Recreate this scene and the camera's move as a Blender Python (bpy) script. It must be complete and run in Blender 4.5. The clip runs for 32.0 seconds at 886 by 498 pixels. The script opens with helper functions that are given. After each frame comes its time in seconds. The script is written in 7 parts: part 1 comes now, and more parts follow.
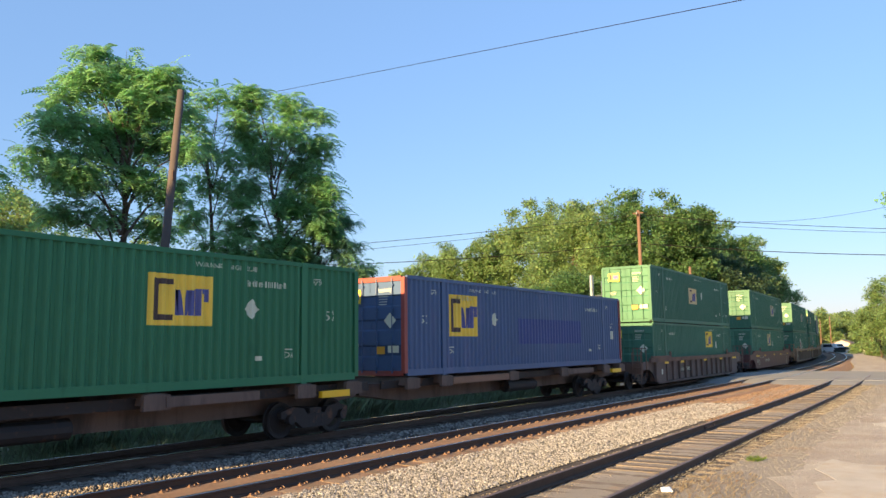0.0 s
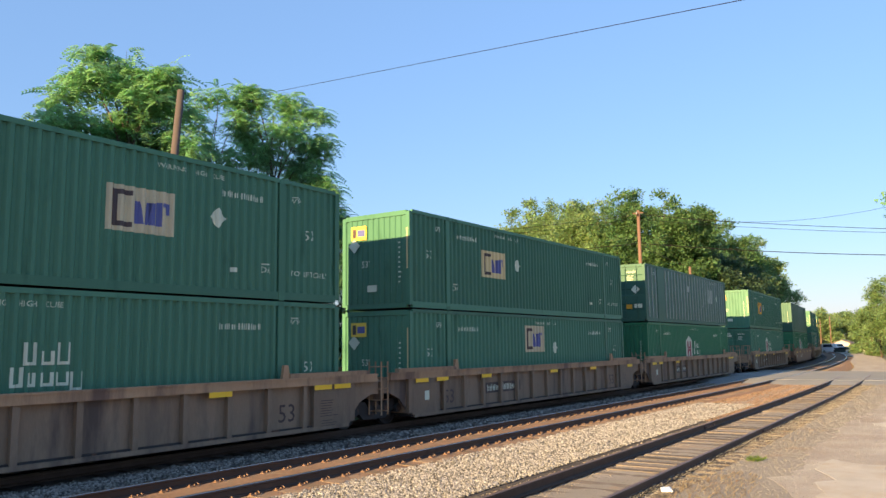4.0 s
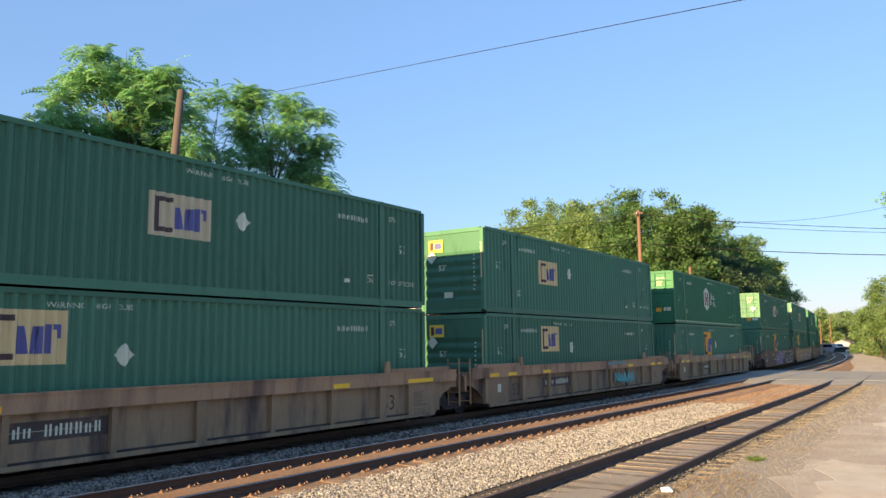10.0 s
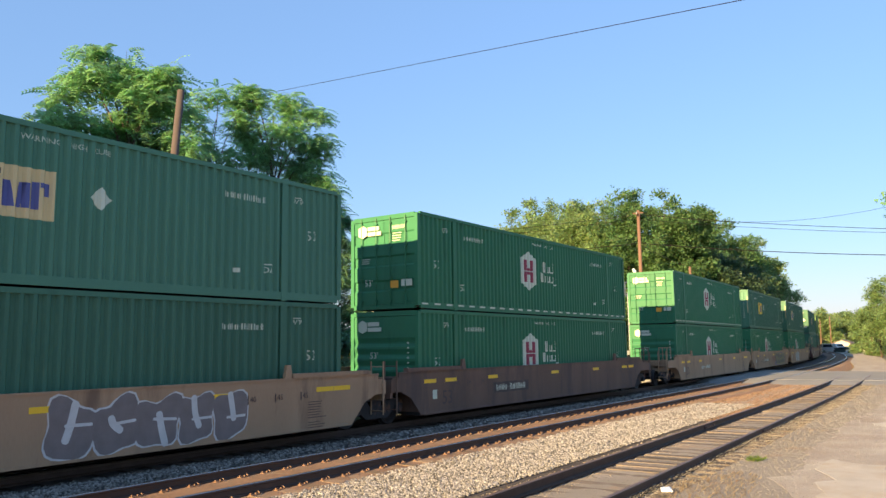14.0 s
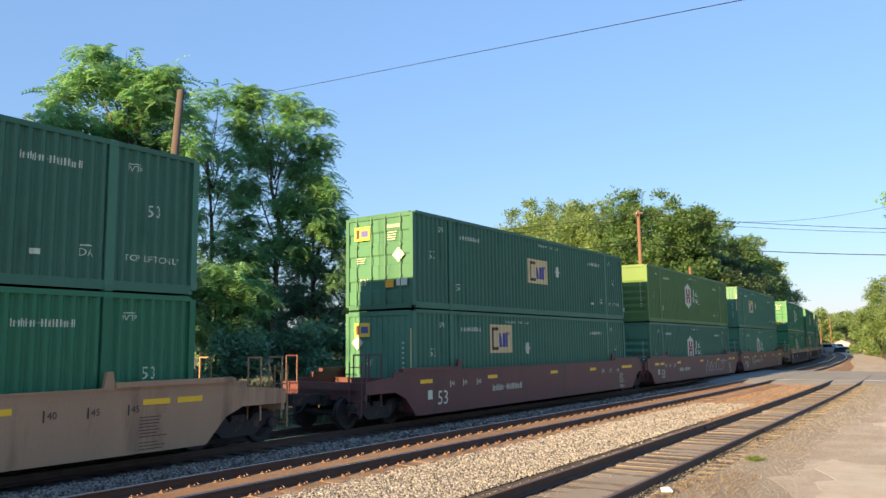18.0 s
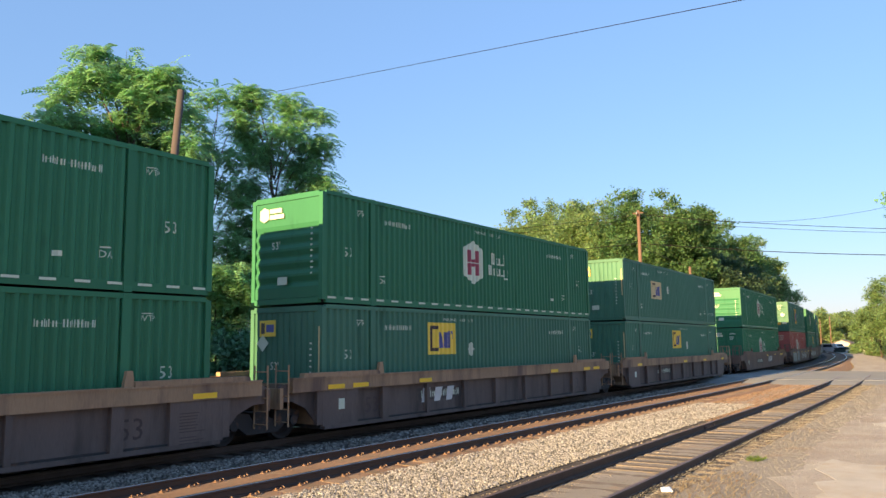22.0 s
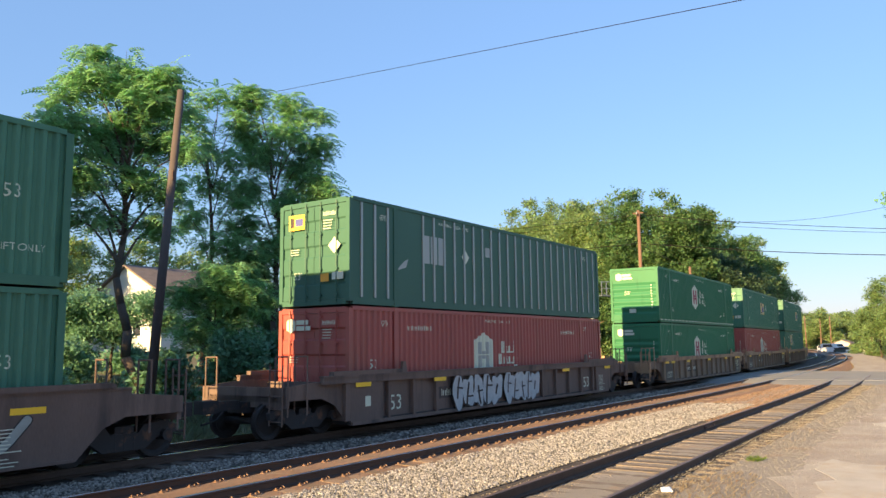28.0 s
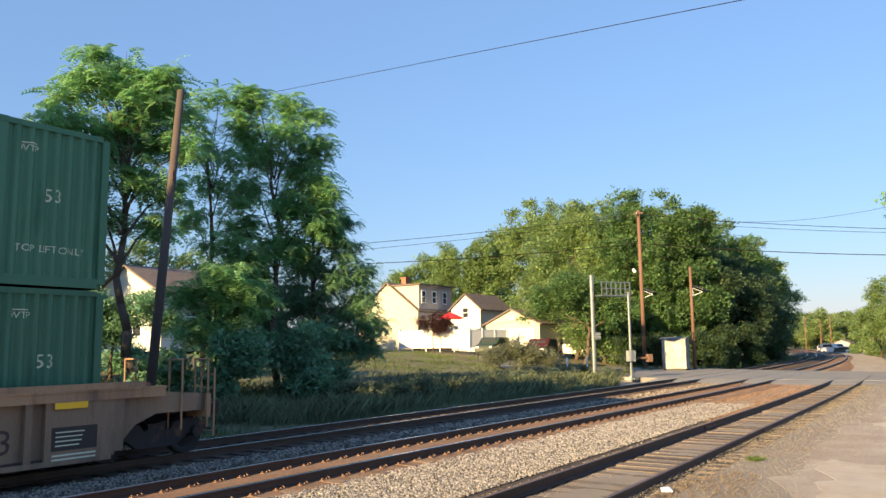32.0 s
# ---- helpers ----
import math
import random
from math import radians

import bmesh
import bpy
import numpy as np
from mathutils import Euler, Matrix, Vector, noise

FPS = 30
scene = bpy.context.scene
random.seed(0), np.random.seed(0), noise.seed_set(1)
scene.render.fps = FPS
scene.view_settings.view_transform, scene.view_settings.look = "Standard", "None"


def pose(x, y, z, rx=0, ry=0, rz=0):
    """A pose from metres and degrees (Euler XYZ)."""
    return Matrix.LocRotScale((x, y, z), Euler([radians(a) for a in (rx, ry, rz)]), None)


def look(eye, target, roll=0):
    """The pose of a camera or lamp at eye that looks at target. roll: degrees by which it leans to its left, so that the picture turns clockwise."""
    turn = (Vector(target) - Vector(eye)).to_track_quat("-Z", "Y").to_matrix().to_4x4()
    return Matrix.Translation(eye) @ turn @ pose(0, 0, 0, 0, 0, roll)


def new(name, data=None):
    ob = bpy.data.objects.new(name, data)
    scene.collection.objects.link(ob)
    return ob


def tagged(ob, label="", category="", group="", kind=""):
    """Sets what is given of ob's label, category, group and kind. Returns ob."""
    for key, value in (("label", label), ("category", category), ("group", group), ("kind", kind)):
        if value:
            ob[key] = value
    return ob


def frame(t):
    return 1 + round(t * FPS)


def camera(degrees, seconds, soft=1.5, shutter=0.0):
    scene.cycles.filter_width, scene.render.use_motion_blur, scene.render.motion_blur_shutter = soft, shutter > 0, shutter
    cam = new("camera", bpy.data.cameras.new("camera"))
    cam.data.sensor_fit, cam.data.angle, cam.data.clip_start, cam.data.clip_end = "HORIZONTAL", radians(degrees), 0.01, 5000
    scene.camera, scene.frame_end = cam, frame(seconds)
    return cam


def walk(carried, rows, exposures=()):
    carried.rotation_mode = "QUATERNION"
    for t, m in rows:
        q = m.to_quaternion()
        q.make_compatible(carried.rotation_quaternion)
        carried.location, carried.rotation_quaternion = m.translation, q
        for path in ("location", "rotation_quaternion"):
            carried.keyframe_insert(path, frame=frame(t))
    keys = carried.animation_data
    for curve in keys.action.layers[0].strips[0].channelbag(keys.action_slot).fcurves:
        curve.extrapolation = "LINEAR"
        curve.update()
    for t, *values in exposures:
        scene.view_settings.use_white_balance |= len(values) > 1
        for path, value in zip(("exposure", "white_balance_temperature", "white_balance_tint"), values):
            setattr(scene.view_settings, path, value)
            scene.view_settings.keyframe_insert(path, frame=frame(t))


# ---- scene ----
import colorsys
import itertools

# ---- camera: it stands still beside the tracks ----
cam = camera(59.69, 32.0, soft=1.5, shutter=0.0)
EYE = (0.0, 0.0, 2.113)
AIM = Vector((math.cos(radians(34.54)) * math.cos(radians(7.234)),
              math.sin(radians(34.54)) * math.cos(radians(7.234)), math.sin(radians(7.234))))
STAND = look(EYE, Vector(EYE) + 10 * AIM, -0.725)
walk(cam, [(0.0, STAND), (32.0, STAND)], exposures=[(0.0, 1.82), (31.2, 1.82), (32.0, 1.66)])

# ---- daylight: a low evening sun behind the camera's shoulder ----
SUN_AZ, SUN_EL = radians(176.0), radians(14.6)
to_sun = Vector((math.cos(SUN_AZ) * math.cos(SUN_EL), math.sin(SUN_AZ) * math.cos(SUN_EL), math.sin(SUN_EL)))
world = bpy.data.worlds.new("sky")
scene.world = world
world.use_nodes = True
wn = world.node_tree.nodes
sky = wn.new("ShaderNodeTexSky")
sky.sky_type, sky.sun_disc = "NISHITA", False
sky.sun_elevation, sky.sun_rotation = SUN_EL, math.atan2(to_sun.x, to_sun.y)
sky.air_density, sky.dust_density, sky.ozone_density, sky.altitude = 1.5, 0.15, 6.0, 50
clear = wn.new("ShaderNodeMix")
clear.data_type, clear.blend_type = "RGBA", "MULTIPLY"
clear.inputs["Factor"].default_value = 1.0
clear.inputs["B"].default_value = (1.13, 0.95, 0.98, 1)
world.node_tree.links.new(sky.outputs[0], clear.inputs["A"])
veil = wn.new("ShaderNodeMix")
veil.data_type = "RGBA"
veil.inputs["Factor"].default_value = 0.54
veil.inputs["B"].default_value = (1.10, 1.85, 3.2, 1)
world.node_tree.links.new(clear.outputs["Result"], veil.inputs["A"])
world.node_tree.links.new(veil.outputs["Result"], wn["Background"].inputs[0])
wn["Background"].inputs[1].default_value = 0.081
sun = new("sun", bpy.data.lights.new("sun", "SUN"))
sun.data.energy, sun.data.angle, sun.data.color = 5.3, radians(0.55), (1.0, 0.65, 0.29)
sun.matrix_world = look((0, 0, 60), Vector((0, 0, 60)) - to_sun)


# ---- materials ----
def mat(name, col, rough=0.6, metal=0.0, var=0.12, scale=1.2, fine=45.0, bump=0.1, rand=0.0,
        dirt=None, island=0.0, streak=False, world_space=False, leaf=False, spec=0.5):
    """A surface of one base colour with two scales of variation, dirt patches and fine relief."""
    m = bpy.data.materials.new(name)
    m.use_nodes = True
    n, link = m.node_tree.nodes, m.node_tree.links.new
    bsdf = n["Principled BSDF"]
    bsdf.inputs["Roughness"].default_value = rough
    bsdf.inputs["Metallic"].default_value = metal
    bsdf.inputs["Specular IOR Level"].default_value = spec
    if world_space:
        where = n.new("ShaderNodeNewGeometry").outputs["Position"]
    else:
        where = n.new("ShaderNodeTexCoord").outputs["Object"]
    if streak:
        mp = n.new("ShaderNodeMapping")
        mp.inputs["Scale"].default_value = (1, 1, 0.18)
        link(where, mp.inputs["Vector"])
        where = mp.outputs["Vector"]
    big, small = n.new("ShaderNodeTexNoise"), n.new("ShaderNodeTexNoise")
    for node, sc, det in ((big, scale, 5.0), (small, fine, 3.0)):
        node.inputs["Scale"].default_value = sc
        node.inputs["Detail"].default_value = det
        link(where, node.inputs["Vector"])

    def math_node(op, a, b, c=None):
        q = n.new("ShaderNodeMath")
        q.operation = op
        for i, v in enumerate((a, b) if c is None else (a, b, c)):
            if isinstance(v, (int, float)):
                q.inputs[i].default_value = v
            else:
                link(v, q.inputs[i])
        return q.outputs[0]

    value = math_node("MULTIPLY_ADD", big.outputs["Fac"], 3.0 * var, 1.0 - 1.5 * var)
    value = math_node("ADD", value, math_node("MULTIPLY_ADD", small.outputs["Fac"], 1.4 * var, -0.7 * var))
    if rand:
        info = n.new("ShaderNodeObjectInfo").outputs["Random"]
        value = math_node("ADD", value, math_node("MULTIPLY_ADD", info, 2 * rand, -rand))
    hue = n.new("ShaderNodeHueSaturation")
    hue.inputs["Color"].default_value = (*col, 1)
    if island:
        isl = n.new("ShaderNodeNewGeometry").outputs["Random Per Island"]
        value = math_node("ADD", value, math_node("MULTIPLY_ADD", isl, 2 * island, -island))
        if leaf:
            link(math_node("MULTIPLY_ADD", isl, 0.05, 0.475), hue.inputs["Hue"])
    link(value, hue.inputs["Value"])
    colour = hue.outputs["Color"]
    if dirt:
        dcol, amount, dscale = dirt
        spots = n.new("ShaderNodeTexNoise")
        spots.inputs["Scale"].default_value = dscale
        spots.inputs["Detail"].default_value = 8.0
        spots.inputs["Roughness"].default_value = 0.65
        link(where, spots.inputs["Vector"])
        ramp = n.new("ShaderNodeMapRange")
        ramp.inputs["From Min"].default_value = 0.62 - 0.3 * amount
        ramp.inputs["From Max"].default_value = 0.80 - 0.3 * amount
        link(spots.outputs["Fac"], ramp.inputs["Value"])
        mix = n.new("ShaderNodeMix")
        mix.data_type = "RGBA"
        link(ramp.outputs["Result"], mix.inputs["Factor"])
        link(colour, mix.inputs["A"])
        mix.inputs["B"].default_value = (*dcol, 1)
        colour = mix.outputs["Result"]
    link(colour, bsdf.inputs["Base Color"])
    if bump:
        bm_node = n.new("ShaderNodeBump")
        bm_node.inputs["Strength"].default_value = bump
        bm_node.inputs["Distance"].default_value = 0.02
        link(small.outputs["Fac"], bm_node.inputs["Height"])
        link(bm_node.outputs["Normal"], bsdf.inputs["Normal"])
    if leaf:
        tr = n.new("ShaderNodeBsdfTranslucent")
        link(colour, tr.inputs["Color"])
        ms = n.new("ShaderNodeMixShader")
        ms.inputs[0].default_value = 0.55
        link(bsdf.outputs[0], ms.inputs[1])
        link(tr.outputs[0], ms.inputs[2])
        link(ms.outputs[0], n["Material Output"].inputs["Surface"])
    return m


RUST = (0.16, 0.075, 0.04)
GRIME = (0.035, 0.032, 0.03)
M = {
    # the train
    "green": mat("green container paint", (0.060, 0.168, 0.114), 0.45, spec=0.15, var=0.10, scale=0.8, fine=30, bump=0.05, rand=0.16, streak=True, dirt=((0.022, 0.085, 0.055), 0.15, 1.5)),
    "bright": mat("bright green container paint", (0.037, 0.165, 0.088), 0.45, spec=0.15, var=0.08, scale=0.8, fine=30, bump=0.05, rand=0.10, streak=True, dirt=((0.02, 0.09, 0.05), 0.1, 1.5)),
    "olive": mat("faded olive green container paint", (0.085, 0.17, 0.06), 0.45, spec=0.15, var=0.10, scale=0.8, fine=30, bump=0.05, streak=True),
    "moss": mat("lighter green container paint", (0.072, 0.195, 0.135), 0.45, spec=0.15, var=0.10, scale=0.8, fine=30, bump=0.05, streak=True),
    "slate": mat("dark grey-green panel paint", (0.048, 0.124, 0.095), 0.45, spec=0.15, var=0.08, scale=0.8, fine=30, bump=0.04, streak=True),
    "slate_pale": mat("paler grey-green overpaint", (0.060, 0.118, 0.105), 0.5, spec=0.4, var=0.15, scale=1.5, bump=0.03),
    "seam_pale": mat("pale riveted seam strip", (0.13, 0.20, 0.17), 0.45, spec=0.5, var=0.12, scale=2, bump=0.02),
    "red": mat("sun-faded red container paint", (0.29, 0.066, 0.056), 0.45, spec=0.5, var=0.10, scale=0.8, fine=30, bump=0.05, streak=True, dirt=((0.22, 0.07, 0.05), 0.2, 1.2)),
    "blue": mat("blue container paint", (0.045, 0.098, 0.215), 0.5, spec=0.5, var=0.10, scale=0.8, fine=30, bump=0.05, streak=True, dirt=((0.09, 0.12, 0.25), 0.25, 1.0)),
    "blue_dark": mat("darker blue overpaint", (0.022, 0.055, 0.22), 0.4, var=0.08),
    "orange_red": mat("orange-red post paint", (0.26, 0.06, 0.05), 0.5, var=0.1),
    "steel_dark": mat("dark grimy steel", (0.026, 0.024, 0.025), 0.7, metal=0.2, var=0.2, dirt=(RUST, 0.2, 3)),
    "white": mat("white marking paint", (0.54, 0.60, 0.48), 0.5, var=0.08),
    "chalk": mat("dusty off-white marking panel", (0.46, 0.41, 0.27), 0.5, var=0.12),
    "cream": mat("cream marking panel", (0.58, 0.47, 0.24), 0.5, var=0.10),
    "yellow": mat("yellow marking panel", (0.78, 0.55, 0.06), 0.5, var=0.10),
    "amber": mat("amber yellow marking panel", (0.66, 0.33, 0.03), 0.5, var=0.12),
    "ink": mat("near-black marking ink", (0.045, 0.028, 0.03), 0.5, var=0.1),
    "navy": mat("blue marking ink", (0.07, 0.085, 0.27), 0.5, var=0.1),
    "crimson": mat("crimson marking", (0.27, 0.035, 0.065), 0.5, var=0.1),
    "silver_rib": mat("pale aluminium rib", (0.30, 0.34, 0.33), 0.45, metal=0.3, var=0.08),
    "tan_car": mat("weathered tan railcar paint", (0.33, 0.215, 0.125), 0.7, var=0.28, scale=0.9, bump=0.12, rand=0.12, streak=True, dirt=((0.12, 0.075, 0.055), 0.5, 1.1)),
    "brown_car": mat("weathered brown railcar paint", (0.143, 0.086, 0.059), 0.7, var=0.3, scale=0.9, bump=0.12, rand=0.12, streak=True, dirt=((0.075, 0.05, 0.042), 0.5, 1.1)),
    # side sheets: shade below the lit chord is put into these darker tones
    "tan_panel": mat("grimy grey-tan side sheet toned for shade", (0.25, 0.178, 0.105), 0.7, var=0.3, scale=0.9, bump=0.12, rand=0.12, streak=True, dirt=((0.06, 0.045, 0.04), 0.5, 1.1)),
    "tan_grey": mat("grimy grey-brown side sheet toned for shade", (0.20, 0.145, 0.098), 0.7, var=0.3, scale=0.9, bump=0.12, rand=0.12, streak=True, dirt=((0.075, 0.055, 0.046), 0.5, 1.1)),
    "brown_panel": mat("brown side sheet toned for shade", (0.112, 0.083, 0.073), 0.7, var=0.3, scale=0.9, bump=0.12, rand=0.12, streak=True, dirt=((0.045, 0.033, 0.03), 0.5, 1.1)),
    "gold_car": mat("weathered golden-tan railcar paint", (0.33, 0.215, 0.125), 0.65, var=0.16, scale=0.9, bump=0.1, rand=0.08, streak=True, dirt=((0.17, 0.105, 0.065), 0.35, 1.3)),
    "orange_car": mat("orange-brown railcar paint", (0.198, 0.112, 0.07), 0.65, var=0.14, scale=0.9, bump=0.1, rand=0.08, streak=True, dirt=((0.17, 0.10, 0.065), 0.35, 1.3)),
    "maroon_car": mat("dark maroon railcar paint", (0.095, 0.032, 0.034), 0.5, var=0.14, scale=0.9, bump=0.08, streak=True, dirt=((0.05, 0.03, 0.03), 0.35, 1.3)),
    "dark_car": mat("dark brown railcar paint", (0.125, 0.088, 0.072), 0.7, var=0.28, scale=0.9, bump=0.1, rand=0.1, streak=True, dirt=((0.045, 0.033, 0.03), 0.4, 1.3)),
    "safety": mat("reflective yellow stripe", (0.80, 0.50, 0.02), 0.45, var=0.1),
    "stencil_black": mat("black stencil panel", (0.02, 0.02, 0.022), 0.55, var=0.1),
    "stencil_faded": mat("worn black stencil panel", (0.05, 0.042, 0.04), 0.7, var=0.25, scale=3, dirt=((0.11, 0.075, 0.055), 0.4, 4)),
    "spray_white": mat("silver-white spray paint", (0.52, 0.53, 0.52), 0.5, var=0.15, scale=4),
    "spray_violet": mat("violet spray paint", (0.09, 0.06, 0.23), 0.5, var=0.2, scale=4),
    "spray_cyan": mat("turquoise spray paint", (0.04, 0.33, 0.36), 0.5, var=0.2, scale=4),
    "spray_lime": mat("yellow-green spray paint", (0.29, 0.30, 0.06), 0.5, var=0.2, scale=4),
    "spray_mauve": mat("faded mauve spray paint", (0.20, 0.14, 0.20), 0.6, var=0.25, scale=4),
    "spray_pale": mat("pale blue-grey spray paint", (0.33, 0.38, 0.40), 0.55, var=0.25, scale=4),
    "spray_coal": mat("flat black spray paint", (0.022, 0.027, 0.026), 0.6, var=0.2, scale=4),
    "spray_silver": mat("thin silver spray paint", (0.23, 0.22, 0.215), 0.5, var=0.3, scale=5),
    "spray_grey": mat("grey-green spray paint", (0.24, 0.28, 0.27), 0.5, var=0.2, scale=4),
    "spray_dark": mat("charcoal spray paint", (0.07, 0.07, 0.075), 0.5, var=0.2, scale=4),
    "spray_smoke": mat("thin smoky spray paint", (0.17, 0.145, 0.14), 0.6, var=0.2, scale=4),
    "spray_dim": mat("dull teal spray paint", (0.10, 0.17, 0.17), 0.5, var=0.2, scale=4),
    "tyre_steel": mat("worn wheel steel", (0.025, 0.022, 0.022), 0.7, metal=0.2, var=0.15),
    # ground and track
    "rail": mat("rusty rail side", (0.075, 0.045, 0.032), 0.7, metal=0.3, var=0.2, scale=4, world_space=True),
    "railhead": mat("polished rail head", (0.55, 0.54, 0.52), 0.25, metal=1.0, var=0.1, scale=3, world_space=True),
    "railhead_rusty": mat("brown rail head", (0.20, 0.13, 0.09), 0.45, metal=0.6, var=0.2, scale=3, world_space=True),
    "tie": mat("weathered grey-brown sleeper wood", (0.175, 0.130, 0.090), 0.9, var=0.3, scale=6, fine=60, bump=0.5, rand=0.3),
    "tie_grey": mat("dusty grey-brown sleeper wood", (0.118, 0.103, 0.086), 0.95, var=0.35, scale=6, fine=60, bump=0.5, rand=0.35),
    "tie_dark": mat("dark creosoted sleeper wood", (0.07, 0.052, 0.04), 0.9, var=0.25, scale=6, fine=60, bump=0.5, rand=0.3),
    "joint": mat("oiled joint bar steel", (0.06, 0.05, 0.055), 0.5, metal=0.5, var=0.2),
    "spike": mat("rusty spike and anchor steel", (0.19, 0.121, 0.082), 0.7, metal=0.3, var=0.2),
    "ballast": mat("grey ballast bed", (0.055, 0.047, 0.040), 0.95, var=0.4, scale=0.8, fine=26, bump=1.0, world_space=True),
    "ballast_rust": mat("rust-stained ballast bed", (0.205, 0.128, 0.082), 0.95, var=0.3, scale=1.0, fine=26, bump=1.0, world_space=True, dirt=((0.18, 0.14, 0.10), 0.35, 1.4)),
    # oily bed; the deep shadow under the train is also in its tone
    "ballast_dark": mat("oily ballast bed darkened for shade", (0.042, 0.036, 0.034), 0.95, var=0.3, scale=0.8, fine=26, bump=1.0, world_space=True),
    "stone": mat("pale ballast stone", (0.225, 0.23, 0.23), 0.9, var=0.2, scale=20, island=0.8),
    "gravel": mat("fine tan gravel", (0.190, 0.189, 0.171), 0.95, var=0.15, scale=20, island=0.5),
    "stone_grey": mat("grey ballast stone", (0.2, 0.182, 0.156), 0.9, var=0.15, scale=20, island=0.7),
    "stone_rust": mat("rust-stained ballast stone", (0.175, 0.120, 0.085), 0.9, var=0.15, scale=20, island=0.5),
    "earth": mat("grassy earth", (0.12, 0.125, 0.075), 0.95, var=0.35, scale=0.35, fine=12, bump=0.6, world_space=True, dirt=((0.14, 0.115, 0.065), 0.3, 0.25)),
    "dirt": mat("dry gravelly dirt", (0.233, 0.219, 0.187), 0.95, var=0.22, scale=0.6, fine=30, bump=0.8, world_space=True, dirt=((0.27, 0.19, 0.12), 0.22, 0.8)),
    "lot": mat("bleached tan asphalt", (0.351, 0.328, 0.281), 0.9, var=0.3, scale=0.9, fine=60, bump=0.6, world_space=True, dirt=((0.28, 0.245, 0.20), 0.5, 0.5)),
    "lot_pale": mat("pale sandy concrete patch", (0.418, 0.406, 0.354), 0.9, var=0.16, scale=1.5, fine=60, bump=0.5, world_space=True, dirt=((0.38, 0.33, 0.25), 0.45, 1.1)),
    "road": mat("grey worn asphalt", (0.19, 0.205, 0.208), 0.9, var=0.14, scale=0.5, fine=40, bump=0.3, world_space=True, dirt=((0.25, 0.23, 0.20), 0.3, 0.5)),
    # plants
    "leaf": mat("walnut leaves", (0.226, 0.460, 0.215), 0.55, var=0.1, scale=0.6, bump=0, island=0.35, leaf=True),
    "leaf_dark": mat("dense dark leaves", (0.191, 0.381, 0.239), 0.55, var=0.1, scale=0.6, bump=0, island=0.35, leaf=True),
    # shade of the wood's flank and foot is put into this leaf colour
    "leaf_wood": mat("green leaves of the wood darkened for shade", (0.07, 0.132, 0.066), 0.55, var=0.1, scale=0.6, bump=0, island=0.35, leaf=True),
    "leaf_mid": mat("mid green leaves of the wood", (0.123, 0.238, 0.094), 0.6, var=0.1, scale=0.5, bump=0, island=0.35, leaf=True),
    "leaf_far": mat("pale green distant leaves", (0.217, 0.326, 0.142), 0.6, var=0.1, scale=0.4, bump=0, island=0.3, leaf=True),
    "leaf_light": mat("yellow-green maple leaves", (0.212, 0.331, 0.136), 0.6, var=0.1, scale=0.4, bump=0, island=0.35, leaf=True),
    "leaf_sage": mat("grey-green shrub leaves", (0.20, 0.24, 0.16), 0.6, var=0.1, scale=0.6, bump=0, island=0.35, leaf=True),
    "leaf_weed": mat("dull green weed leaves", (0.15, 0.20, 0.13), 0.7, var=0.15, scale=0.6, bump=0, island=0.4, leaf=True),
    "lawn": mat("mown lawn grass", (0.12, 0.204, 0.036), 0.8, var=0.2, scale=0.5, bump=0, island=0.3, leaf=True),
    "leaf_plum": mat("dark plum leaves", (0.06, 0.025, 0.03), 0.6, var=0.1, bump=0, island=0.3, leaf=True),
    "bark": mat("grey-brown bark", (0.085, 0.07, 0.058), 0.95, var=0.3, scale=3, fine=25, bump=0.8),
    "grass": mat("tall grass", (0.15, 0.195, 0.115), 0.8, var=0.2, scale=0.5, bump=0, island=0.4, leaf=True),
    "straw": mat("dry straw grass", (0.285, 0.230, 0.149), 0.9, var=0.2, scale=0.5, bump=0, island=0.3, leaf=True),
    # street furniture and houses
    "pole": mat("weathered pole wood", (0.135, 0.085, 0.064), 0.9, var=0.25, scale=2, fine=40, bump=0.5, streak=True),
    "alu": mat("brushed aluminium", (0.23, 0.28, 0.31), 0.4, metal=0.7, var=0.12, scale=3, dirt=((0.17, 0.17, 0.165), 0.3, 3)),
    "cabinet": mat("dull galvanised cabinet", (0.15, 0.18, 0.20), 0.5, metal=0.2, var=0.15, scale=2, dirt=((0.26, 0.29, 0.31), 0.5, 2)),
    "pole_grey": mat("weathered grey-brown pole wood", (0.072, 0.062, 0.062), 0.9, var=0.25, scale=2, fine=40, bump=0.5, streak=True),
    "wire": mat("black cable", (0.012, 0.012, 0.015), 0.9, var=0.05, spec=0.1),
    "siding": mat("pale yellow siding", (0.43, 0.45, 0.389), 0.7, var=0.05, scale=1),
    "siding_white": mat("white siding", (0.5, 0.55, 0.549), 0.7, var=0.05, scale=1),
    "siding_grey": mat("grey siding, shade tone on the yellow house", (0.40, 0.37, 0.37), 0.7, var=0.05, scale=1),
    "shingle": mat("dark roof shingles", (0.14, 0.12, 0.11), 0.9, var=0.25, scale=2, fine=20, bump=0.5),
    "trim_white": mat("white trim paint", (0.8, 0.924, 1.018), 0.5, var=0.04),
    "glass": mat("dark window glass", (0.03, 0.035, 0.045), 0.08, var=0.03, bump=0),
    "vinyl": mat("white vinyl fence", (0.62, 0.69, 0.737), 0.5, var=0.04),
    "umbrella": mat("red umbrella cloth", (0.62, 0.03, 0.05), 0.8, var=0.08),
    "brick": mat("red-brown chimney brick", (0.28, 0.13, 0.09), 0.9, var=0.25, scale=6),
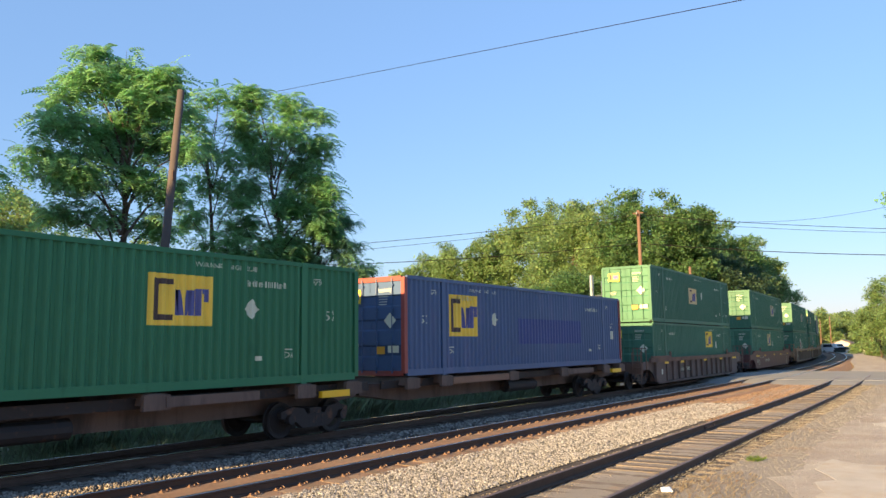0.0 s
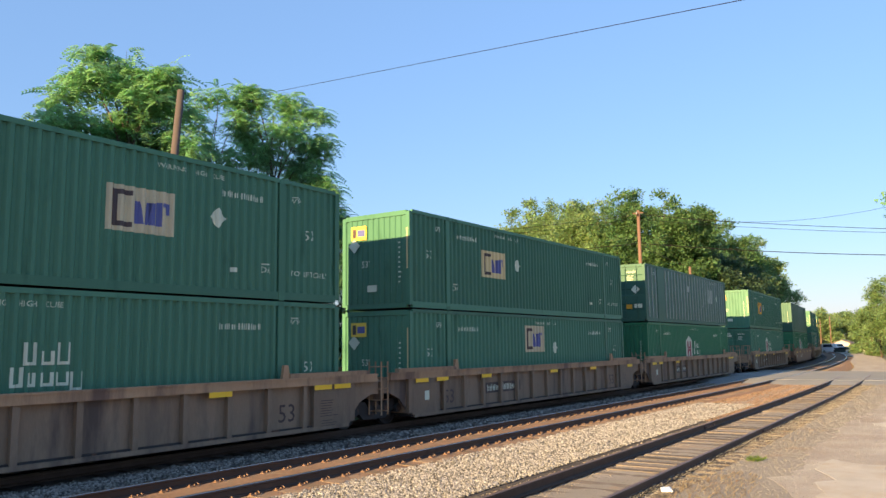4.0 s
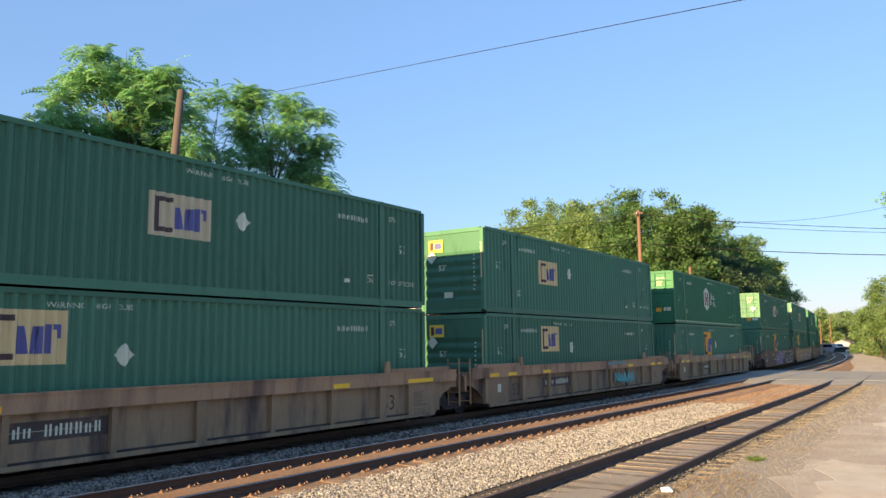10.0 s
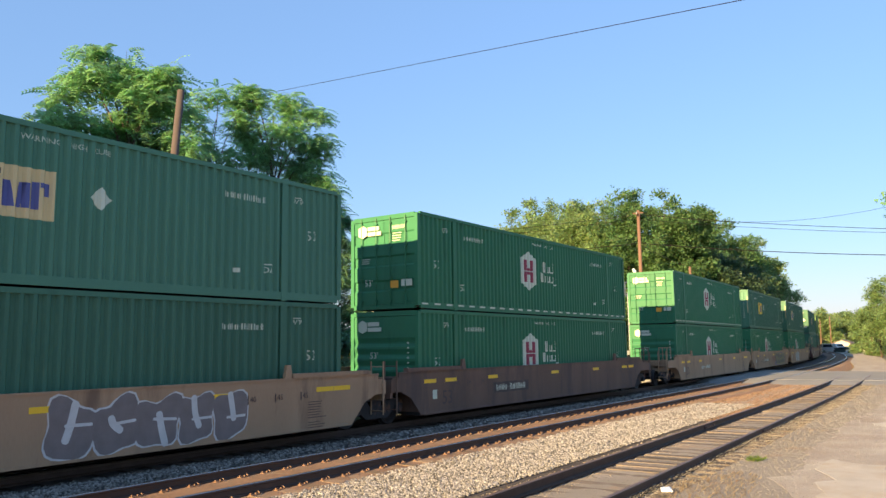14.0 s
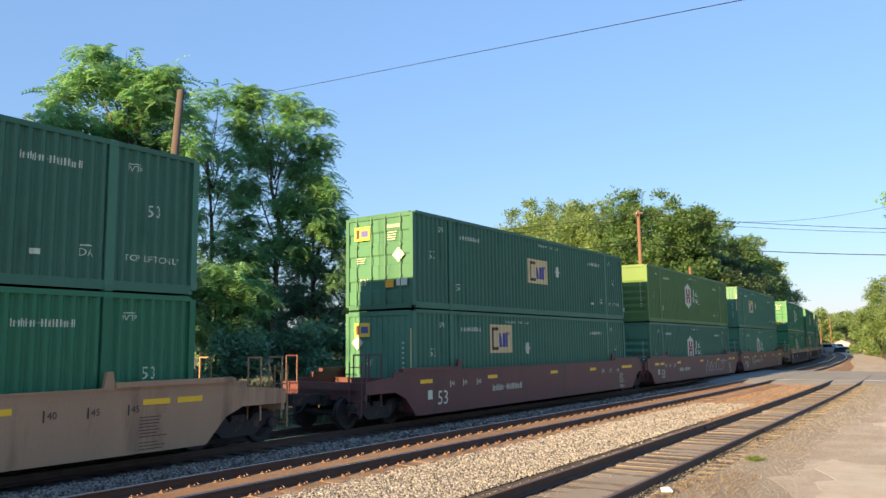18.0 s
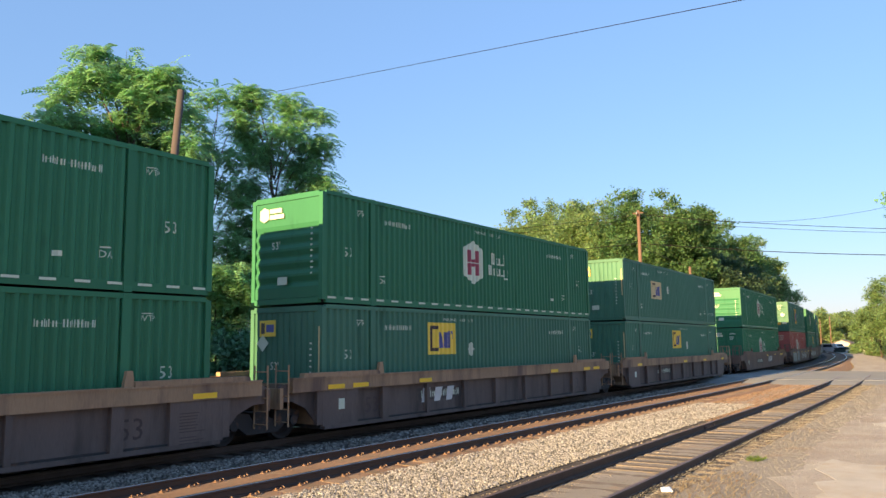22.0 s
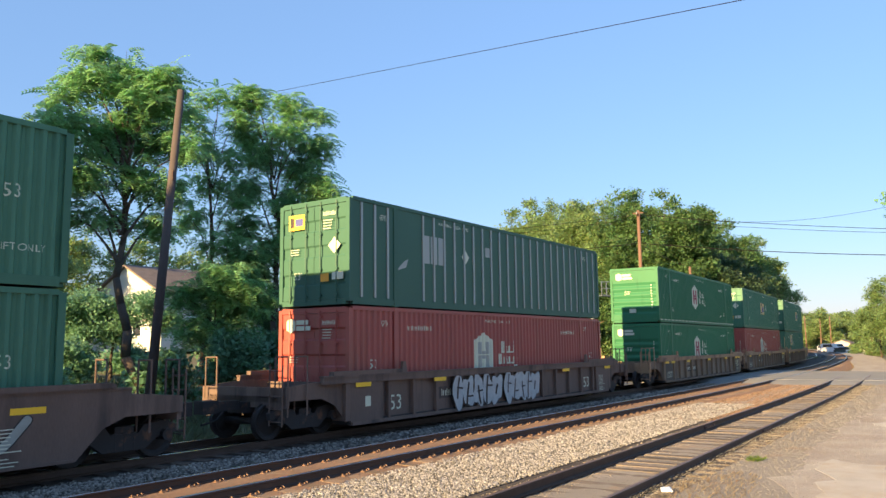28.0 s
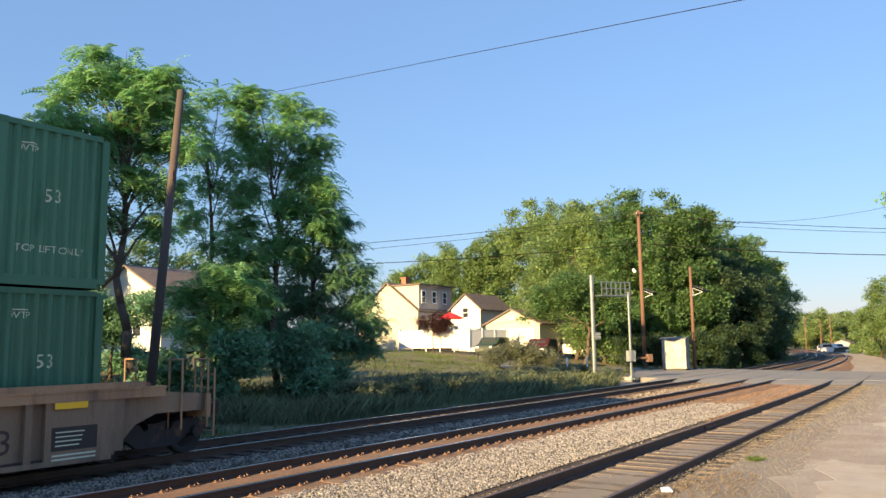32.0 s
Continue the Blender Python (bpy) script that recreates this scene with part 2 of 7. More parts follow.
    "car_red": mat("dark red car paint", (0.05, 0.012, 0.012), 0.3, var=0.04),
    "car_white": mat("white car paint", (0.75, 0.75, 0.74), 0.3, var=0.03),
    "car_dark": mat("dark green car paint", (0.03, 0.05, 0.04), 0.3, var=0.04),
    "rubber": mat("tyre rubber", (0.03, 0.03, 0.03), 0.85, var=0.1),
    "panel": mat("solar panel cells", (0.02, 0.03, 0.07), 0.15, var=0.05),
}


# ---- mesh tools ----
SHARED = {}


def box(bm, x0, x1, y0, y1, z0, z1):
    v = [bm.verts.new(c) for c in itertools.product((x0, x1), (y0, y1), (z0, z1))]
    for f in ((0, 1, 3, 2), (4, 6, 7, 5), (0, 4, 5, 1), (2, 3, 7, 6), (0, 2, 6, 4), (1, 5, 7, 3)):
        bm.faces.new([v[i] for i in f])


def slab(bm, outline, y0, y1):
    """A flat body: the outline in x and z, drawn from y0 to y1."""
    a = [bm.verts.new((x, y0, z)) for x, z in outline]
    b = [bm.verts.new((x, y1, z)) for x, z in outline]
    bm.faces.new(a)
    bm.faces.new(b[::-1])
    for i in range(len(a)):
        j = (i + 1) % len(a)
        bm.faces.new((a[j], a[i], b[i], b[j]))


def rod(bm, p, q, r, n=8, r2=None):
    p, q = Vector(p), Vector(q)
    axis = (q - p).normalized()
    side = axis.orthogonal().normalized()
    up = axis.cross(side)
    rings = []
    for c, rad in ((p, r), (q, r if r2 is None else r2)):
        rings.append([bm.verts.new(c + rad * (math.cos(2 * math.pi * i / n) * side + math.sin(2 * math.pi * i / n) * up)) for i in range(n)])
    for i in range(n):
        j = (i + 1) % n
        bm.faces.new((rings[0][i], rings[0][j], rings[1][j], rings[1][i]))
    bm.faces.new(rings[0][::-1])
    bm.faces.new(rings[1])


def finish(name, bm, material, smooth=False):
    bmesh.ops.recalc_face_normals(bm, faces=bm.faces)
    me = bpy.data.meshes.new(name)
    bm.to_mesh(me)
    bm.free()
    if smooth:
        me.shade_smooth()
    me.materials.append(M[material])
    return me


def shared(key, build, material, smooth=False):
    """One mesh for all alike pieces: build(bm) fills it the first time."""
    k = (key, material)
    if k not in SHARED:
        bm = bmesh.new()
        build(bm)
        SHARED[k] = finish(str(key[0]) if isinstance(key, tuple) else key, bm, material, smooth)
    return SHARED[k]


def part(name, key, build, material, parent, at=(0, 0, 0), turn=0.0, label="", smooth=False):
    ob = new(name, shared(key, build, material, smooth))
    ob.parent = parent
    ob.location = at
    ob.rotation_euler = (0, 0, turn)
    if label:
        ob["label"] = label
    return ob


def thing(name, label, category, group="", at=(0, 0, 0), turn=0.0, kind=""):
    ob = tagged(new(name), label, category, group, kind)
    ob.location, ob.rotation_euler = at, (0, 0, turn)
    return ob


def soup(name, faces, material, corners=4):
    """A mesh of many loose flat pieces; faces: array of n x corners x 3."""
    me = bpy.data.meshes.new(name)
    faces = np.asarray(faces, dtype=np.float32)
    n = len(faces)
    me.vertices.add(n * corners)
    me.vertices.foreach_set("co", faces.ravel())
    me.loops.add(n * corners)
    me.loops.foreach_set("vertex_index", np.arange(n * corners, dtype=np.int32))
    me.polygons.add(n)
    me.polygons.foreach_set("loop_start", np.arange(0, n * corners, corners, dtype=np.int32))
    me.update(calc_edges=True)
    me.materials.append(M[material])
    return me


def indexed(name, verts, tris, material):
    me = bpy.data.meshes.new(name)
    verts, tris = np.asarray(verts, np.float32), np.asarray(tris, np.int32)
    me.vertices.add(len(verts))
    me.vertices.foreach_set("co", verts.ravel())
    me.loops.add(tris.size)
    me.loops.foreach_set("vertex_index", tris.ravel())
    me.polygons.add(len(tris))
    me.polygons.foreach_set("loop_start", np.arange(0, tris.size, tris.shape[1], dtype=np.int32))
    me.update(calc_edges=True)
    me.materials.append(M[material])
    return me


LETTERS = {}


def cut_letters(words, height):
    """Flat letters in x and z, centred on the origin, kept as corners and faces."""
    cu = bpy.data.curves.new("letters", "FONT")
    cu.body, cu.size, cu.align_x, cu.align_y = words, height * 1.38, "CENTER", "CENTER"
    cu.resolution_u = 2
    ob = bpy.data.objects.new("letters", cu)
    scene.collection.objects.link(ob)
    me = bpy.data.meshes.new_from_object(ob.evaluated_get(bpy.context.evaluated_depsgraph_get()))
    LETTERS[words, height] = ([(v.co.x, 0.0, v.co.y) for v in me.vertices], [tuple(p.vertices) for p in me.polygons])
    bpy.data.objects.remove(ob)
    bpy.data.curves.remove(cu)
    bpy.data.meshes.remove(me)


for words_cut, height_cut in (("53'", 0.2), ("53", 0.25), ("53", 0.42), ("WTP", 0.12), ("DA", 0.15), ("40", 0.13), ("45", 0.13),
                              ("WARNING", 0.105), ("HIGH", 0.105), ("CUBE", 0.105), ("125T", 0.3), ("TOP LIFT ONLY", 0.13)):
    cut_letters(words_cut, height_cut)


def lettering(bm, words, height):
    co, faces = LETTERS[words, height]
    v = [bm.verts.new(c) for c in co]
    for f in faces:
        bm.faces.new([v[i] for i in f])


def bars(bm, width, height, n, seed=3):
    """Writing that cannot be read: two groups of thin upright bars on one hair line, in one piece."""
    rnd = random.Random(seed)
    step, k = width / n, 0.02 * height
    last = None
    for i in range(n):
        if n > 7 and i == 4:
            continue
        for x, w in ((-width / 2 + i * step, step * rnd.uniform(0.18, 0.26)), (-width / 2 + (i + 0.44) * step, step * rnd.uniform(0.16, 0.26))):
            tall = height / 2 * rnd.choice((1.0, 1.0, 0.6))
            a, b = [[bm.verts.new((u, 0, z)) for z in (-k, k)] for u in (x, x + w)]
            bm.faces.new((a[0], b[0], b[1], a[1]))
            if last:
                bm.faces.new((last[0], a[0], a[1], last[1]))
            for e, z in ((0, -height / 2), (1, tall)):
                c, d = bm.verts.new((x, 0, z)), bm.verts.new((x + w, 0, z))
                bm.faces.new((a[e], b[e], d, c))
            last = b


def lines(bm, width, height, n, seed=5):
    """Small print: n thin lines."""
    rnd = random.Random(seed)
    step = height / n
    for i in range(n):
        z = height / 2 - (i + 0.5) * step
        plate(bm, -width / 2, width / 2 - rnd.uniform(0, 0.4) * width, z - step * 0.14, z + step * 0.14)


def plate(bm, x0, x1, z0, z1):
    bm.faces.new([bm.verts.new((x, 0, z)) for x, z in ((x0, z0), (x1, z0), (x1, z1), (x0, z1))])


def poly(bm, pts):
    bm.faces.new([bm.verts.new((x, 0, z)) for x, z in pts])


# ---- the line of the tracks: straight past the camera, then a wide curve to the left ----
BEND, RADIUS = 28.0, 757.0
TRAIN_Y, MID_Y = 14.695, 10.50


def along(s, y=TRAIN_Y):
    """Place and heading on a track, s metres along it, for the track whose straight lies at y."""
    if s <= BEND:
        return s, y, 0.0
    a = (s - BEND) / RADIUS
    r = RADIUS - (y - TRAIN_Y)
    return BEND + r * math.sin(a), y + r * (1 - math.cos(a)), a


# ---- containers ----
LONG, HALF, TALL = 16.154, 1.295, 2.896
PITCH, DEPTH = 0.235, 0.056


def dent(x):
    """How far the corrugated side lies back at x."""
    f = (x / PITCH) % 1.0
    if f < 0.28:
        return 0.0
    if f < 0.50:
        return DEPTH * (f - 0.28) / 0.22
    if f < 0.78:
        return DEPTH
    return DEPTH * (1.0 - f) / 0.22


def kinks(x0, x1):
    out = [x0]
    k = math.floor(x0 / PITCH)
    while k * PITCH < x1:
        out += [x for x in ((k + f) * PITCH for f in (0.0, 0.28, 0.50, 0.78)) if x0 + 1e-4 < x < x1 - 1e-4]
        k += 1
    return out + [x1]


def corrugated(bm, x0, x1, z0, z1, flip=1):
    xs = kinks(x0, x1)
    lo = [bm.verts.new((x, flip * (-HALF + 0.012 + dent(x)), z0)) for x in xs]
    hi = [bm.verts.new((x, flip * (-HALF + 0.012 + dent(x)), z1)) for x in xs]
    for i in range(len(xs) - 1):
        bm.faces.new((lo[i], lo[i + 1], hi[i + 1], hi[i]))


def side_wall(flip):
    def build(bm):
        for x0, x1 in ((-LONG / 2 + 0.14, -6.19), (-6.0, 6.0), (6.19, LONG / 2 - 0.14)):
            corrugated(bm, x0, x1, 0.2, TALL - 0.1, flip)
    return build


def ribbed_wall(bm):
    slab(bm, [(-LONG / 2 + 0.14, 0.2), (LONG / 2 - 0.14, 0.2), (LONG / 2 - 0.14, TALL - 0.1), (-LONG / 2 + 0.14, TALL - 0.1)], -HALF + 0.03, -HALF + 0.06)


def drape(build, gap=0.004, flat=False):
    """Lays a flat mark onto the corrugated side: cut at the folds and set back with them."""
    def inner(bm):
        build(bm)
        if not flat:
            xs = [v.co.x for v in bm.verts]
            for x in kinks(min(xs), max(xs))[1:-1]:
                bmesh.ops.bisect_plane(bm, geom=bm.verts[:] + bm.edges[:] + bm.faces[:], plane_co=(x, 0, 0), plane_no=(1, 0, 0))
        for v in bm.verts:
            v.co.y = (0 if flat else dent(v.co.x)) - gap + (0.0 if flat else 0.012)
    return inner


def snap(x):
    return round(x / PITCH) * PITCH


def mark(name, key, build, material, parent, x, z, flat=False, label="", gap=0.004):
    """A painted mark on the near side of a container."""
    y = -HALF + (0.03 if flat else 0.0)
    return part(name, (key, flat, gap), drape(build, gap, flat), material, parent, (x if flat else snap(x), y, z), label=label)


def end_mark(name, key, build, material, parent, y, z, label=""):
    """A painted mark on the leading end of a container."""
    def inner(bm):
        build(bm)
    return part(name, ("end", key), inner, material, parent, (-LONG / 2 - 0.022, y, z), turn=-math.pi / 2, label=label)


def hexagon(bm, w, h):
    poly(bm, [(0, -h / 2), (w / 2, -h / 2 + 0.2 * h), (w / 2, h / 2 - 0.2 * h), (0, h / 2), (-w / 2, h / 2 - 0.2 * h), (-w / 2, -h / 2 + 0.2 * h)])


def diamond(bm):
    poly(bm, [(0, -0.225), (0.225, 0), (0, 0.225), (-0.225, 0)])


def block_logo(box_c, x, z, size, panel, flat=False):
    """A square panel with one dark block and two blue ones."""
    w, h = size
    p = mark("logo_panel", ("logo_panel", w, h), lambda bm: plate(bm, -w / 2, w / 2, -h / 2, h / 2), "chalk" if panel == "white" else panel, box_c, x, z, flat)

    def dark(bm):
        plate(bm, -0.43 * w, -0.34 * w, -0.4 * h, 0.4 * h)
        plate(bm, -0.34 * w, -0.14 * w, -0.4 * h, -0.29 * h)
        plate(bm, -0.34 * w, -0.14 * w, 0.29 * h, 0.4 * h)

    def blues(bm):
        for x0, x1, low, high, lean in ((-0.11, -0.04, -0.3, 0.2, 0.0), (-0.04, 0.03, -0.3, 0.2, -0.05), (0.04, 0.11, -0.3, 0.2, 0.05), (0.12, 0.20, -0.3, 0.2, 0.0), (0.23, 0.31, -0.3, 0.24, 0.0), (0.32, 0.44, 0.14, 0.24, 0.0), (0.37, 0.44, -0.02, 0.14, 0.0)):
            poly(bm, [(x0 * w, low * h), (x1 * w, low * h), ((x1 + lean) * w, high * h), ((x0 + lean) * w, high * h)])
    mark("dark_block", ("dark_block", w, h), dark, "ink", box_c, x, z, flat, gap=0.007)
    mark("blue_block", ("blue_block", w, h), blues, "navy", box_c, x, z, flat, gap=0.007)
    return p


def hex_logo(box_c, x, z, red):
    mark("logo_hexagon", "logo_hexagon", lambda bm: hexagon(bm, 1.27, 1.42), "white", box_c, x, z)

    def inside(bm):
        for x0, x1 in ((-0.34, -0.13), (0.13, 0.34)):
            plate(bm, x0, x1, -0.42, -0.03)
            plate(bm, x0, x1, 0.0, 0.4)
        plate(bm, -0.12, 0.12, -0.14, -0.03)
        plate(bm, -0.12, 0.12, 0.0, 0.10)
    mark("logo_bar", "logo_bar", inside, red, box_c, x, z, gap=0.007)

    def ring(bm, x0, x1, z0, z1, t=0.055):
        plate(bm, x0, x0 + t, z0, z1)
        plate(bm, x1 - t, x1, z0, z1)
        plate(bm, x0 + t, x1 - t, z0, z0 + t)

    def words(bm):
        for k, (x0, h1) in enumerate(((-0.5, 0.42), (-0.2, 0.27), (0.1, 0.42))):
            ring(bm, x0, x0 + 0.23, 0.03, h1)
        for k, (x0, h0, h1) in enumerate(((-0.72, -0.34, 0.0), (-0.42, -0.34, -0.1), (-0.2, -0.34, -0.1), (0.08, -0.34, -0.1), (0.36, -0.44, -0.1))):
            ring(bm, x0, x0 + (0.15 if k == 1 else 0.23), h0, h1)
    mark("logo_wordmark", "logo_wordmark", words, "white", box_c, x + 1.63, z)


def end_frame(bm):
    w, h = HALF, TALL
    for y0, y1 in ((-w, -w + 0.13), (w - 0.13, w)):
        box(bm, -LONG / 2, -LONG / 2 + 0.14, y0, y1, 0.1, h - 0.06)
    box(bm, -LONG / 2, -LONG / 2 + 0.12, -w + 0.13, w - 0.13, h - 0.16, h - 0.02)
    box(bm, -LONG / 2, -LONG / 2 + 0.12, -w + 0.13, w - 0.13, 0.02, 0.16)


def door_leaf(side):
    def build(bm):
        y0, y1 = (0.008, HALF - 0.135) if side > 0 else (-HALF + 0.135, -0.008)
        x = -LONG / 2 + 0.03
        zs = [0.17, 0.55, 0.6, 0.85, 0.9, 1.3, 1.35, 1.6, 1.65, 2.0, 2.05, 2.3, 2.35, TALL - 0.17]
        dep = [0, 0, 0.035, 0.035, 0, 0, 0.035, 0.035, 0, 0, 0.035, 0.035, 0, 0]
        a = [bm.verts.new((x + d, y0, z)) for z, d in zip(zs, dep)]
        b = [bm.verts.new((x + d, y1, z)) for z, d in zip(zs, dep)]
        for i in range(len(zs) - 1):
            bm.faces.new((a[i], b[i], b[i + 1], a[i + 1]))
        box(bm, x + 0.04, x + 0.07, y0, y1, 0.17, TALL - 0.17)
    return build


def front_panel(kind):
    def build(bm):
        x, w = -LONG / 2 + 0.02, HALF - 0.132
        if kind == "front":
            n = 11
            step = 2 * w / n
            ys = [(-w + step * (i + f), d) for i in range(n) for f, d in ((0.0, 0.0), (0.62, 0.0), (0.74, 0.028), (0.88, 0.028))] + [(w, 0.0)]
            v = [(bm.verts.new((x + d, y, 0.17)), bm.verts.new((x + d, y, TALL - 0.17))) for y, d in ys]
            for p, q in zip(v, v[1:]):
                bm.faces.new((p[0], q[0], q[1], p[1]))
        else:
            zs, dep = [0.17, 0.4], [0, 0]
            for k in range(5):
                z = 0.45 + k * 0.34
                zs += [z, z + 0.1, z + 0.14, z + 0.28]
                dep += [0, 0.05, 0.05, 0]
            zs += [2.2, TALL - 0.17]
            dep += [0, 0]
            a = [bm.verts.new((x + d, -w, z)) for z, d in zip(zs, dep)]
            b = [bm.verts.new((x + d, w, z)) for z, d in zip(zs, dep)]
            for i in range(len(zs) - 1):
                bm.faces.new((a[i], b[i], b[i + 1], a[i + 1]))
        box(bm, x + 0.06, x + 0.09, -w, w, 0.17, TALL - 0.17)
    return build


def lock_rod(bm):
    rod(bm, (0, 0, 0.1), (0, 0, TALL - 0.08), 0.019, 6)
    for z in (0.25, 0.95, 1.9, TALL - 0.3):
        box(bm, -0.02, 0.035, -0.05, 0.05, z, z + 0.05)


def rails_of(z0, z1, y0, y1):
    def build(bm):
        box(bm, -LONG / 2 + 0.14, LONG / 2 - 0.14, y0, y1, z0, z1)
    return build


def casting(bm):
    box(bm, -0.09, 0.09, -0.083, 0.083, -0.06, 0.06)


def container(kind, paint, front, logo, label, category="shipping container"):
    """A 53-foot container about its base centre; its leading end looks to -x."""
    c = thing("shipping_container", label, category, "containers on the train")
    flat = kind in ("panel", "smooth")
    if flat:
        part("side_wall", "flat_wall", ribbed_wall, paint, c)
    else:
        part("side_wall", "side_wall_near", side_wall(1), paint, c)
    part("side_wall", "side_wall_far", side_wall(-1), paint, c)
    part("top_rail", "top_rail_near", rails_of(TALL - 0.10, TALL, -HALF, -HALF + 0.07), paint, c)
    part("top_rail", "top_rail_far", rails_of(TALL - 0.10, TALL, HALF - 0.07, HALF), paint, c)
    part("bottom_rail", "bottom_rail_near", rails_of(0.02, 0.2, -HALF + 0.004, -HALF + 0.08), paint, c)
    part("bottom_rail", "bottom_rail_far", rails_of(0.02, 0.2, HALF - 0.08, HALF - 0.004), paint, c)
    part("roof", "roof", lambda bm: box(bm, -LONG / 2 + 0.1, LONG / 2 - 0.1, -HALF + 0.07, HALF - 0.07, TALL - 0.07, TALL - 0.03), paint, c)
    part("floor", "floor_pan", lambda bm: box(bm, -LONG / 2 + 0.1, LONG / 2 - 0.1, -HALF + 0.08, HALF - 0.08, 0.04, 0.14), "steel_dark", c)
    part("end_frame", "end_frame", end_frame, "orange_red" if paint == "blue" else paint, c)
    part("end_frame", "end_frame", end_frame, "orange_red" if paint == "blue" else paint, c, turn=math.pi)
    part("end_wall", "back_wall", front_panel("front"), paint, c, turn=math.pi)
    for x in (-6.096, 6.096):
        for y in (-1, 1):
            part("lift_post", "lift_post", lambda bm: box(bm, -0.095, 0.095, -0.04, 0.04, 0.02, TALL - 0.06), paint, c, (x, y * (HALF - 0.037), 0))
            part("corner_casting", "casting", casting, paint, c, (x, y * (HALF - 0.075), TALL - 0.055))
            part("corner_casting", "casting", casting, paint, c, (x, y * (HALF - 0.075), 0.055))
    if front == "door":
        for s in (-1, 1):
            part("door", ("door", s), door_leaf(s), paint, c)
            for y in (0.27, 0.85):
                part("lock_rod", "lock_rod", lock_rod, paint, c, (-LONG / 2 - 0.02, s * y, 0))
        end_mark("data_plate", "plate_a", lambda bm: lines(bm, 0.46, 0.3, 4), "white", c, -0.6, 2.18)
        end_mark("length_number", ("end53",), lambda bm: lettering(bm, "53'", 0.2), "white", c, 0.55, 0.82)
        end_mark("notice", "plate_h", lambda bm: lines(bm, 0.46, 0.2, 3), "white", c, 0.62, 1.5)
        end_mark("warning_label", "plate_b", lambda bm: plate(bm, -0.17, 0.17, -0.11, 0.11), "amber", c, -0.42, 0.75)
        end_mark("notice", "plate_c", lambda bm: plate(bm, -0.2, 0.2, -0.1, 0.1), "white", c, -0.9, 0.78)
        end_mark("registration_mark", "plate_d", lambda bm: bars(bm, 0.5, 0.12, 6), "white", c, -0.62, 2.48)
    else:
        part("end_wall", ("end_wall", front), front_panel(front), paint, c)
        end_mark("notice", "plate_e", lambda bm: plate(bm, -0.18, 0.18, -0.1, 0.1), "white", c, 0.1, 0.62)
        end_mark("registration_mark", "plate_f", lambda bm: lines(bm, 0.1, 1.3, 9), "white", c, -0.95, 1.35)
        if logo and logo[0] == "block":
            end_mark("reflective_strip", "end_strip", lambda bm: plate(bm, -0.022, 0.022, -0.6, 0.6), "cream", c, -1.22, 1.75)
        end_mark("length_number", ("end53",), lambda bm: lettering(bm, "53'", 0.2), "white", c, 0.35, 1.35 if front == "front" else 1.55)
    if logo and logo[0] == "block":
        end_mark("logo_panel", "end_logo", lambda bm: plate(bm, -0.3, 0.3, -0.21, 0.21), "yellow" if logo[4] in ("white", "cream") else logo[4], c, 0.62, 2.33)
        end_mark("dark_block", "end_logo_dark", lambda bm: plate(bm, -0.24, -0.1, -0.14, 0.14), "ink", c, 0.62, 2.33).location.x -= 0.004
        end_mark("blue_block", "end_logo_blue", lambda bm: plate(bm, -0.05, 0.24, -0.1, 0.1), "navy", c, 0.62, 2.33).location.x -= 0.004
        end_mark("placard_holder", "end_placard", diamond, "white", c, -0.78 if front == "door" else 0.8, 1.6 if front == "door" else 1.95)
    elif logo:
        end_mark("logo_hexagon", "end_hex", lambda bm: hexagon(bm, 0.34, 0.4), "white", c, 0.8, 2.42)
        end_mark("logo_wordmark", "end_words", lambda bm: (plate(bm, -0.25, 0.2, 0.02, 0.14), plate(bm, -0.25, 0.28, -0.14, -0.02)), "white", c, 0.35, 2.42)
    # markings on the side
    m0 = -LONG / 2
    z53 = 1.62 if logo and logo[0] == "block" else 1.35
    if kind != "panel":
        mark("length_number", ("53",), lambda bm: lettering(bm, "53", 0.25), "white", c, m0 + 0.95, z53, flat)
        mark("length_number", ("53",), lambda bm: lettering(bm, "53", 0.25), "white", c, -m0 - 0.95, z53, flat)
    for x in (m0 + 1.45, -m0 - 1.4):
        mark("lift_mark", ("WTP",), lambda bm: (lettering(bm, "WTP", 0.12), plate(bm, -0.14, 0.14, 0.09, 0.11)), "white", c, x, 2.42, flat)
    if kind == "corrugated":
        for x in (m0 + 2.4, -m0 - 2.45):
            mark("lift_mark", ("DA",), lambda bm: (lettering(bm, "DA", 0.15), plate(bm, -0.12, 0.12, 0.12, 0.15)), "white", c, x, 0.68)
        mark("notice", ("tag",), lambda bm: plate(bm, -0.09, 0.09, -0.05, 0.05), "white", c, -m0 - 3.3, 0.62)
        mark("registration_mark", ("id",), lambda bm: bars(bm, 1.15, 0.14, 11), "white", c, -m0 - 3.1, 2.3)
        mark("registration_mark", ("id",), lambda bm: bars(bm, 1.15, 0.14, 11), "white", c, m0 + 3.1, 2.35)
    if kind != "smooth":
        at_x = logo[1] - LONG / 2 + 1.1 if logo else 0.2
        for k, (word, dx) in enumerate((("WARNING", -0.5), ("HIGH", 0.2), ("CUBE", 0.66))):
            mark("height_warning", ("whc", k), lambda bm: lettering(bm, word, 0.105), "white", c, at_x + dx, 2.62, flat)
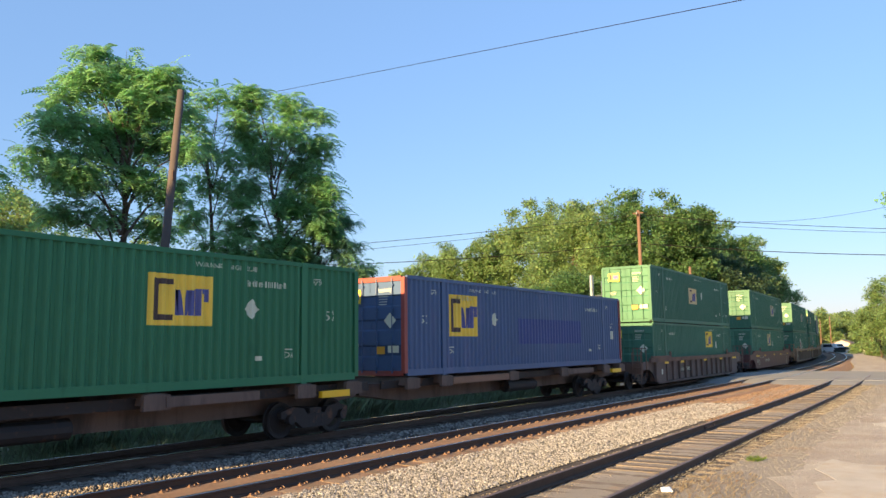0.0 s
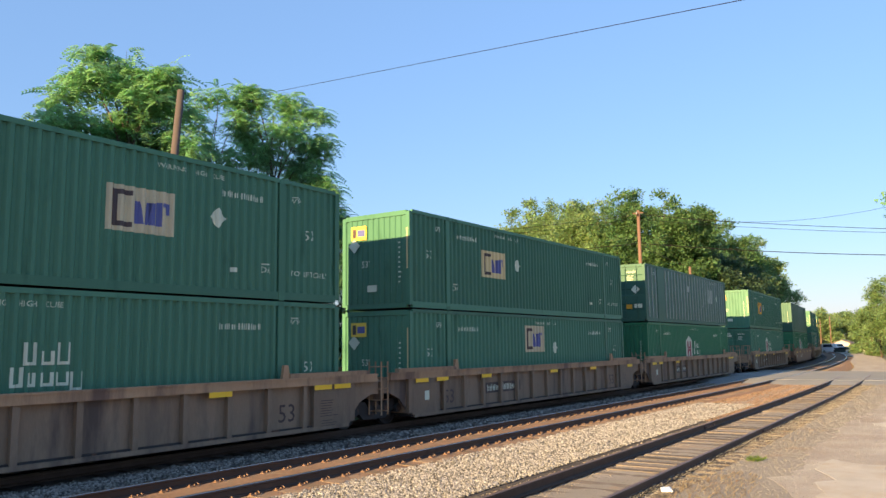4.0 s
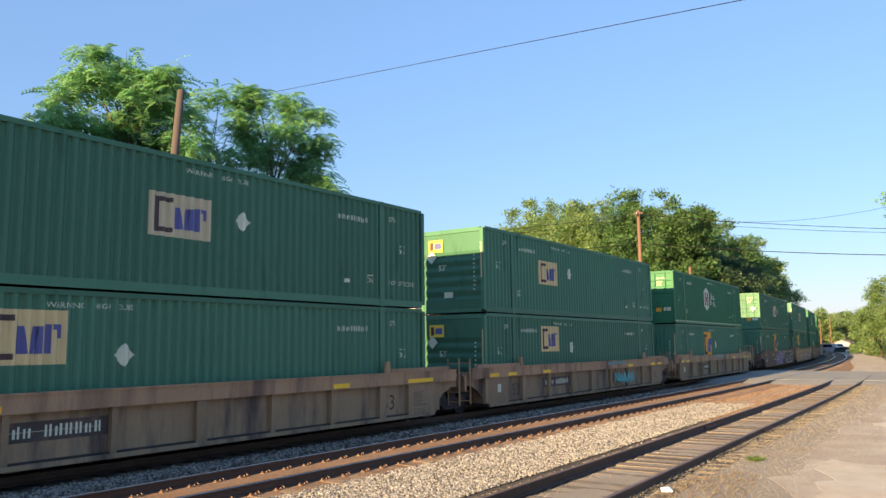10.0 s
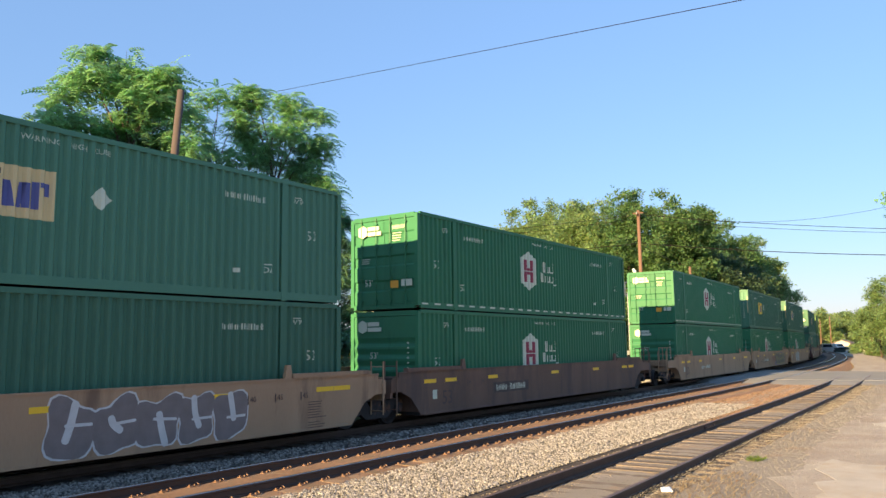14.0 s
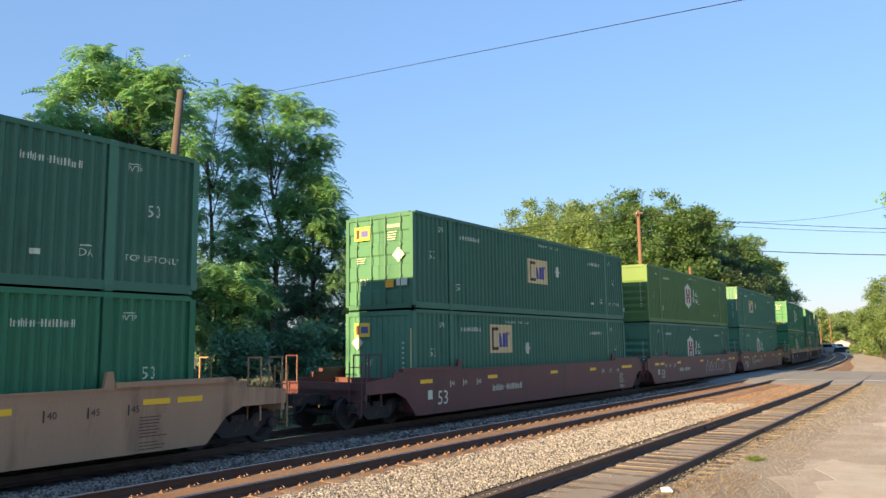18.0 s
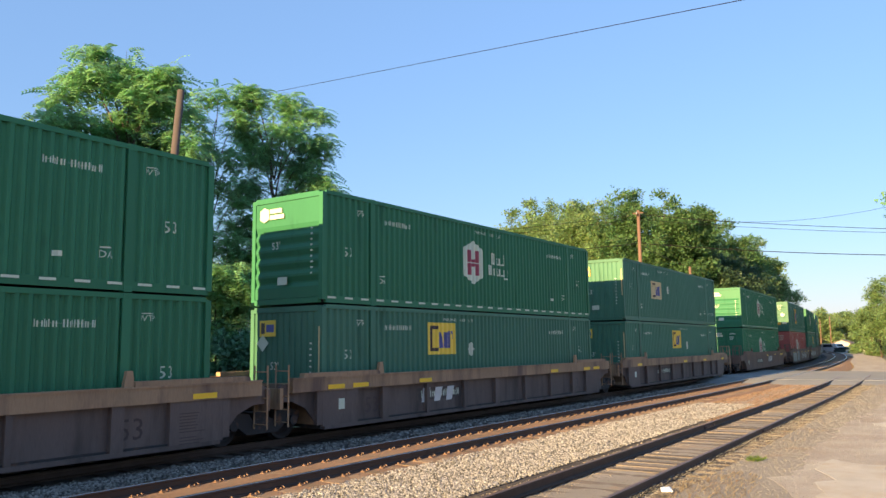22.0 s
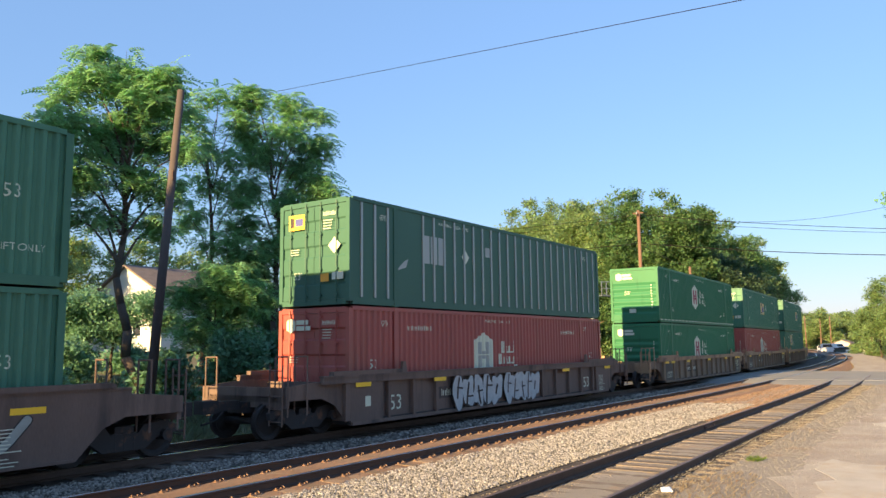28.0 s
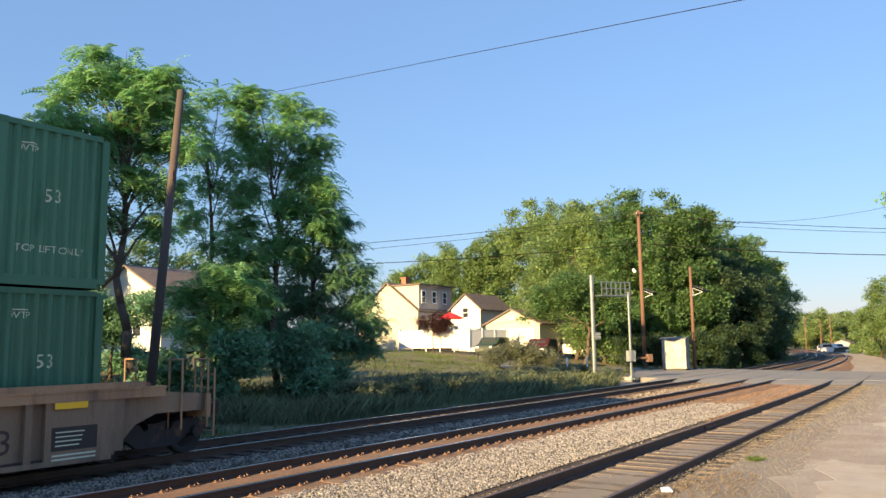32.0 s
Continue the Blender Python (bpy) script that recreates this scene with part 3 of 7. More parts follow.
    if logo:
        x = logo[1] - LONG / 2
        if logo[0] == "block":
            if kind == "panel":
                for dx in (-0.4, 0.0, 0.4):
                    mark("logo_panel", ("ghost", dx), lambda bm: plate(bm, -0.17, 0.17, -0.42, 0.42), "silver_rib", c, x + dx, logo[2] + 0.15, True)
                mark("patch", ("ghost_patch",), lambda bm: plate(bm, -0.22, 0.22, -0.16, 0.16), "silver_rib", c, x - 4.6 if x > 0 else x + 3.2, 2.0, True)
                mark("patch", ("ghost_scuff",), lambda bm: poly(bm, [(-0.3, -0.2), (0.1, 0.12), (0.3, 0.2), (0.2, -0.05), (0.0, -0.1)]), "silver_rib", c, x - 1.6, 1.2, True)
            else:
                block_logo(c, x, logo[2], logo[3], logo[4], flat)
            mark("placard_holder", ("placard",), diamond, "white", c, x + (1.75 if x < 0 else 1.7), 1.72, flat)
        else:
            hex_logo(c, x, logo[2], logo[3])
    if kind == "panel":
        for i in range(28):
            if i in (3, 4):
                continue
            part("rib", "rib", lambda bm: box(bm, -0.04, 0.04, -0.02, 0.02, 0.22, TALL - 0.12), "silver_rib", c, (m0 + 0.5 + i * 0.56, -HALF + 0.016, 0))
    if kind == "smooth":
        for i in range(27):
            part("seam", "seam", lambda bm: box(bm, -0.011, 0.011, -0.008, 0.006, 0.22, TALL - 0.12), "seam_pale", c, (m0 + 0.7 + i * 0.57, -HALF + 0.026, 0))
        for x, z, w, h in ((0.45, 1.55, 1.9, 0.85), (0.2, 2.45, 0.5, 0.14), (-0.75, 1.55, 0.5, 0.8)):
            mark("overpaint", ("overpaint", w), lambda bm: plate(bm, -w, w, -h, h), "slate_pale" if w > 0.5 else "seam_pale" if h < 0.5 else "slate", c, x, z, True, label="paler overpainted patch", gap=0.004 if w > 0.5 else 0.008)
    elif kind == "corrugated" and logo and logo[0] == "block" and paint == "green":
        mark("lift_mark", ("top_lift",), lambda bm: lettering(bm, "TOP LIFT ONLY", 0.13), "white", c, -m0 - 1.05, 0.66)
    if paint == "bright" and logo and logo[0] == "hex":
        for i in range(25):
            part("reflector", "reflector", lambda bm: box(bm, -0.15, 0.15, -0.006, 0.006, -0.024, 0.024), "white", c, (m0 + 0.35 + i * 0.645, -HALF, 0.15))
    return c


# ---- well cars ----
def wheel(bm):
    """A disc with a worn tread, a flange on its inner side and a dished web."""
    n = 24
    prof = ((0.10, -0.09), (0.16, -0.075), (0.30, -0.03), (0.36, -0.065), (0.42, -0.065), (0.42, 0.045), (0.45, 0.05), (0.45, 0.072), (0.34, 0.072), (0.28, 0.0), (0.12, 0.06))
    rings = [[bm.verts.new((r * math.cos(2 * math.pi * i / n), y, r * math.sin(2 * math.pi * i / n))) for i in range(n)] for r, y in prof]
    for p, q in zip(rings, rings[1:]):
        for i in range(n):
            bm.faces.new((p[i], p[(i + 1) % n], q[(i + 1) % n], q[i]))
    bm.faces.new(rings[0][::-1])
    bm.faces.new(rings[-1])


def axle(bm):
    rod(bm, (0, -1.0, 0), (0, 1.0, 0), 0.085, 10)


def side_frame(bm):
    slab(bm, [(-1.15, 0.05), (-0.72, -0.02), (-0.45, -0.22), (0.45, -0.22), (0.72, -0.02), (1.15, 0.05), (1.15, 0.2), (0.8, 0.3), (0.4, 0.24), (0.3, 0.1), (-0.3, 0.1), (-0.4, 0.24), (-0.8, 0.3), (-1.15, 0.2)], -0.07, 0.07)
    for x in (-0.89, 0.89):
        rod(bm, (x, -0.17, 0.02), (x, 0.0, 0.02), 0.12, 10)


def springs(bm):
    for x in (-0.2, 0.0, 0.2):
        rod(bm, (x, 0, -0.2), (x, 0, 0.12), 0.075, 8)


def truck(car, x):
    t = part("truck", "bolster", lambda bm: box(bm, -0.2, 0.2, -1.1, 1.1, 0.45, 0.68), "steel_dark", car, (x, 0, 0))
    for dx in (-0.89, 0.89):
        part("axle", "axle", axle, "tyre_steel", t, (dx, 0, 0.42))
        for y, turn in ((-0.75, 0.0), (0.75, math.pi)):
            part("wheel", "train_wheel", wheel, "tyre_steel", t, (dx, y, 0.42), turn)
    for y in (-1.05, 1.05):
        part("side_frame", "side_frame", side_frame, "steel_dark", t, (0, y, 0.44))
        part("spring", "springs", springs, "steel_dark", t, (0, y, 0.44))


def well_side(lead, trail):
    """The outline of a well car's side plate: low between the trucks, stepped up over them."""
    def build(bm):
        a, b = (-10.45 if lead == "c" else -9.62), (10.45 if trail == "c" else 9.62)
        slab(bm, [(-8.25, 0.2), (8.25, 0.2), (8.75, 0.72), (9.2, 0.9), (b, 0.9), (b, 1.22), (9.5, 1.3), (-9.5, 1.3), (a, 1.22), (a, 0.9), (-9.2, 0.9), (-8.75, 0.72)], -0.02, 0.02)
        box(bm, -8.2, 8.2, -0.05, 0.02, 0.2, 0.25)
    return build


def handrail(bm):
    rod(bm, (0, 0, 0.55), (0, 0, 1.95), 0.022, 6)
    rod(bm, (0.0, 0.42, 0.55), (0.0, 0.42, 1.95), 0.022, 6)
    rod(bm, (0, 0, 1.93), (0, 0.42, 1.93), 0.02, 6)


def ladder(bm):
    for y in (0, 0.42):
        rod(bm, (0, y, 0.35), (0, y, 1.75), 0.022, 6)
    for k in range(5):
        rod(bm, (0, 0, 0.45 + 0.29 * k), (0, 0.42, 0.45 + 0.29 * k), 0.014, 6)


def curve_through(pts, n=5):
    """A smooth line through a few corners."""
    p = [Vector(q) for q in (pts[0], *pts, pts[-1])]
    out = []
    for i in range(1, len(p) - 2):
        for k in range(n):
            t = k / n
            out.append(0.5 * ((2 * p[i]) + (p[i + 1] - p[i - 1]) * t + (2 * p[i - 1] - 5 * p[i] + 4 * p[i + 1] - p[i + 2]) * t * t + (3 * p[i] - p[i - 1] - 3 * p[i + 1] + p[i + 2]) * t ** 3))
    return out + [p[-1]]


def ribbon_stroke(bm, line, w, y=0.0):
    """A flat stroke of width w with rounded ends."""
    rims, m = [], len(line)
    for i, p in enumerate(line):
        d = (line[min(i + 1, m - 1)] - line[max(i - 1, 0)]).normalized()
        s = Vector((-d.y, d.x))
        for off, k in (((-0.85, 0.45), (-0.5, 0.85), (0.0, 1.0)) if i == 0 else ((0.0, 1.0), (0.5, 0.85), (0.85, 0.45)) if i == m - 1 else ((0.0, 1.0),)):
            c = p + d * off * w / 2
            rims.append([bm.verts.new((c.x + e * s.x * k * w / 2, y, c.y + e * s.y * k * w / 2)) for e in (1, -1)])
    for a, b in zip(rims, rims[1:]):
        bm.faces.new((a[0], a[1], b[1], b[0]))


def spray(car, x0, x1, z0, z1, fill, outline, seed, fat=0.2):
    """A spray-painted piece: crowded waves and loops with a rim of another colour. No letters."""
    rnd = random.Random(seed)
    face = -1.522 if not car["ribbed"] else -1.562 if z0 > 1.1 else -1.532
    tall = z1 - z0
    n = max(3, round((x1 - x0) / (0.85 * tall)))
    step = (x1 - x0) / n
    for k in range(n):
        cx, cz = x0 + (k + 0.5) * step, (z0 + z1) / 2
        m, sign = rnd.choice((5, 6, 7)), rnd.choice((-1, 1))
        line = curve_through([(step * (-0.62 + 1.24 * i / (m - 1)) + rnd.uniform(-0.22, 0.22) * step, sign * (-1) ** i * tall * rnd.uniform(0.12, 0.42)) for i in range(m)])
        w = fat * min(step, tall)
        part("spray_outline", ("spray_outline", seed, x0, k), lambda bm: ribbon_stroke(bm, line, w + 0.04 * tall + 0.02), outline, car, (cx, face - 0.002 - 0.001 * (k % 3), cz))
        part("spray_fill", ("spray_fill", seed, x0, k), lambda bm: ribbon_stroke(bm, line, w), fill, car, (cx, face - 0.006 - 0.001 * (k % 3), cz))


def pebble(bm, w, h, rnd, grow=0.0):
    """A fat upright blot with soft, uneven corners."""
    n = 26
    ph = [rnd.uniform(0, 6.28) for _ in range(3)]
    am = [rnd.uniform(0.05, 0.14) for _ in range(3)]
    pts = []
    for i in range(n):
        a = 2 * math.pi * i / n
        c, q = math.cos(a), math.sin(a)
        k = (abs(c) ** 3.6 + abs(q) ** 3.6) ** (-1 / 3.6) * (1 + sum(m * math.sin((j + 2) * a + f) for j, (m, f) in enumerate(zip(am, ph))))
        pts.append((c * k * w / 2 + (grow if c > 0 else -grow), q * k * h / 2 + (grow if q > 0 else -grow)))
    poly(bm, pts)


def spray_blocks(car, x0, x1, z0, z1, fill, rim, n, seed, thick=0.03, ground=None):
    """A sprayed piece of n fat blots, each with a rim and a slit of the rim's colour. No letters."""
    rnd = random.Random(seed)
    face = -1.526 if not car["ribbed"] else -1.534
    tall, step = z1 - z0, (x1 - x0) / n
    cz = (z0 + z1) / 2
    if ground:
        part("spray_ground", ("block_ground", seed), lambda bm: pebble(bm, (x1 - x0) * 1.06, tall * 1.06, random.Random(seed)), ground, car, ((x0 + x1) / 2, face, cz))
    for k in range(n):
        w, h = step * rnd.uniform(0.92, 1.1), tall * rnd.uniform(0.86, 1.0)
        cx, y = x0 + (k + 0.5) * step, face - 0.002 - 0.001 * (k % 3)
        mine = 1000 * seed + k
        part("spray_outline", ("block_rim", mine), lambda bm: pebble(bm, w, h, random.Random(mine), thick), rim, car, (cx, y, cz))
        part("spray_fill", ("block_fill", mine), lambda bm: pebble(bm, w, h, random.Random(mine)), fill, car, (cx, y - 0.005, cz))
        lean, low, high = rnd.uniform(-0.12, 0.12), rnd.choice((-0.5, -0.2, -0.1)), rnd.choice((0.15, 0.3, 0.5))
        slit = curve_through([(-lean * w, low * h * 0.9), (rnd.uniform(-0.05, 0.05) * w, 0.5 * (low + high) * h * 0.8), (lean * w, high * h * 0.9)], 4)
        part("spray_slit", ("block_slit", mine), lambda bm: ribbon_stroke(bm, slit, 0.16 * w), rim, car, (cx + rnd.uniform(-0.1, 0.1) * w, y - 0.010, cz))
        if rnd.random() < 0.6:
            bar = [Vector((-0.1 * w, 0.0)), Vector((0.42 * w, rnd.uniform(-0.05, 0.05) * h))]
            part("spray_slit", ("block_bar", mine), lambda bm: ribbon_stroke(bm, bar, 0.06 * h), rim, car, (cx, y - 0.0105, cz + rnd.uniform(-0.2, 0.2) * h))


def spray_dots(car, x0, x1, z0, z1, n, paint, seed):
    """Soft blobs of another colour over a sprayed piece."""
    rnd = random.Random(seed)
    face = -1.522 if not car["ribbed"] else -1.532
    for _ in range(n):
        h = rnd.uniform(0.1, 0.26)
        line = curve_through([(rnd.uniform(-0.06, 0.06), -h / 2), (rnd.uniform(-0.05, 0.05), 0), (rnd.uniform(-0.06, 0.06), h / 2)])
        part("spray_blob", ("spray_blob", seed, rnd.random()), lambda bm: ribbon_stroke(bm, line, rnd.uniform(0.1, 0.2)), paint, car, (rnd.uniform(x0, x1), face - 0.0105, rnd.uniform(z0, z1)))


def car_mark(name, key, build, material, car, x, z):
    return part(name, ("car", key), build, material, car, (x, (-1.413 if car["ribbed"] and z < 1.1 and abs(x) < 6.95 else -1.566 if z > 1.1 and car["ribbed"] else -1.526) - 0.004, z))


def well_car(paint, rib, lead, trail, look_of, seed, label):
    """One well of a car about its middle at rail height; lead and trail: c, coupled end; a, end joined over a shared truck."""
    rnd = random.Random(seed)
    car = thing("well_car", label, "railway car", "cars of the train")
    car["ribbed"] = bool(rib)
    wide = rib > 1.5
    # ribbed sides: recessed sheets get a darker paint that holds their shade
    sheet_paint = {"tan_car": "brown_panel" if look_of == "shade_toned" else "tan_panel" if wide else "tan_grey", "brown_car": "brown_panel"}.get(paint, paint) if rib else paint
    for y in (-1.5, 1.5):
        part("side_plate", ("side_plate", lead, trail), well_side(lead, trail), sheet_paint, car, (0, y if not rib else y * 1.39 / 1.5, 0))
        chord = 1.10 if wide else 1.24
        out = 0.06 if rib else 0.023
        part("top_chord", ("top_chord", chord, out), lambda bm: (box(bm, -9.3, 9.3, -out, out, chord, 1.42), box(bm, -9.3, 9.3, -out - 0.022, out + 0.022, 1.40, 1.44)), paint, car, (0, y, 0))
        if rib:
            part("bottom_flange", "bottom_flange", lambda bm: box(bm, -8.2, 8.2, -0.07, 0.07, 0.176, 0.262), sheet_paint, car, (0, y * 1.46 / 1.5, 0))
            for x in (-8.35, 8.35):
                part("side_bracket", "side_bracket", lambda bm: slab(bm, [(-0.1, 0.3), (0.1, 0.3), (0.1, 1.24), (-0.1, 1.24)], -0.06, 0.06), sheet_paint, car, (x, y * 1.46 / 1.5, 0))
        for x in (-7.55, 7.55):
            part("chord_cap", "chord_cap", lambda bm: slab(bm, [(-1.4, 1.44), (1.4, 1.44), (1.4, 1.50), (1.3, 1.54), (-1.4, 1.54)], -0.08, 0.08), paint, car, (x, y, 0))
            part("container_guide", "container_guide", lambda bm: slab(bm, [(-0.12, 1.44), (0.12, 1.44), (0.06, 1.74), (-0.06, 1.74)], -0.04, 0.04), paint, car, (x + (1.5 if x < 0 else -1.5), y, 0))
    if rib:
        for x in (-1, 1):
            for y in (-1, 1):
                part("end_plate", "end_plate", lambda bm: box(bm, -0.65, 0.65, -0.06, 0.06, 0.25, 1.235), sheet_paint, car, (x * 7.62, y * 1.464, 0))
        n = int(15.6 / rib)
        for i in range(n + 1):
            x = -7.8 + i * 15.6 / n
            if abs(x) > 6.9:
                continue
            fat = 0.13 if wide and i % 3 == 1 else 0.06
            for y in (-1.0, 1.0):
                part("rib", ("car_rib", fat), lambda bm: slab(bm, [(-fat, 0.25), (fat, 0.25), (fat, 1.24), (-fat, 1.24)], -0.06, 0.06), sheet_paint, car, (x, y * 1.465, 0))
    part("floor", "car_floor", lambda bm: (box(bm, -8.3, 8.3, -1.48, -0.9, 0.2, 0.3), box(bm, -8.3, 8.3, 0.9, 1.48, 0.2, 0.3), *[box(bm, x - 0.15, x + 0.15, -0.9, 0.9, 0.2, 0.3) for x in (-8, -6, -3, 0, 3, 6, 8)]), "steel_dark", car)
    for end, kind in ((-1, lead), (1, trail)):
        turn = 0 if end < 0 else math.pi
        reach = 10.45 if kind == "c" else 9.62
        part("end_platform", ("end_platform", kind), lambda bm: (box(bm, -reach, -8.3, -1.2, 1.2, 0.88, 1.02), box(bm, -8.4, -8.25, -1.48, 1.48, 0.3, 1.25), box(bm, -reach, -reach + 0.1, -1.48, 1.48, 0.75, 1.22)), paint, car, turn=turn)
        part("center_sill", ("center_sill", kind), lambda bm: box(bm, -reach - (0.2 if kind == "c" else 0.0), -8.4, -0.28, 0.28, 0.62, 0.88), "steel_dark", car, turn=turn)
        if kind == "c":
            truck(car, end * 9.45)
            part("coupler", "coupler", lambda bm: (box(bm, -11.35, -10.6, -0.1, 0.1, 0.7, 0.92), box(bm, -11.72, -11.3, -0.17, 0.17, 0.66, 0.96)), "steel_dark", car, turn=turn)
            part("air_hose", "air_hose", lambda bm: (rod(bm, (-10.5, 0.4, 0.8), (-10.85, 0.42, 0.45), 0.03, 6), rod(bm, (-10.85, 0.42, 0.45), (-11.4, 0.3, 0.38), 0.03, 6)), "rubber", car, turn=turn)
            for x, y in ((-10.38, -1.46), (-9.75, -1.46), (-10.38, 1.04)):
                part("handrail", "handrail", handrail, paint, car, (end * -x if end > 0 else x, y, 0))
            part("ladder", "ladder", ladder, paint, car, (end * 10.55, -1.46, 0))
        elif end > 0:
            truck(car, 8.077 + 1.65)
        if kind == "a":
            part("ladder", "ladder", ladder, paint, car, (end * 9.45, -1.57, 0))
    # reflective stripes, lettering panels and numbers
    ink = "white" if paint in ("maroon_car", "dark_car") else "ink"
    for x in (-7.9, -6.9, -4.2, 0.3, 4.1, 7.2, 7.9):
        if rnd.random() < 0.8:
            car_mark("reflective_stripe", "stripe", lambda bm: plate(bm, -0.3, 0.3, -0.055, 0.055), "safety", car, x + rnd.uniform(-0.2, 0.2), 1.14 if not rib else 1.185)
    zed = 0.62
    car_mark("length_number", ("c53", ink), lambda bm: lettering(bm, "53", 0.42), ink, car, -6.95 if not rib else -6.3, zed)
    if rib:
        car_mark("length_number", ("c53", ink), lambda bm: lettering(bm, "53", 0.42), ink, car, 6.2, zed)
    if paint in ("brown_car", "dark_car", "tan_car"):
        car_mark("stencil_panel", "mark_panel", lambda bm: plate(bm, -1.2, 1.2, -0.17, 0.17), "stencil_faded", car, -3.1, 0.78).location.y += 0.002
    car_mark("registration_mark", ("marks", ink), lambda bm: bars(bm, 2.0, 0.2, 11), "white", car, -3.1, 0.78)
    for x in (-6.4, -5.7, -4.9, 5.0, 5.8, 6.6):
        if not rib:
            num = "40" if x in (-4.9, 5.0) else "45"
            car_mark("stencil", ("stn", num, ink), lambda bm: (plate(bm, -0.16, -0.13, -0.1, 0.1), lettering(bm, num, 0.13)), ink, car, x, 1.02)
    if look_of != "black_panel":
        car_mark("small_print", ("sp", ink), lambda bm: (lines(bm, 0.62, 0.42, 7), plate(bm, -0.3, 0.2, -0.42, -0.405), plate(bm, -0.3, 0.26, -0.36, -0.345), plate(bm, -0.3, 0.1, -0.3, -0.285)), ink, car, 7.0 if not rib else 7.5, 0.68)
    if look_of != "black_panel":
        car_mark("notice", "wh", lambda bm: plate(bm, -0.11, 0.11, -0.13, 0.13), "white", car, -7.6, 0.75)
    if look_of == "black_panel":
        car_mark("stencil_panel", "bp", lambda bm: plate(bm, -0.62, 0.62, -0.42, 0.45), "stencil_black", car, -7.95 + 0.35, 0.7).location.y += 0.002
        car_mark("load_limit", "125", lambda bm: lettering(bm, "125T", 0.3), "white", car, -7.6, 0.55)
        if trail == "c":
            car_mark("stencil_panel", "bq", lambda bm: plate(bm, -0.42, 0.42, -0.2, 0.2), "stencil_black", car, 7.5, 0.62).location.y += 0.002
            car_mark("small_print", "spw", lambda bm: (lines(bm, 0.7, 0.3, 4), plate(bm, -0.4, 0.4, -0.36, -0.33), plate(bm, -0.4, 0.4, -0.29, -0.26)), "white", car, 7.5, 0.62)
        else:
            car_mark("stencil_panel", "bp", lambda bm: plate(bm, -0.62, 0.62, -0.42, 0.45), "stencil_black", car, 7.5, 0.7).location.y += 0.002
            car_mark("small_print", "spx", lambda bm: lines(bm, 0.9, 0.4, 5), "white", car, 7.5, 0.82)
            car_mark("small_print", "spy", lambda bm: lines(bm, 0.5, 0.14, 2), "white", car, 7.4, 0.45)
    return car


# ---- ground ----
def smooth_step(a, b, v):
    v = np.clip((v - a) / (b - a), 0.0, 1.0)
    return v * v * (3 - 2 * v)


def ground_height(x, y):
    """Level by the tracks, rising gently to the houses."""
    off = np.asarray(y) - np.where(np.asarray(x) > BEND, (np.maximum(np.asarray(x), BEND) - BEND) ** 2 / (2 * RADIUS), 0)
    off = np.where(np.asarray(x) > 300, np.asarray(y) - 60, off)
    z = -0.42 + 2.45 * smooth_step(19.0, 58.0, off) * (1 - 0.75 * smooth_step(70, 140, np.asarray(x)))
    z = z + 0.30 * smooth_step(4.4, 3.0, off) - 0.25 * smooth_step(-30, -60, off)
    return z


def ground_sheet():
    xs = np.unique(np.concatenate([np.linspace(-900, -60, 15), np.linspace(-60, 160, 111), np.linspace(160, 2400, 40)]))
    ys = np.unique(np.concatenate([np.linspace(-1500, -40, 15), np.linspace(-40, 110, 101), np.linspace(110, 1800, 30)]))
    gx, gy = np.meshgrid(xs, ys, indexing="ij")
    gz = ground_height(gx, gy)
    wob = np.sin(gx * 0.7 + 1.3 * np.sin(gy * 0.4)) * np.sin(gy * 0.9 + 0.6) * 0.05
    gz = gz + np.where((gy > 18.5) & (gx < 300), wob, 0)
    v = np.stack([gx, gy, gz], -1).reshape(-1, 3)
    n, m = len(xs), len(ys)
    i, j = np.meshgrid(np.arange(n - 1), np.arange(m - 1), indexing="ij")
    a = (i * m + j).ravel()
    me = indexed("ground", v, np.stack([a, a + m, a + m + 1, a + 1], -1), "earth")
    me.shade_smooth()
    return tagged(new("ground", me), "rough grassy earth rising gently beyond the tracks", "ground", kind="structure")


ground_sheet()


def ribbon(name, label, y_of, left, right, z_edge, z_top, s0, s1, step, material, category="ballast"):
    """A bed along a track: two sloping shoulders and a flat top."""
    verts, faces = [], []
    ss = np.arange(s0, s1 + step, step)
    prof = ((-left - 0.9, z_edge), (-left, z_top), (0.0, z_top + 0.02), (right, z_top), (right + 0.9, z_edge))
    for s in ss:
        x, y, a = along(s, y_of(s))
        for d, z in prof:
            verts.append((x - math.sin(a) * d, y + math.cos(a) * d, z))
    k = len(prof)
    for i in range(len(ss) - 1):
        for j in range(k - 1):
            p = i * k + j
            faces.append((p, p + k, p + k + 1, p + 1))
    me = indexed(name, verts, faces, material)
    return tagged(new(name, me), label, category, kind="structure")


def near_y(s):
    return 5.02 + 0.020 * min(s, 60.0)


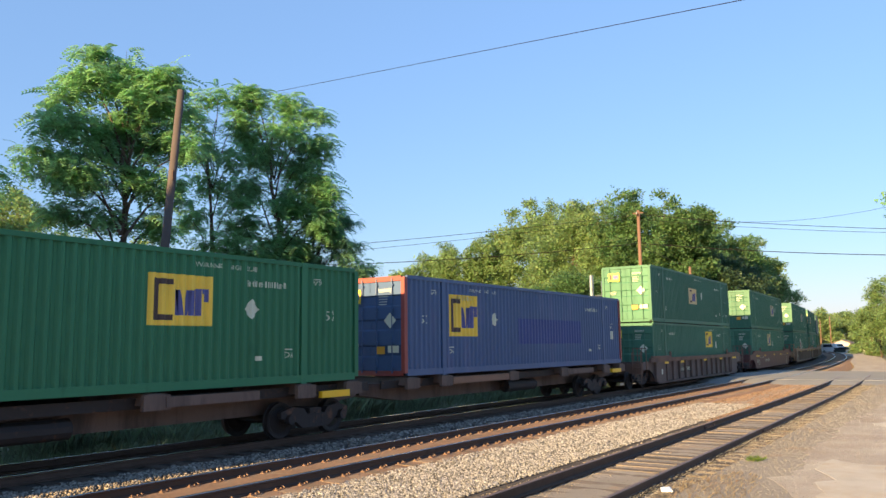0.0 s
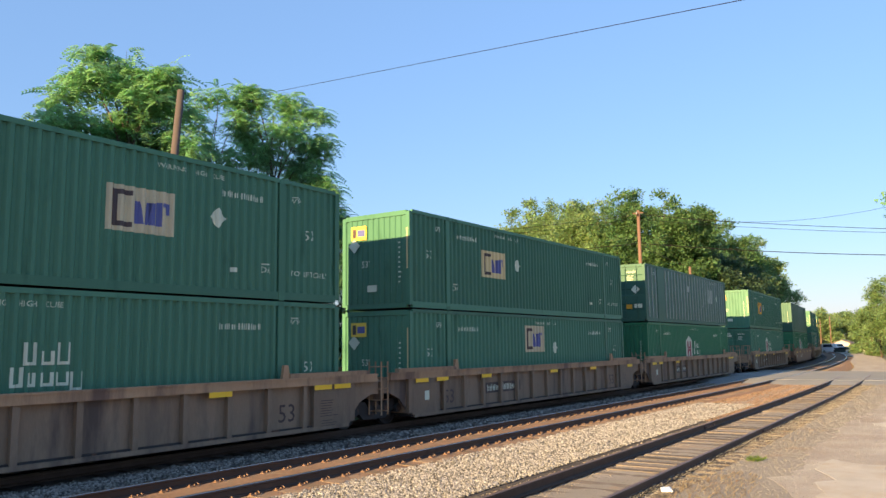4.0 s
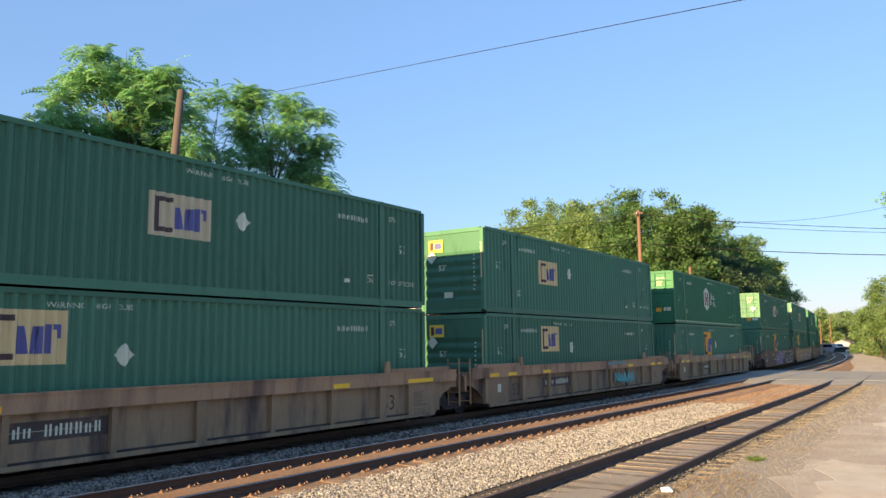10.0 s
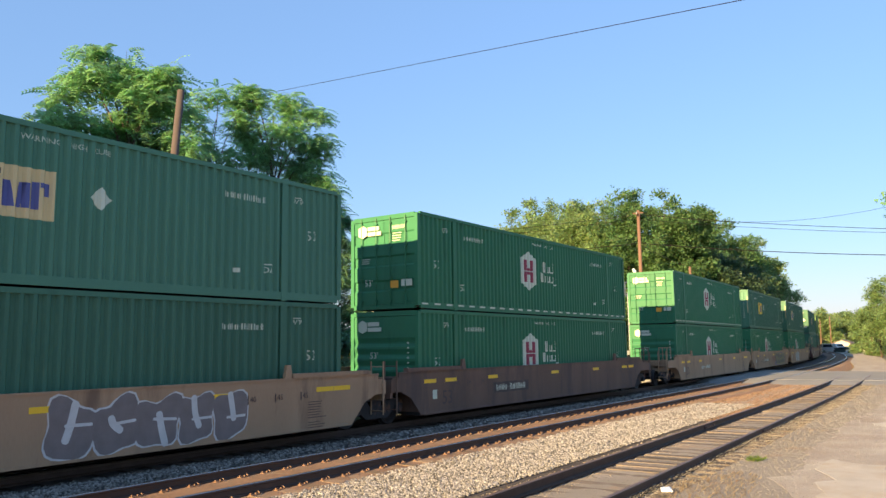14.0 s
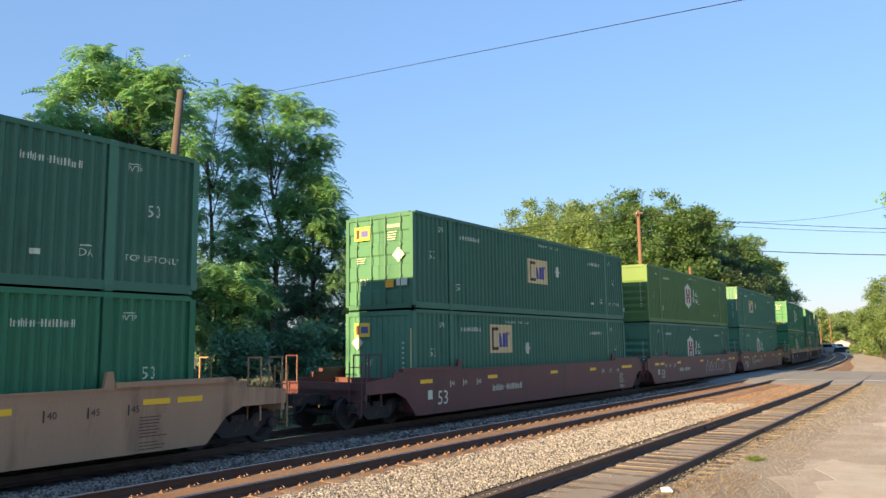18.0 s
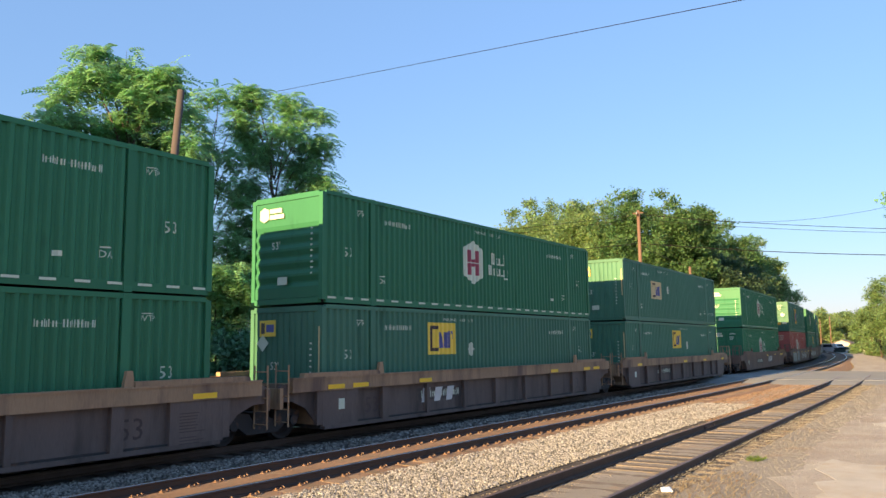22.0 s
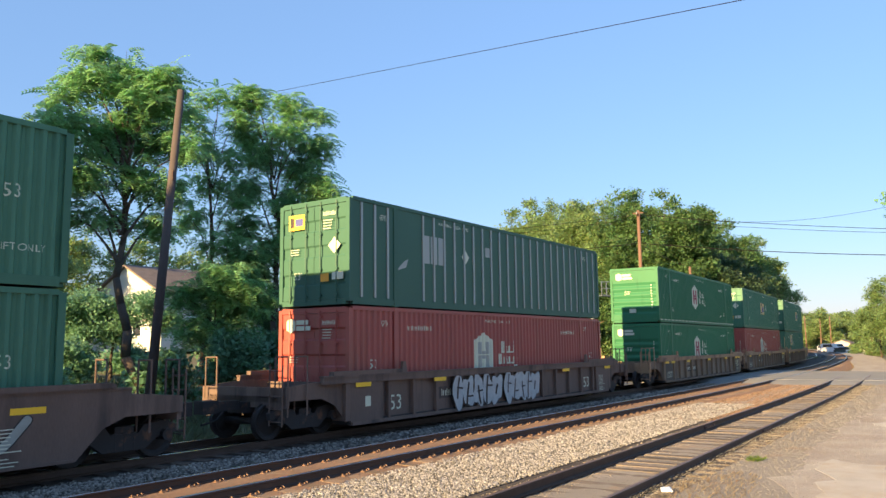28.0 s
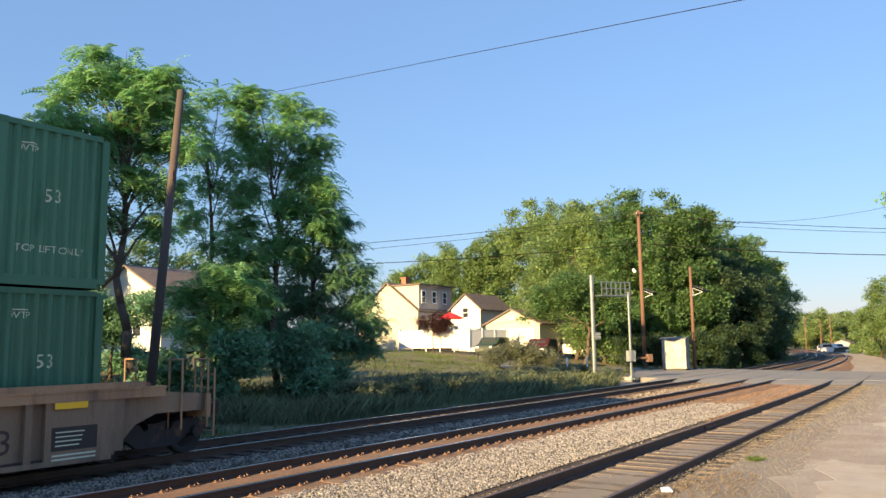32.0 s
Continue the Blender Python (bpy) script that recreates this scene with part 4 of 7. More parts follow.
ribbon("ballast_bed", "dark grey crushed-stone bed under the main track", lambda s: TRAIN_Y, 1.9, 2.2, -0.46, -0.21, -60, 420, 4, "ballast_dark")
ribbon("ballast_bed", "rust-stained crushed-stone bed under the second track", lambda s: MID_Y, 1.5, 1.45, -0.44, -0.182, -60, 420, 4, "ballast_rust")
ribbon("ballast_bed", "pale crushed-stone shoulder between two tracks", lambda s: 7.9, 1.2, 0.9, -0.44, -0.20, -40, 27, 3, "ballast")
ribbon("ballast_bed", "dusty tan dirt shoulder near the crossing", lambda s: 7.9, 1.2, 0.9, -0.44, -0.205, 27, 49, 2, "dirt")
ribbon("ballast_bed", "gravelly dirt bed under the siding", near_y, 1.4, 1.3, -0.42, -0.206, -40, 49, 3, "dirt")


def ragged(outline, seed=2, step=0.35, amount=0.09):
    """The same outline with a broken, uneven edge near the tracks."""
    rnd, out = random.Random(seed), []
    for (x0, y0), (x1, y1) in zip(outline, outline[1:] + outline[:1]):
        n = max(1, int(math.hypot(x1 - x0, y1 - y0) / step)) if min(y0, y1) > -4 else 1
        for i in range(n):
            t = i / n
            j = amount if i else 0.0
            out.append((x0 + (x1 - x0) * t + rnd.uniform(-j, j), y0 + (y1 - y0) * t + rnd.gauss(0, j)))
    return out


def laid(name, label, left, right, material, category):
    """A strip that follows the ground between two edges."""
    verts, faces = [], []
    k = 7
    for a, b in zip(left, right):
        for i in range(k):
            x, y = a[0] + (b[0] - a[0]) * i / (k - 1), a[1] + (b[1] - a[1]) * i / (k - 1)
            verts.append((x, y, float(ground_height(x, y)) + 0.06))
    for i in range(len(left) - 1):
        for j in range(k - 1):
            p = i * k + j
            faces.append((p, p + k, p + k + 1, p + 1))
    return tagged(new(name, indexed(name, verts, faces, material)), label, category, kind="structure")


def sheet(name, label, outline, z, material, category, thick=0.25):
    bm = bmesh.new()
    top = [bm.verts.new((x, y, z)) for x, y in outline]
    low = [bm.verts.new((x, y, z - thick)) for x, y in outline]
    bm.faces.new(top)
    for i in range(len(top)):
        j = (i + 1) % len(top)
        bm.faces.new((top[j], top[i], low[i], low[j]))
    return tagged(new(name, finish(name, bm, material)), label, category, kind="structure")


sheet("dirt_verge", "dry gravelly dirt strip between siding and paved lot", [(-40, -3), (50, -3), (50, 4.6), (30, 4.2), (10, 3.9), (-40, 3.6)], -0.115, "dirt", "verge")
sheet("pavement", "bleached tan asphalt of the trackside lot", ragged([(-40, -30), (49.5, -30), (49.5, 2.2), (44, 2.9), (37, 3.25), (30, 3.0), (24, 3.2), (19.5, 3.05), (17.4, 3.15), (15.2, 2.75), (13.6, 2.9), (12.2, 2.35), (9, 2.2), (-40, 2.0)]), -0.110, "lot", "pavement")
sheet("asphalt_patch", "pale sandy concrete patch in the lot", ragged([(-10, -12), (16.6, -12), (17.0, 0.6), (16.2, 1.9), (16.7, 2.5), (15.0, 2.45), (14.2, 2.1), (12.6, 2.15), (11.0, 1.9), (-10, 1.7)], 5), -0.105, "lot_pale", "pavement", 0.006)
sheet("asphalt_patch", "paler worn patch in the lot towards the crossing", ragged([(22.5, -9), (33, -9), (34.5, 1.4), (31, 2.6), (27.5, 2.2), (24, 2.5), (21.8, 1.2)], 7), -0.106, "lot_pale", "pavement", 0.005)
# the road runs across all three tracks, and on between the houses and the wood
sheet("road", "worn grey asphalt road over the level crossing", [(49.2, -60), (61, -60), (62.5, 0), (64.5, 12), (68, 19), (76, 30), (92, 46), (86, 50), (70, 36), (52, 23.5), (48.6, 16.8), (49.2, 0)], -0.012, "road", "road", 0.5)
sheet("path", "dusty dirt track beside the rails beyond the crossing", [(61, -6), (75, 3), (87, 7.2), (128, 12.0), (150, 16.4), (205, 23), (209, 29), (150, 19.5), (130, 15.6), (100, 12.4), (80, 9.6), (63.5, 8.0)], -0.10, "lot", "path", 0.3)


bm_apron = bmesh.new()
rim = [[bm_apron.verts.new(c) for c in row] for row in (((49.3, -60, -0.016), (49.3, 0, -0.016), (49.25, 3.3, -0.016), (48.6, 17.0, -0.016)), ((46.2, -60, -0.13), (46.2, 0, -0.13), (46.2, 3.3, -0.15), (45.9, 17.4, -0.30)))]
for k in range(3):
    bm_apron.faces.new((rim[1][k], rim[0][k], rim[0][k + 1], rim[1][k + 1]))
tagged(new("road_apron", finish("road_apron", bm_apron, "road")), "dusty asphalt apron sloping down from the crossing", "road", kind="structure")


# ---- rails and sleepers ----
def rail(track, y_of, side, s0, s1, step, head):
    ss = list(np.arange(s0, s1, step)) + [s1]
    prof = [(-0.07, -0.172), (0.07, -0.172), (0.07, -0.155), (0.014, -0.13), (0.014, -0.045), (0.036, -0.035), (0.036, -0.006), (0.028, 0.0), (-0.028, 0.0), (-0.036, -0.006), (-0.036, -0.035), (-0.014, -0.045), (-0.014, -0.13), (-0.07, -0.155)]
    k = len(prof)
    v, f, fh = [], [], []
    for s in ss:
        x, y, a = along(s, y_of(s))
        for d, z in prof:
            d = d + side * 0.7535
            v.append((x - math.sin(a) * d, y + math.cos(a) * d, z))
    for i in range(len(ss) - 1):
        for j in range(k):
            q = (i * k + j, i * k + (j + 1) % k, (i + 1) * k + (j + 1) % k, (i + 1) * k + j)
            (fh if j in (6, 7, 8) else f).append(q)
    me = bpy.data.meshes.new("rail")
    me.from_pydata(v, [], f + fh)
    me.materials.append(M["rail"])
    me.materials.append(M[head])
    for p in me.polygons[len(f):]:
        p.material_index = 1
    ob = new("rail", me)
    ob.parent = track


def sleeper_mesh(seed):
    def build(bm):
        rnd = random.Random(seed)
        box(bm, -0.115, 0.115, -1.3, 1.3, -0.34, -0.168)
        for v in bm.verts:
            v.co += Vector((rnd.uniform(-0.012, 0.012), rnd.uniform(-0.05, 0.05), rnd.uniform(-0.012, 0.008)))
    return build


def fastener(bm):
    for y in (-0.7535, 0.7535):
        box(bm, -0.09, 0.09, y - 0.17, y + 0.17, -0.172, -0.158)
        for dx, dy in ((-0.05, -0.1), (0.05, 0.1), (0.04, -0.12), (-0.04, 0.12)):
            box(bm, dx - 0.014, dx + 0.014, y + dy - 0.014, y + dy + 0.014, -0.16, -0.135)
        rod(bm, (0.13, y - 0.11, -0.155), (0.13, y - 0.05, -0.125), 0.011, 5)
        rod(bm, (0.13, y - 0.05, -0.125), (0.13, y + 0.08, -0.145), 0.011, 5)


def track(name, label, y_of, s0, s1, head, wood, fine_end, step=8.0, sunk=0.0):
    t = thing(name, label, "railway track", kind="structure")
    for side in (-1, 1):
        rail(t, y_of, side, s0, s1, step, head)
    rnd = random.Random(len(label))
    s = s0 + 0.3
    while s < fine_end:
        if not 48.9 < s < 63.5:
            x, y, a = along(s, y_of(s))
            k = rnd.randrange(5)
            ob = part("sleeper", ("sleeper", k), sleeper_mesh(k), wood, t, (x, y + rnd.uniform(-0.06, 0.06), rnd.uniform(-0.008 - sunk, 0.004)), a + rnd.uniform(-0.02, 0.02))
            if s < 46 and wood == "tie" and not sunk:
                part("fastener", "fastener", fastener, "spike", t, (x, y, 0), a)
        s += 0.54
    return t


track("railway_track", "main railway track with polished heads on dark timber sleepers", lambda s: TRAIN_Y, -30.0, 420, "railhead", "tie_dark", 90)
track("railway_track", "second railway track with rusty clips on timber sleepers", lambda s: MID_Y, -30.0, 420, "railhead", "tie", 90)
siding = track("railway_track", "disused siding with brown rails ending at the crossing", near_y, -30.0, 55.5, "railhead_rusty", "tie_grey", 49, 4.0, 0.018)


def joint_bar(bm):
    slab(bm, [(-0.46, -0.128), (0.46, -0.128), (0.46, -0.05), (-0.46, -0.05)], -0.048, -0.014)
    for x in (-0.36, -0.12, 0.12, 0.36):
        rod(bm, (x, -0.046, -0.09), (x, -0.075, -0.09), 0.024, 6)


for s_j, side in ((21.5, 1), (21.3, -1), (32.4, 1), (41.5, 1), (32.1, -1), (43.0, -1)):
    x, y, a = along(s_j, near_y(s_j))
    part("joint_bar", "joint_bar", joint_bar, "joint", siding, (x, y + side * 0.7535, 0), 0.02, "bolted rail joint bar")


# ---- loose ballast stones ----
def stones(name, label, n, x0, x1, y_fn, z_fn, size, material, seed):
    rs = np.random.RandomState(seed)
    base = np.array([(1, 0, 0), (-1, 0, 0), (0, 1, 0), (0, -1, 0), (0, 0, 1), (0, 0, -1)], float)
    tri = np.array([(0, 2, 4), (2, 1, 4), (1, 3, 4), (3, 0, 4), (2, 0, 5), (1, 2, 5), (3, 1, 5), (0, 3, 5)])
    # more of them near the camera
    u = rs.rand(n)
    x = x0 * (x1 / x0) ** u
    y = y_fn(x, rs.rand(n))
    z = z_fn(x, y)
    r = size * (0.6 + 0.8 * rs.rand(n)) * np.clip(x / 12.0, 1, 2.2) ** 0.5
    v = base[None] * (0.55 + 0.9 * rs.rand(n, 6, 1)) * r[:, None, None]
    th = rs.rand(n) * 2 * np.pi
    c, s = np.cos(th), np.sin(th)
    tx, tz = v[..., 0] * 1.25, v[..., 2] * 0.8
    vx = c[:, None] * tx - s[:, None] * v[..., 1]
    vy = s[:, None] * tx + c[:, None] * v[..., 1]
    v = np.stack([vx + x[:, None], vy + y[:, None], tz + z[:, None]], -1).reshape(-1, 3)
    f = (tri[None] + 6 * np.arange(n)[:, None, None]).reshape(-1, 3)
    me = indexed(name, v, f, material)
    return tagged(new(name, me), label, "ballast stones", kind="stuff")


stones("ballast_stones", "pale angular ballast stones between the second track and the siding", 42000, 6.5, 31, lambda x, u: 6.55 + (9.3 - 6.55) * u + 0.02 * x * (1 - u), lambda x, y: -0.182 + 0 * y, 0.0180, "stone", 1)
stones("ballast_stones", "tan dusty stones thinning out towards the crossing", 7000, 24, 48.6, lambda x, u: 6.75 + 2.2 * u, lambda x, y: -0.19 + 0 * y, 0.017, "stone_rust", 6)
stones("ballast_stones", "rust-stained ballast stones of the second track", 12000, 6.5, 48, lambda x, u: 9.25 + 2.7 * u, lambda x, y: -0.186 + 0 * y, 0.016, "stone_rust", 2)
stones("ballast_stones", "grey ballast stones beside the main track", 12000, 6.5, 48, lambda x, u: 11.7 + 1.9 * u, lambda x, y: -0.205 - 0.1 * np.clip((12.8 - y) / 0.9, 0, 1), 0.028, "stone_grey", 3)
stones("ballast_stones", "small grey stones among the siding's sleepers", 12000, 8, 48, lambda x, u: 4.1 + 2.3 * u + 0.02 * x, lambda x, y: -0.196 + 0 * y, 0.013, "stone_grey", 4)
stones("ballast_stones", "scattered gravel on the dirt verge", 18000, 9, 48, lambda x, u: 4.45 + 0.018 * x - 2.9 * u ** 1.6, lambda x, y: -0.112 + 0 * y, 0.0085, "gravel", 5)


# ---- trees ----
def frond(kind):
    """One leaf spray about the origin: leaflets in pairs along a drooping stalk, or a fan of broad leaves."""
    out = []
    rnd = random.Random(4)
    if kind == "pinnate":
        for k in range(6):
            x = 0.16 + 0.15 * k
            droop = 0.25 * x - 0.62 * x * x
            for s in (-1, 1):
                a, w, ln = 0.8, 0.075, 0.27 - 0.02 * k
                d = Vector((math.cos(a) * ln, s * math.sin(a) * ln, -0.05))
                n = Vector((-s * math.sin(a) * w, math.cos(a) * w, 0))
                p = Vector((x, 0, droop))
                out.append([p + 0.25 * d + n, p + d, p + 0.1 * d - n])
    else:
        for k in range(7):
            a = k * 0.9 + rnd.uniform(-0.2, 0.2)
            p = Vector((0.35 * math.cos(a), 0.35 * math.sin(a), rnd.uniform(-0.25, 0.25)))
            d = Vector((rnd.uniform(-1, 1), rnd.uniform(-1, 1), rnd.uniform(-0.5, 0.3))).normalized() * 0.27
            n = d.cross(Vector((rnd.uniform(-0.4, 0.4), rnd.uniform(-0.4, 0.4), 1))).normalized() * 0.165
            out.append([p + 0.25 * d + n, p + d, p + 0.1 * d - n])
    return np.array([[tuple(v) for v in q] for q in out])


def limb(bm, p, q, r0, r1, rnd, bends=3, n=7):
    """A tapered, slightly crooked branch."""
    p, q = Vector(p), Vector(q)
    last, lr = p, r0
    for i in range(1, bends + 1):
        t = i / bends
        c = p.lerp(q, t)
        if i < bends:
            c += Vector((rnd.uniform(-1, 1), rnd.uniform(-1, 1), rnd.uniform(-0.4, 0.4))) * 0.035 * (q - p).length
        r = r0 + (r1 - r0) * t
        rod(bm, last, c, lr, n, r)
        last, lr = c, r


def tree(label, x, y, lobes, trunk_r, leaf="leaf", kind="pinnate", size=0.8, sprays=1800, seed=1, fork=0.35, lean=(0, 0), axis=None, base=None, shell=0.55, name="tree", clumps=None):
    """lobes: (sideways, height, radius, flatness) about the foot; sideways runs along axis."""
    rnd, rs = random.Random(seed), np.random.RandomState(seed)
    z0 = float(ground_height(x, y)) - 0.1 if base is None else base
    t = thing(name, label, "tree", at=(x, y, z0))
    if axis is None:
        d = math.hypot(x, y)
        axis = (y / d, -x / d)
    ax = Vector((axis[0], axis[1], 0))
    deep = Vector((-axis[1], axis[0], 0))
    centres = []
    for a, h, r, *flat in lobes:
        k = max(1, int(r * 1.3))
        for _ in range(k if k > 1 else 1):
            centres.append((ax * (a + rnd.uniform(-0.2, 0.2) * r) + deep * rnd.uniform(-0.55, 0.55) * r + Vector((0, 0, h)), r, flat[0] if flat else 0.8))
    top = max(h for _, h, *_ in lobes)
    fork_at = Vector((lean[0], lean[1], top * fork))
    bm = bmesh.new()
    limb(bm, (0, 0, 0), fork_at, trunk_r, trunk_r * 0.62, rnd, 5, 10)
    leader = Vector((lean[0] * 0.6 + rnd.uniform(-0.04, 0.04) * top, lean[1] * 0.6, top * 0.92))
    limb(bm, fork_at, leader, trunk_r * 0.62, trunk_r * 0.14, rnd, 5, 8)
    for c, r, _ in centres:
        up = min(0.9, max(0.0, (c.z * 0.74 - fork_at.z) / max(0.1, leader.z - fork_at.z)))
        root = fork_at.lerp(leader, up)
        mid = root.lerp(c, 0.5) + Vector((0, 0, 0.03 * top))
        limb(bm, root, mid, trunk_r * (0.36 - 0.2 * up), trunk_r * 0.17, rnd, 2, 6)
        limb(bm, mid, c, trunk_r * 0.17, trunk_r * 0.07, rnd, 2, 6)
        for _ in range(3 if math.hypot(x, y) < 60 else 1):
            tip = c + Vector((rnd.uniform(-1, 1), rnd.uniform(-1, 1), rnd.uniform(-0.6, 0.9))) * r * 0.8
            limb(bm, c, tip, trunk_r * 0.07, trunk_r * 0.02, rnd, 2, 4)
    trunk = new("trunk", finish("trunk", bm, "bark", True))
    trunk.parent = t
    # clumps of sprays near the lobes' outsides
    weights = np.array([r * r for _, r, _ in centres])
    weights /= weights.sum()
    rosette = kind == "pinnate"
    if clumps is None:
        clumps = max(12, int(sprays / (9 if rosette else 16)))
    pick = rs.choice(len(centres), clumps, p=weights)
    vec = rs.randn(clumps, 3)
    vec /= np.linalg.norm(vec, axis=1, keepdims=True)
    rad = shell + (1.05 - shell) * rs.rand(clumps)
    cc = np.array([tuple(centres[i][0]) for i in pick]) + vec * (np.array([centres[i][1] for i in pick]) * rad)[:, None] * np.array([(1, 1, centres[i][2]) for i in pick])
    per = rs.randint(0, clumps, sprays)
    spread = np.full(sprays, 0.16) if rosette else np.array([0.13 + 0.24 * centres[pick[i]][1] for i in per])
    pos = cc[per] + rs.randn(sprays, 3) * spread[:, None] * np.array([0.75, 0.75, 0.5])
    f = frond(kind) * size
    yaw = rs.rand(sprays) * 2 * np.pi
    tilt = rs.randn(sprays) * (0.3 if rosette else 0.45) + 0.15
    roll = rs.randn(sprays) * (0.3 if rosette else 0.5)
    sc = 0.7 + 0.6 * rs.rand(sprays)
    cy, sy, ct, st, cr, sr = np.cos(yaw), np.sin(yaw), np.cos(tilt), np.sin(tilt), np.cos(roll), np.sin(roll)
    one = np.zeros_like(cy)
    rx = np.stack([np.stack([one + 1, one, one], -1), np.stack([one, cr, -sr], -1), np.stack([one, sr, cr], -1)], -2)
    ry = np.stack([np.stack([ct, one, st], -1), np.stack([one, one + 1, one], -1), np.stack([-st, one, ct], -1)], -2)
    rz = np.stack([np.stack([cy, -sy, one], -1), np.stack([sy, cy, one], -1), np.stack([one, one, one + 1], -1)], -2)
    rot = rz @ ry @ rx * sc[:, None, None]
    pts = np.einsum("nij,qkj->nqki", rot, f) + pos[:, None, None, :]
    crown = new("crown", soup("crown", pts.reshape(-1, 3, 3), leaf, 3))
    crown.parent = t
    return t


# ---- the trees behind the train ----
def crown_lobes(rnd, h, w, low=0.12, n=9):
    """A full crown from near the ground to the top, uneven at the edge."""
    out = []
    for i in range(n):
        f = (i + rnd.uniform(0.1, 0.9)) / n
        z = h * (low + (0.86 - low) * f)
        half = w * math.sin(math.pi * min(0.97, 0.22 + 0.72 * f)) ** 0.7
        out.append((rnd.uniform(-0.75, 0.75) * half, z, w * rnd.uniform(0.34, 0.5)))
    out.append((rnd.uniform(-0.2, 0.2) * w, h - 0.3 * w, w * 0.33))
    return out


tree("tall walnut tree with an open feathery crown", 18.9, 27.8,
     [(-2.2, 14.5, 0.7), (-0.9, 14.0, 0.9), (0.5, 13.6, 0.8), (1.2, 12.6, 0.7), (-2.3, 13.3, 1.1), (-0.4, 12.8, 1.4), (-3.7, 12.6, 0.8), (-3.2, 11.4, 1.2), (-1.4, 11.2, 1.5), (0.6, 11.2, 1.1), (1.5, 10.8, 0.7), (-4.1, 10.0, 0.9), (-2.4, 9.4, 1.3), (-0.4, 9.4, 1.2), (0.9, 8.9, 0.8), (-3.2, 7.9, 0.9), (-1.7, 7.7, 1.0), (0.4, 7.4, 0.8)],
     0.23, size=0.68, sprays=6000, seed=3, lean=(-1.0, 0.4), fork=0.36, shell=0.3)
tree("slender walnut tree with several thin stems", 23.2, 29.2,
     [(-1.7, 13.3, 0.6), (-0.9, 14.0, 0.6), (0.2, 14.3, 0.5), (-0.6, 12.9, 0.7), (0.9, 13.2, 0.6), (-0.6, 11.6, 0.8), (0.8, 11.2, 0.8), (-0.1, 9.9, 0.9), (1.3, 9.2, 0.9), (-0.8, 8.4, 0.8), (0.3, 7.2, 1.0), (1.4, 6.6, 1.0), (0.3, 5.0, 1.2)],
     0.15, size=0.66, sprays=2000, seed=5, fork=0.3, shell=0.25)
tree("tall walnut tree with a ragged pointed crown", 26.1, 27.8,
     [(-1.3, 15.0, 0.6), (-1.6, 14.2, 0.7), (0.5, 14.3, 0.8), (2.0, 14.0, 0.6), (-1.3, 12.9, 0.9), (0.7, 12.9, 1.1), (1.9, 12.4, 0.9), (-0.6, 11.7, 1.0), (1.4, 11.0, 1.3), (-1.4, 10.2, 0.9), (2.2, 10.0, 0.9), (0.5, 9.4, 1.3), (2.2, 8.7, 1.1), (-1.4, 8.2, 1.0), (0.6, 7.4, 1.3), (-1.2, 6.2, 1.1)],
     0.2, size=0.66, sprays=6000, seed=7, fork=0.3, shell=0.3)
tree("broad dark leafy tree reaching down to the bank", 28.2, 27.2,
     [(0.2, 9.9, 0.7), (1.2, 8.8, 0.9), (1.4, 7.4, 1.0), (0.2, 8.2, 1.1), (2.2, 6.2, 0.9), (1.0, 5.8, 1.2), (2.6, 4.9, 0.9), (2.9, 3.6, 0.9), (2.7, 2.5, 0.8), (1.6, 4.2, 1.1), (1.5, 2.6, 1.1), (0.0, 4.6, 1.3), (-0.2, 6.6, 1.2), (-1.6, 5.2, 1.3), (0.0, 2.9, 1.3), (-1.6, 3.0, 1.3), (-2.6, 4.0, 1.1)],
     0.2, leaf="leaf_dark", size=0.6, sprays=9000, seed=8, fork=0.2, shell=0.2)
tree("bushy young walnut under the taller trees", 21.6, 26.6,
     [(-1.2, 4.6, 1.0), (0.2, 5.4, 1.2), (1.6, 4.6, 1.1), (-0.6, 3.2, 1.1), (1.0, 2.8, 1.2), (0.4, 4.2, 1.0)],
     0.1, leaf="leaf", size=0.6, sprays=2400, seed=12, fork=0.3, shell=0.3)
tree("walnut tree at the edge of the group", 9.4, 29.0,
     [(-2.4, 10.5, 1.8), (0.0, 12.4, 1.7), (1.7, 12.8, 0.8), (2.7, 9.0, 1.0), (3.6, 8.2, 0.8), (2.2, 6.6, 1.2), (-1.0, 8.2, 2.0), (-2.6, 6.5, 1.5), (1.2, 5.0, 1.4), (3.4, 5.2, 0.9)],
     0.24, size=0.68, sprays=4200, seed=21, fork=0.4, shell=0.35)
for x, y, h, w in ((19.6, 27.6, 2.2, 1.4), (24.4, 24.6, 3.6, 1.8), (21.4, 25.6, 3.2, 1.6), (26.2, 25.2, 3.4, 1.7), (14.0, 31.5, 2.6, 1.6), (16.5, 33.0, 2.2, 1.7), (19.0, 35.0, 2.4, 1.8), (22.0, 37.5, 1.5, 1.5), (25.5, 39.0, 1.3, 1.5), (27.0, 31.5, 6.5, 2.4), (30.0, 28.5, 4.0, 1.8), (11.0, 29.0, 3.6, 2.0)):
    tree("leafy thicket under the trees on the bank", x, y, crown_lobes(random.Random(int(x * 10)), h, w, 0.1, 6), 0.06, leaf="leaf_dark", kind="broad", size=0.6, sprays=1300, seed=int(x * 7), fork=0.15, shell=0.3, name="bush")
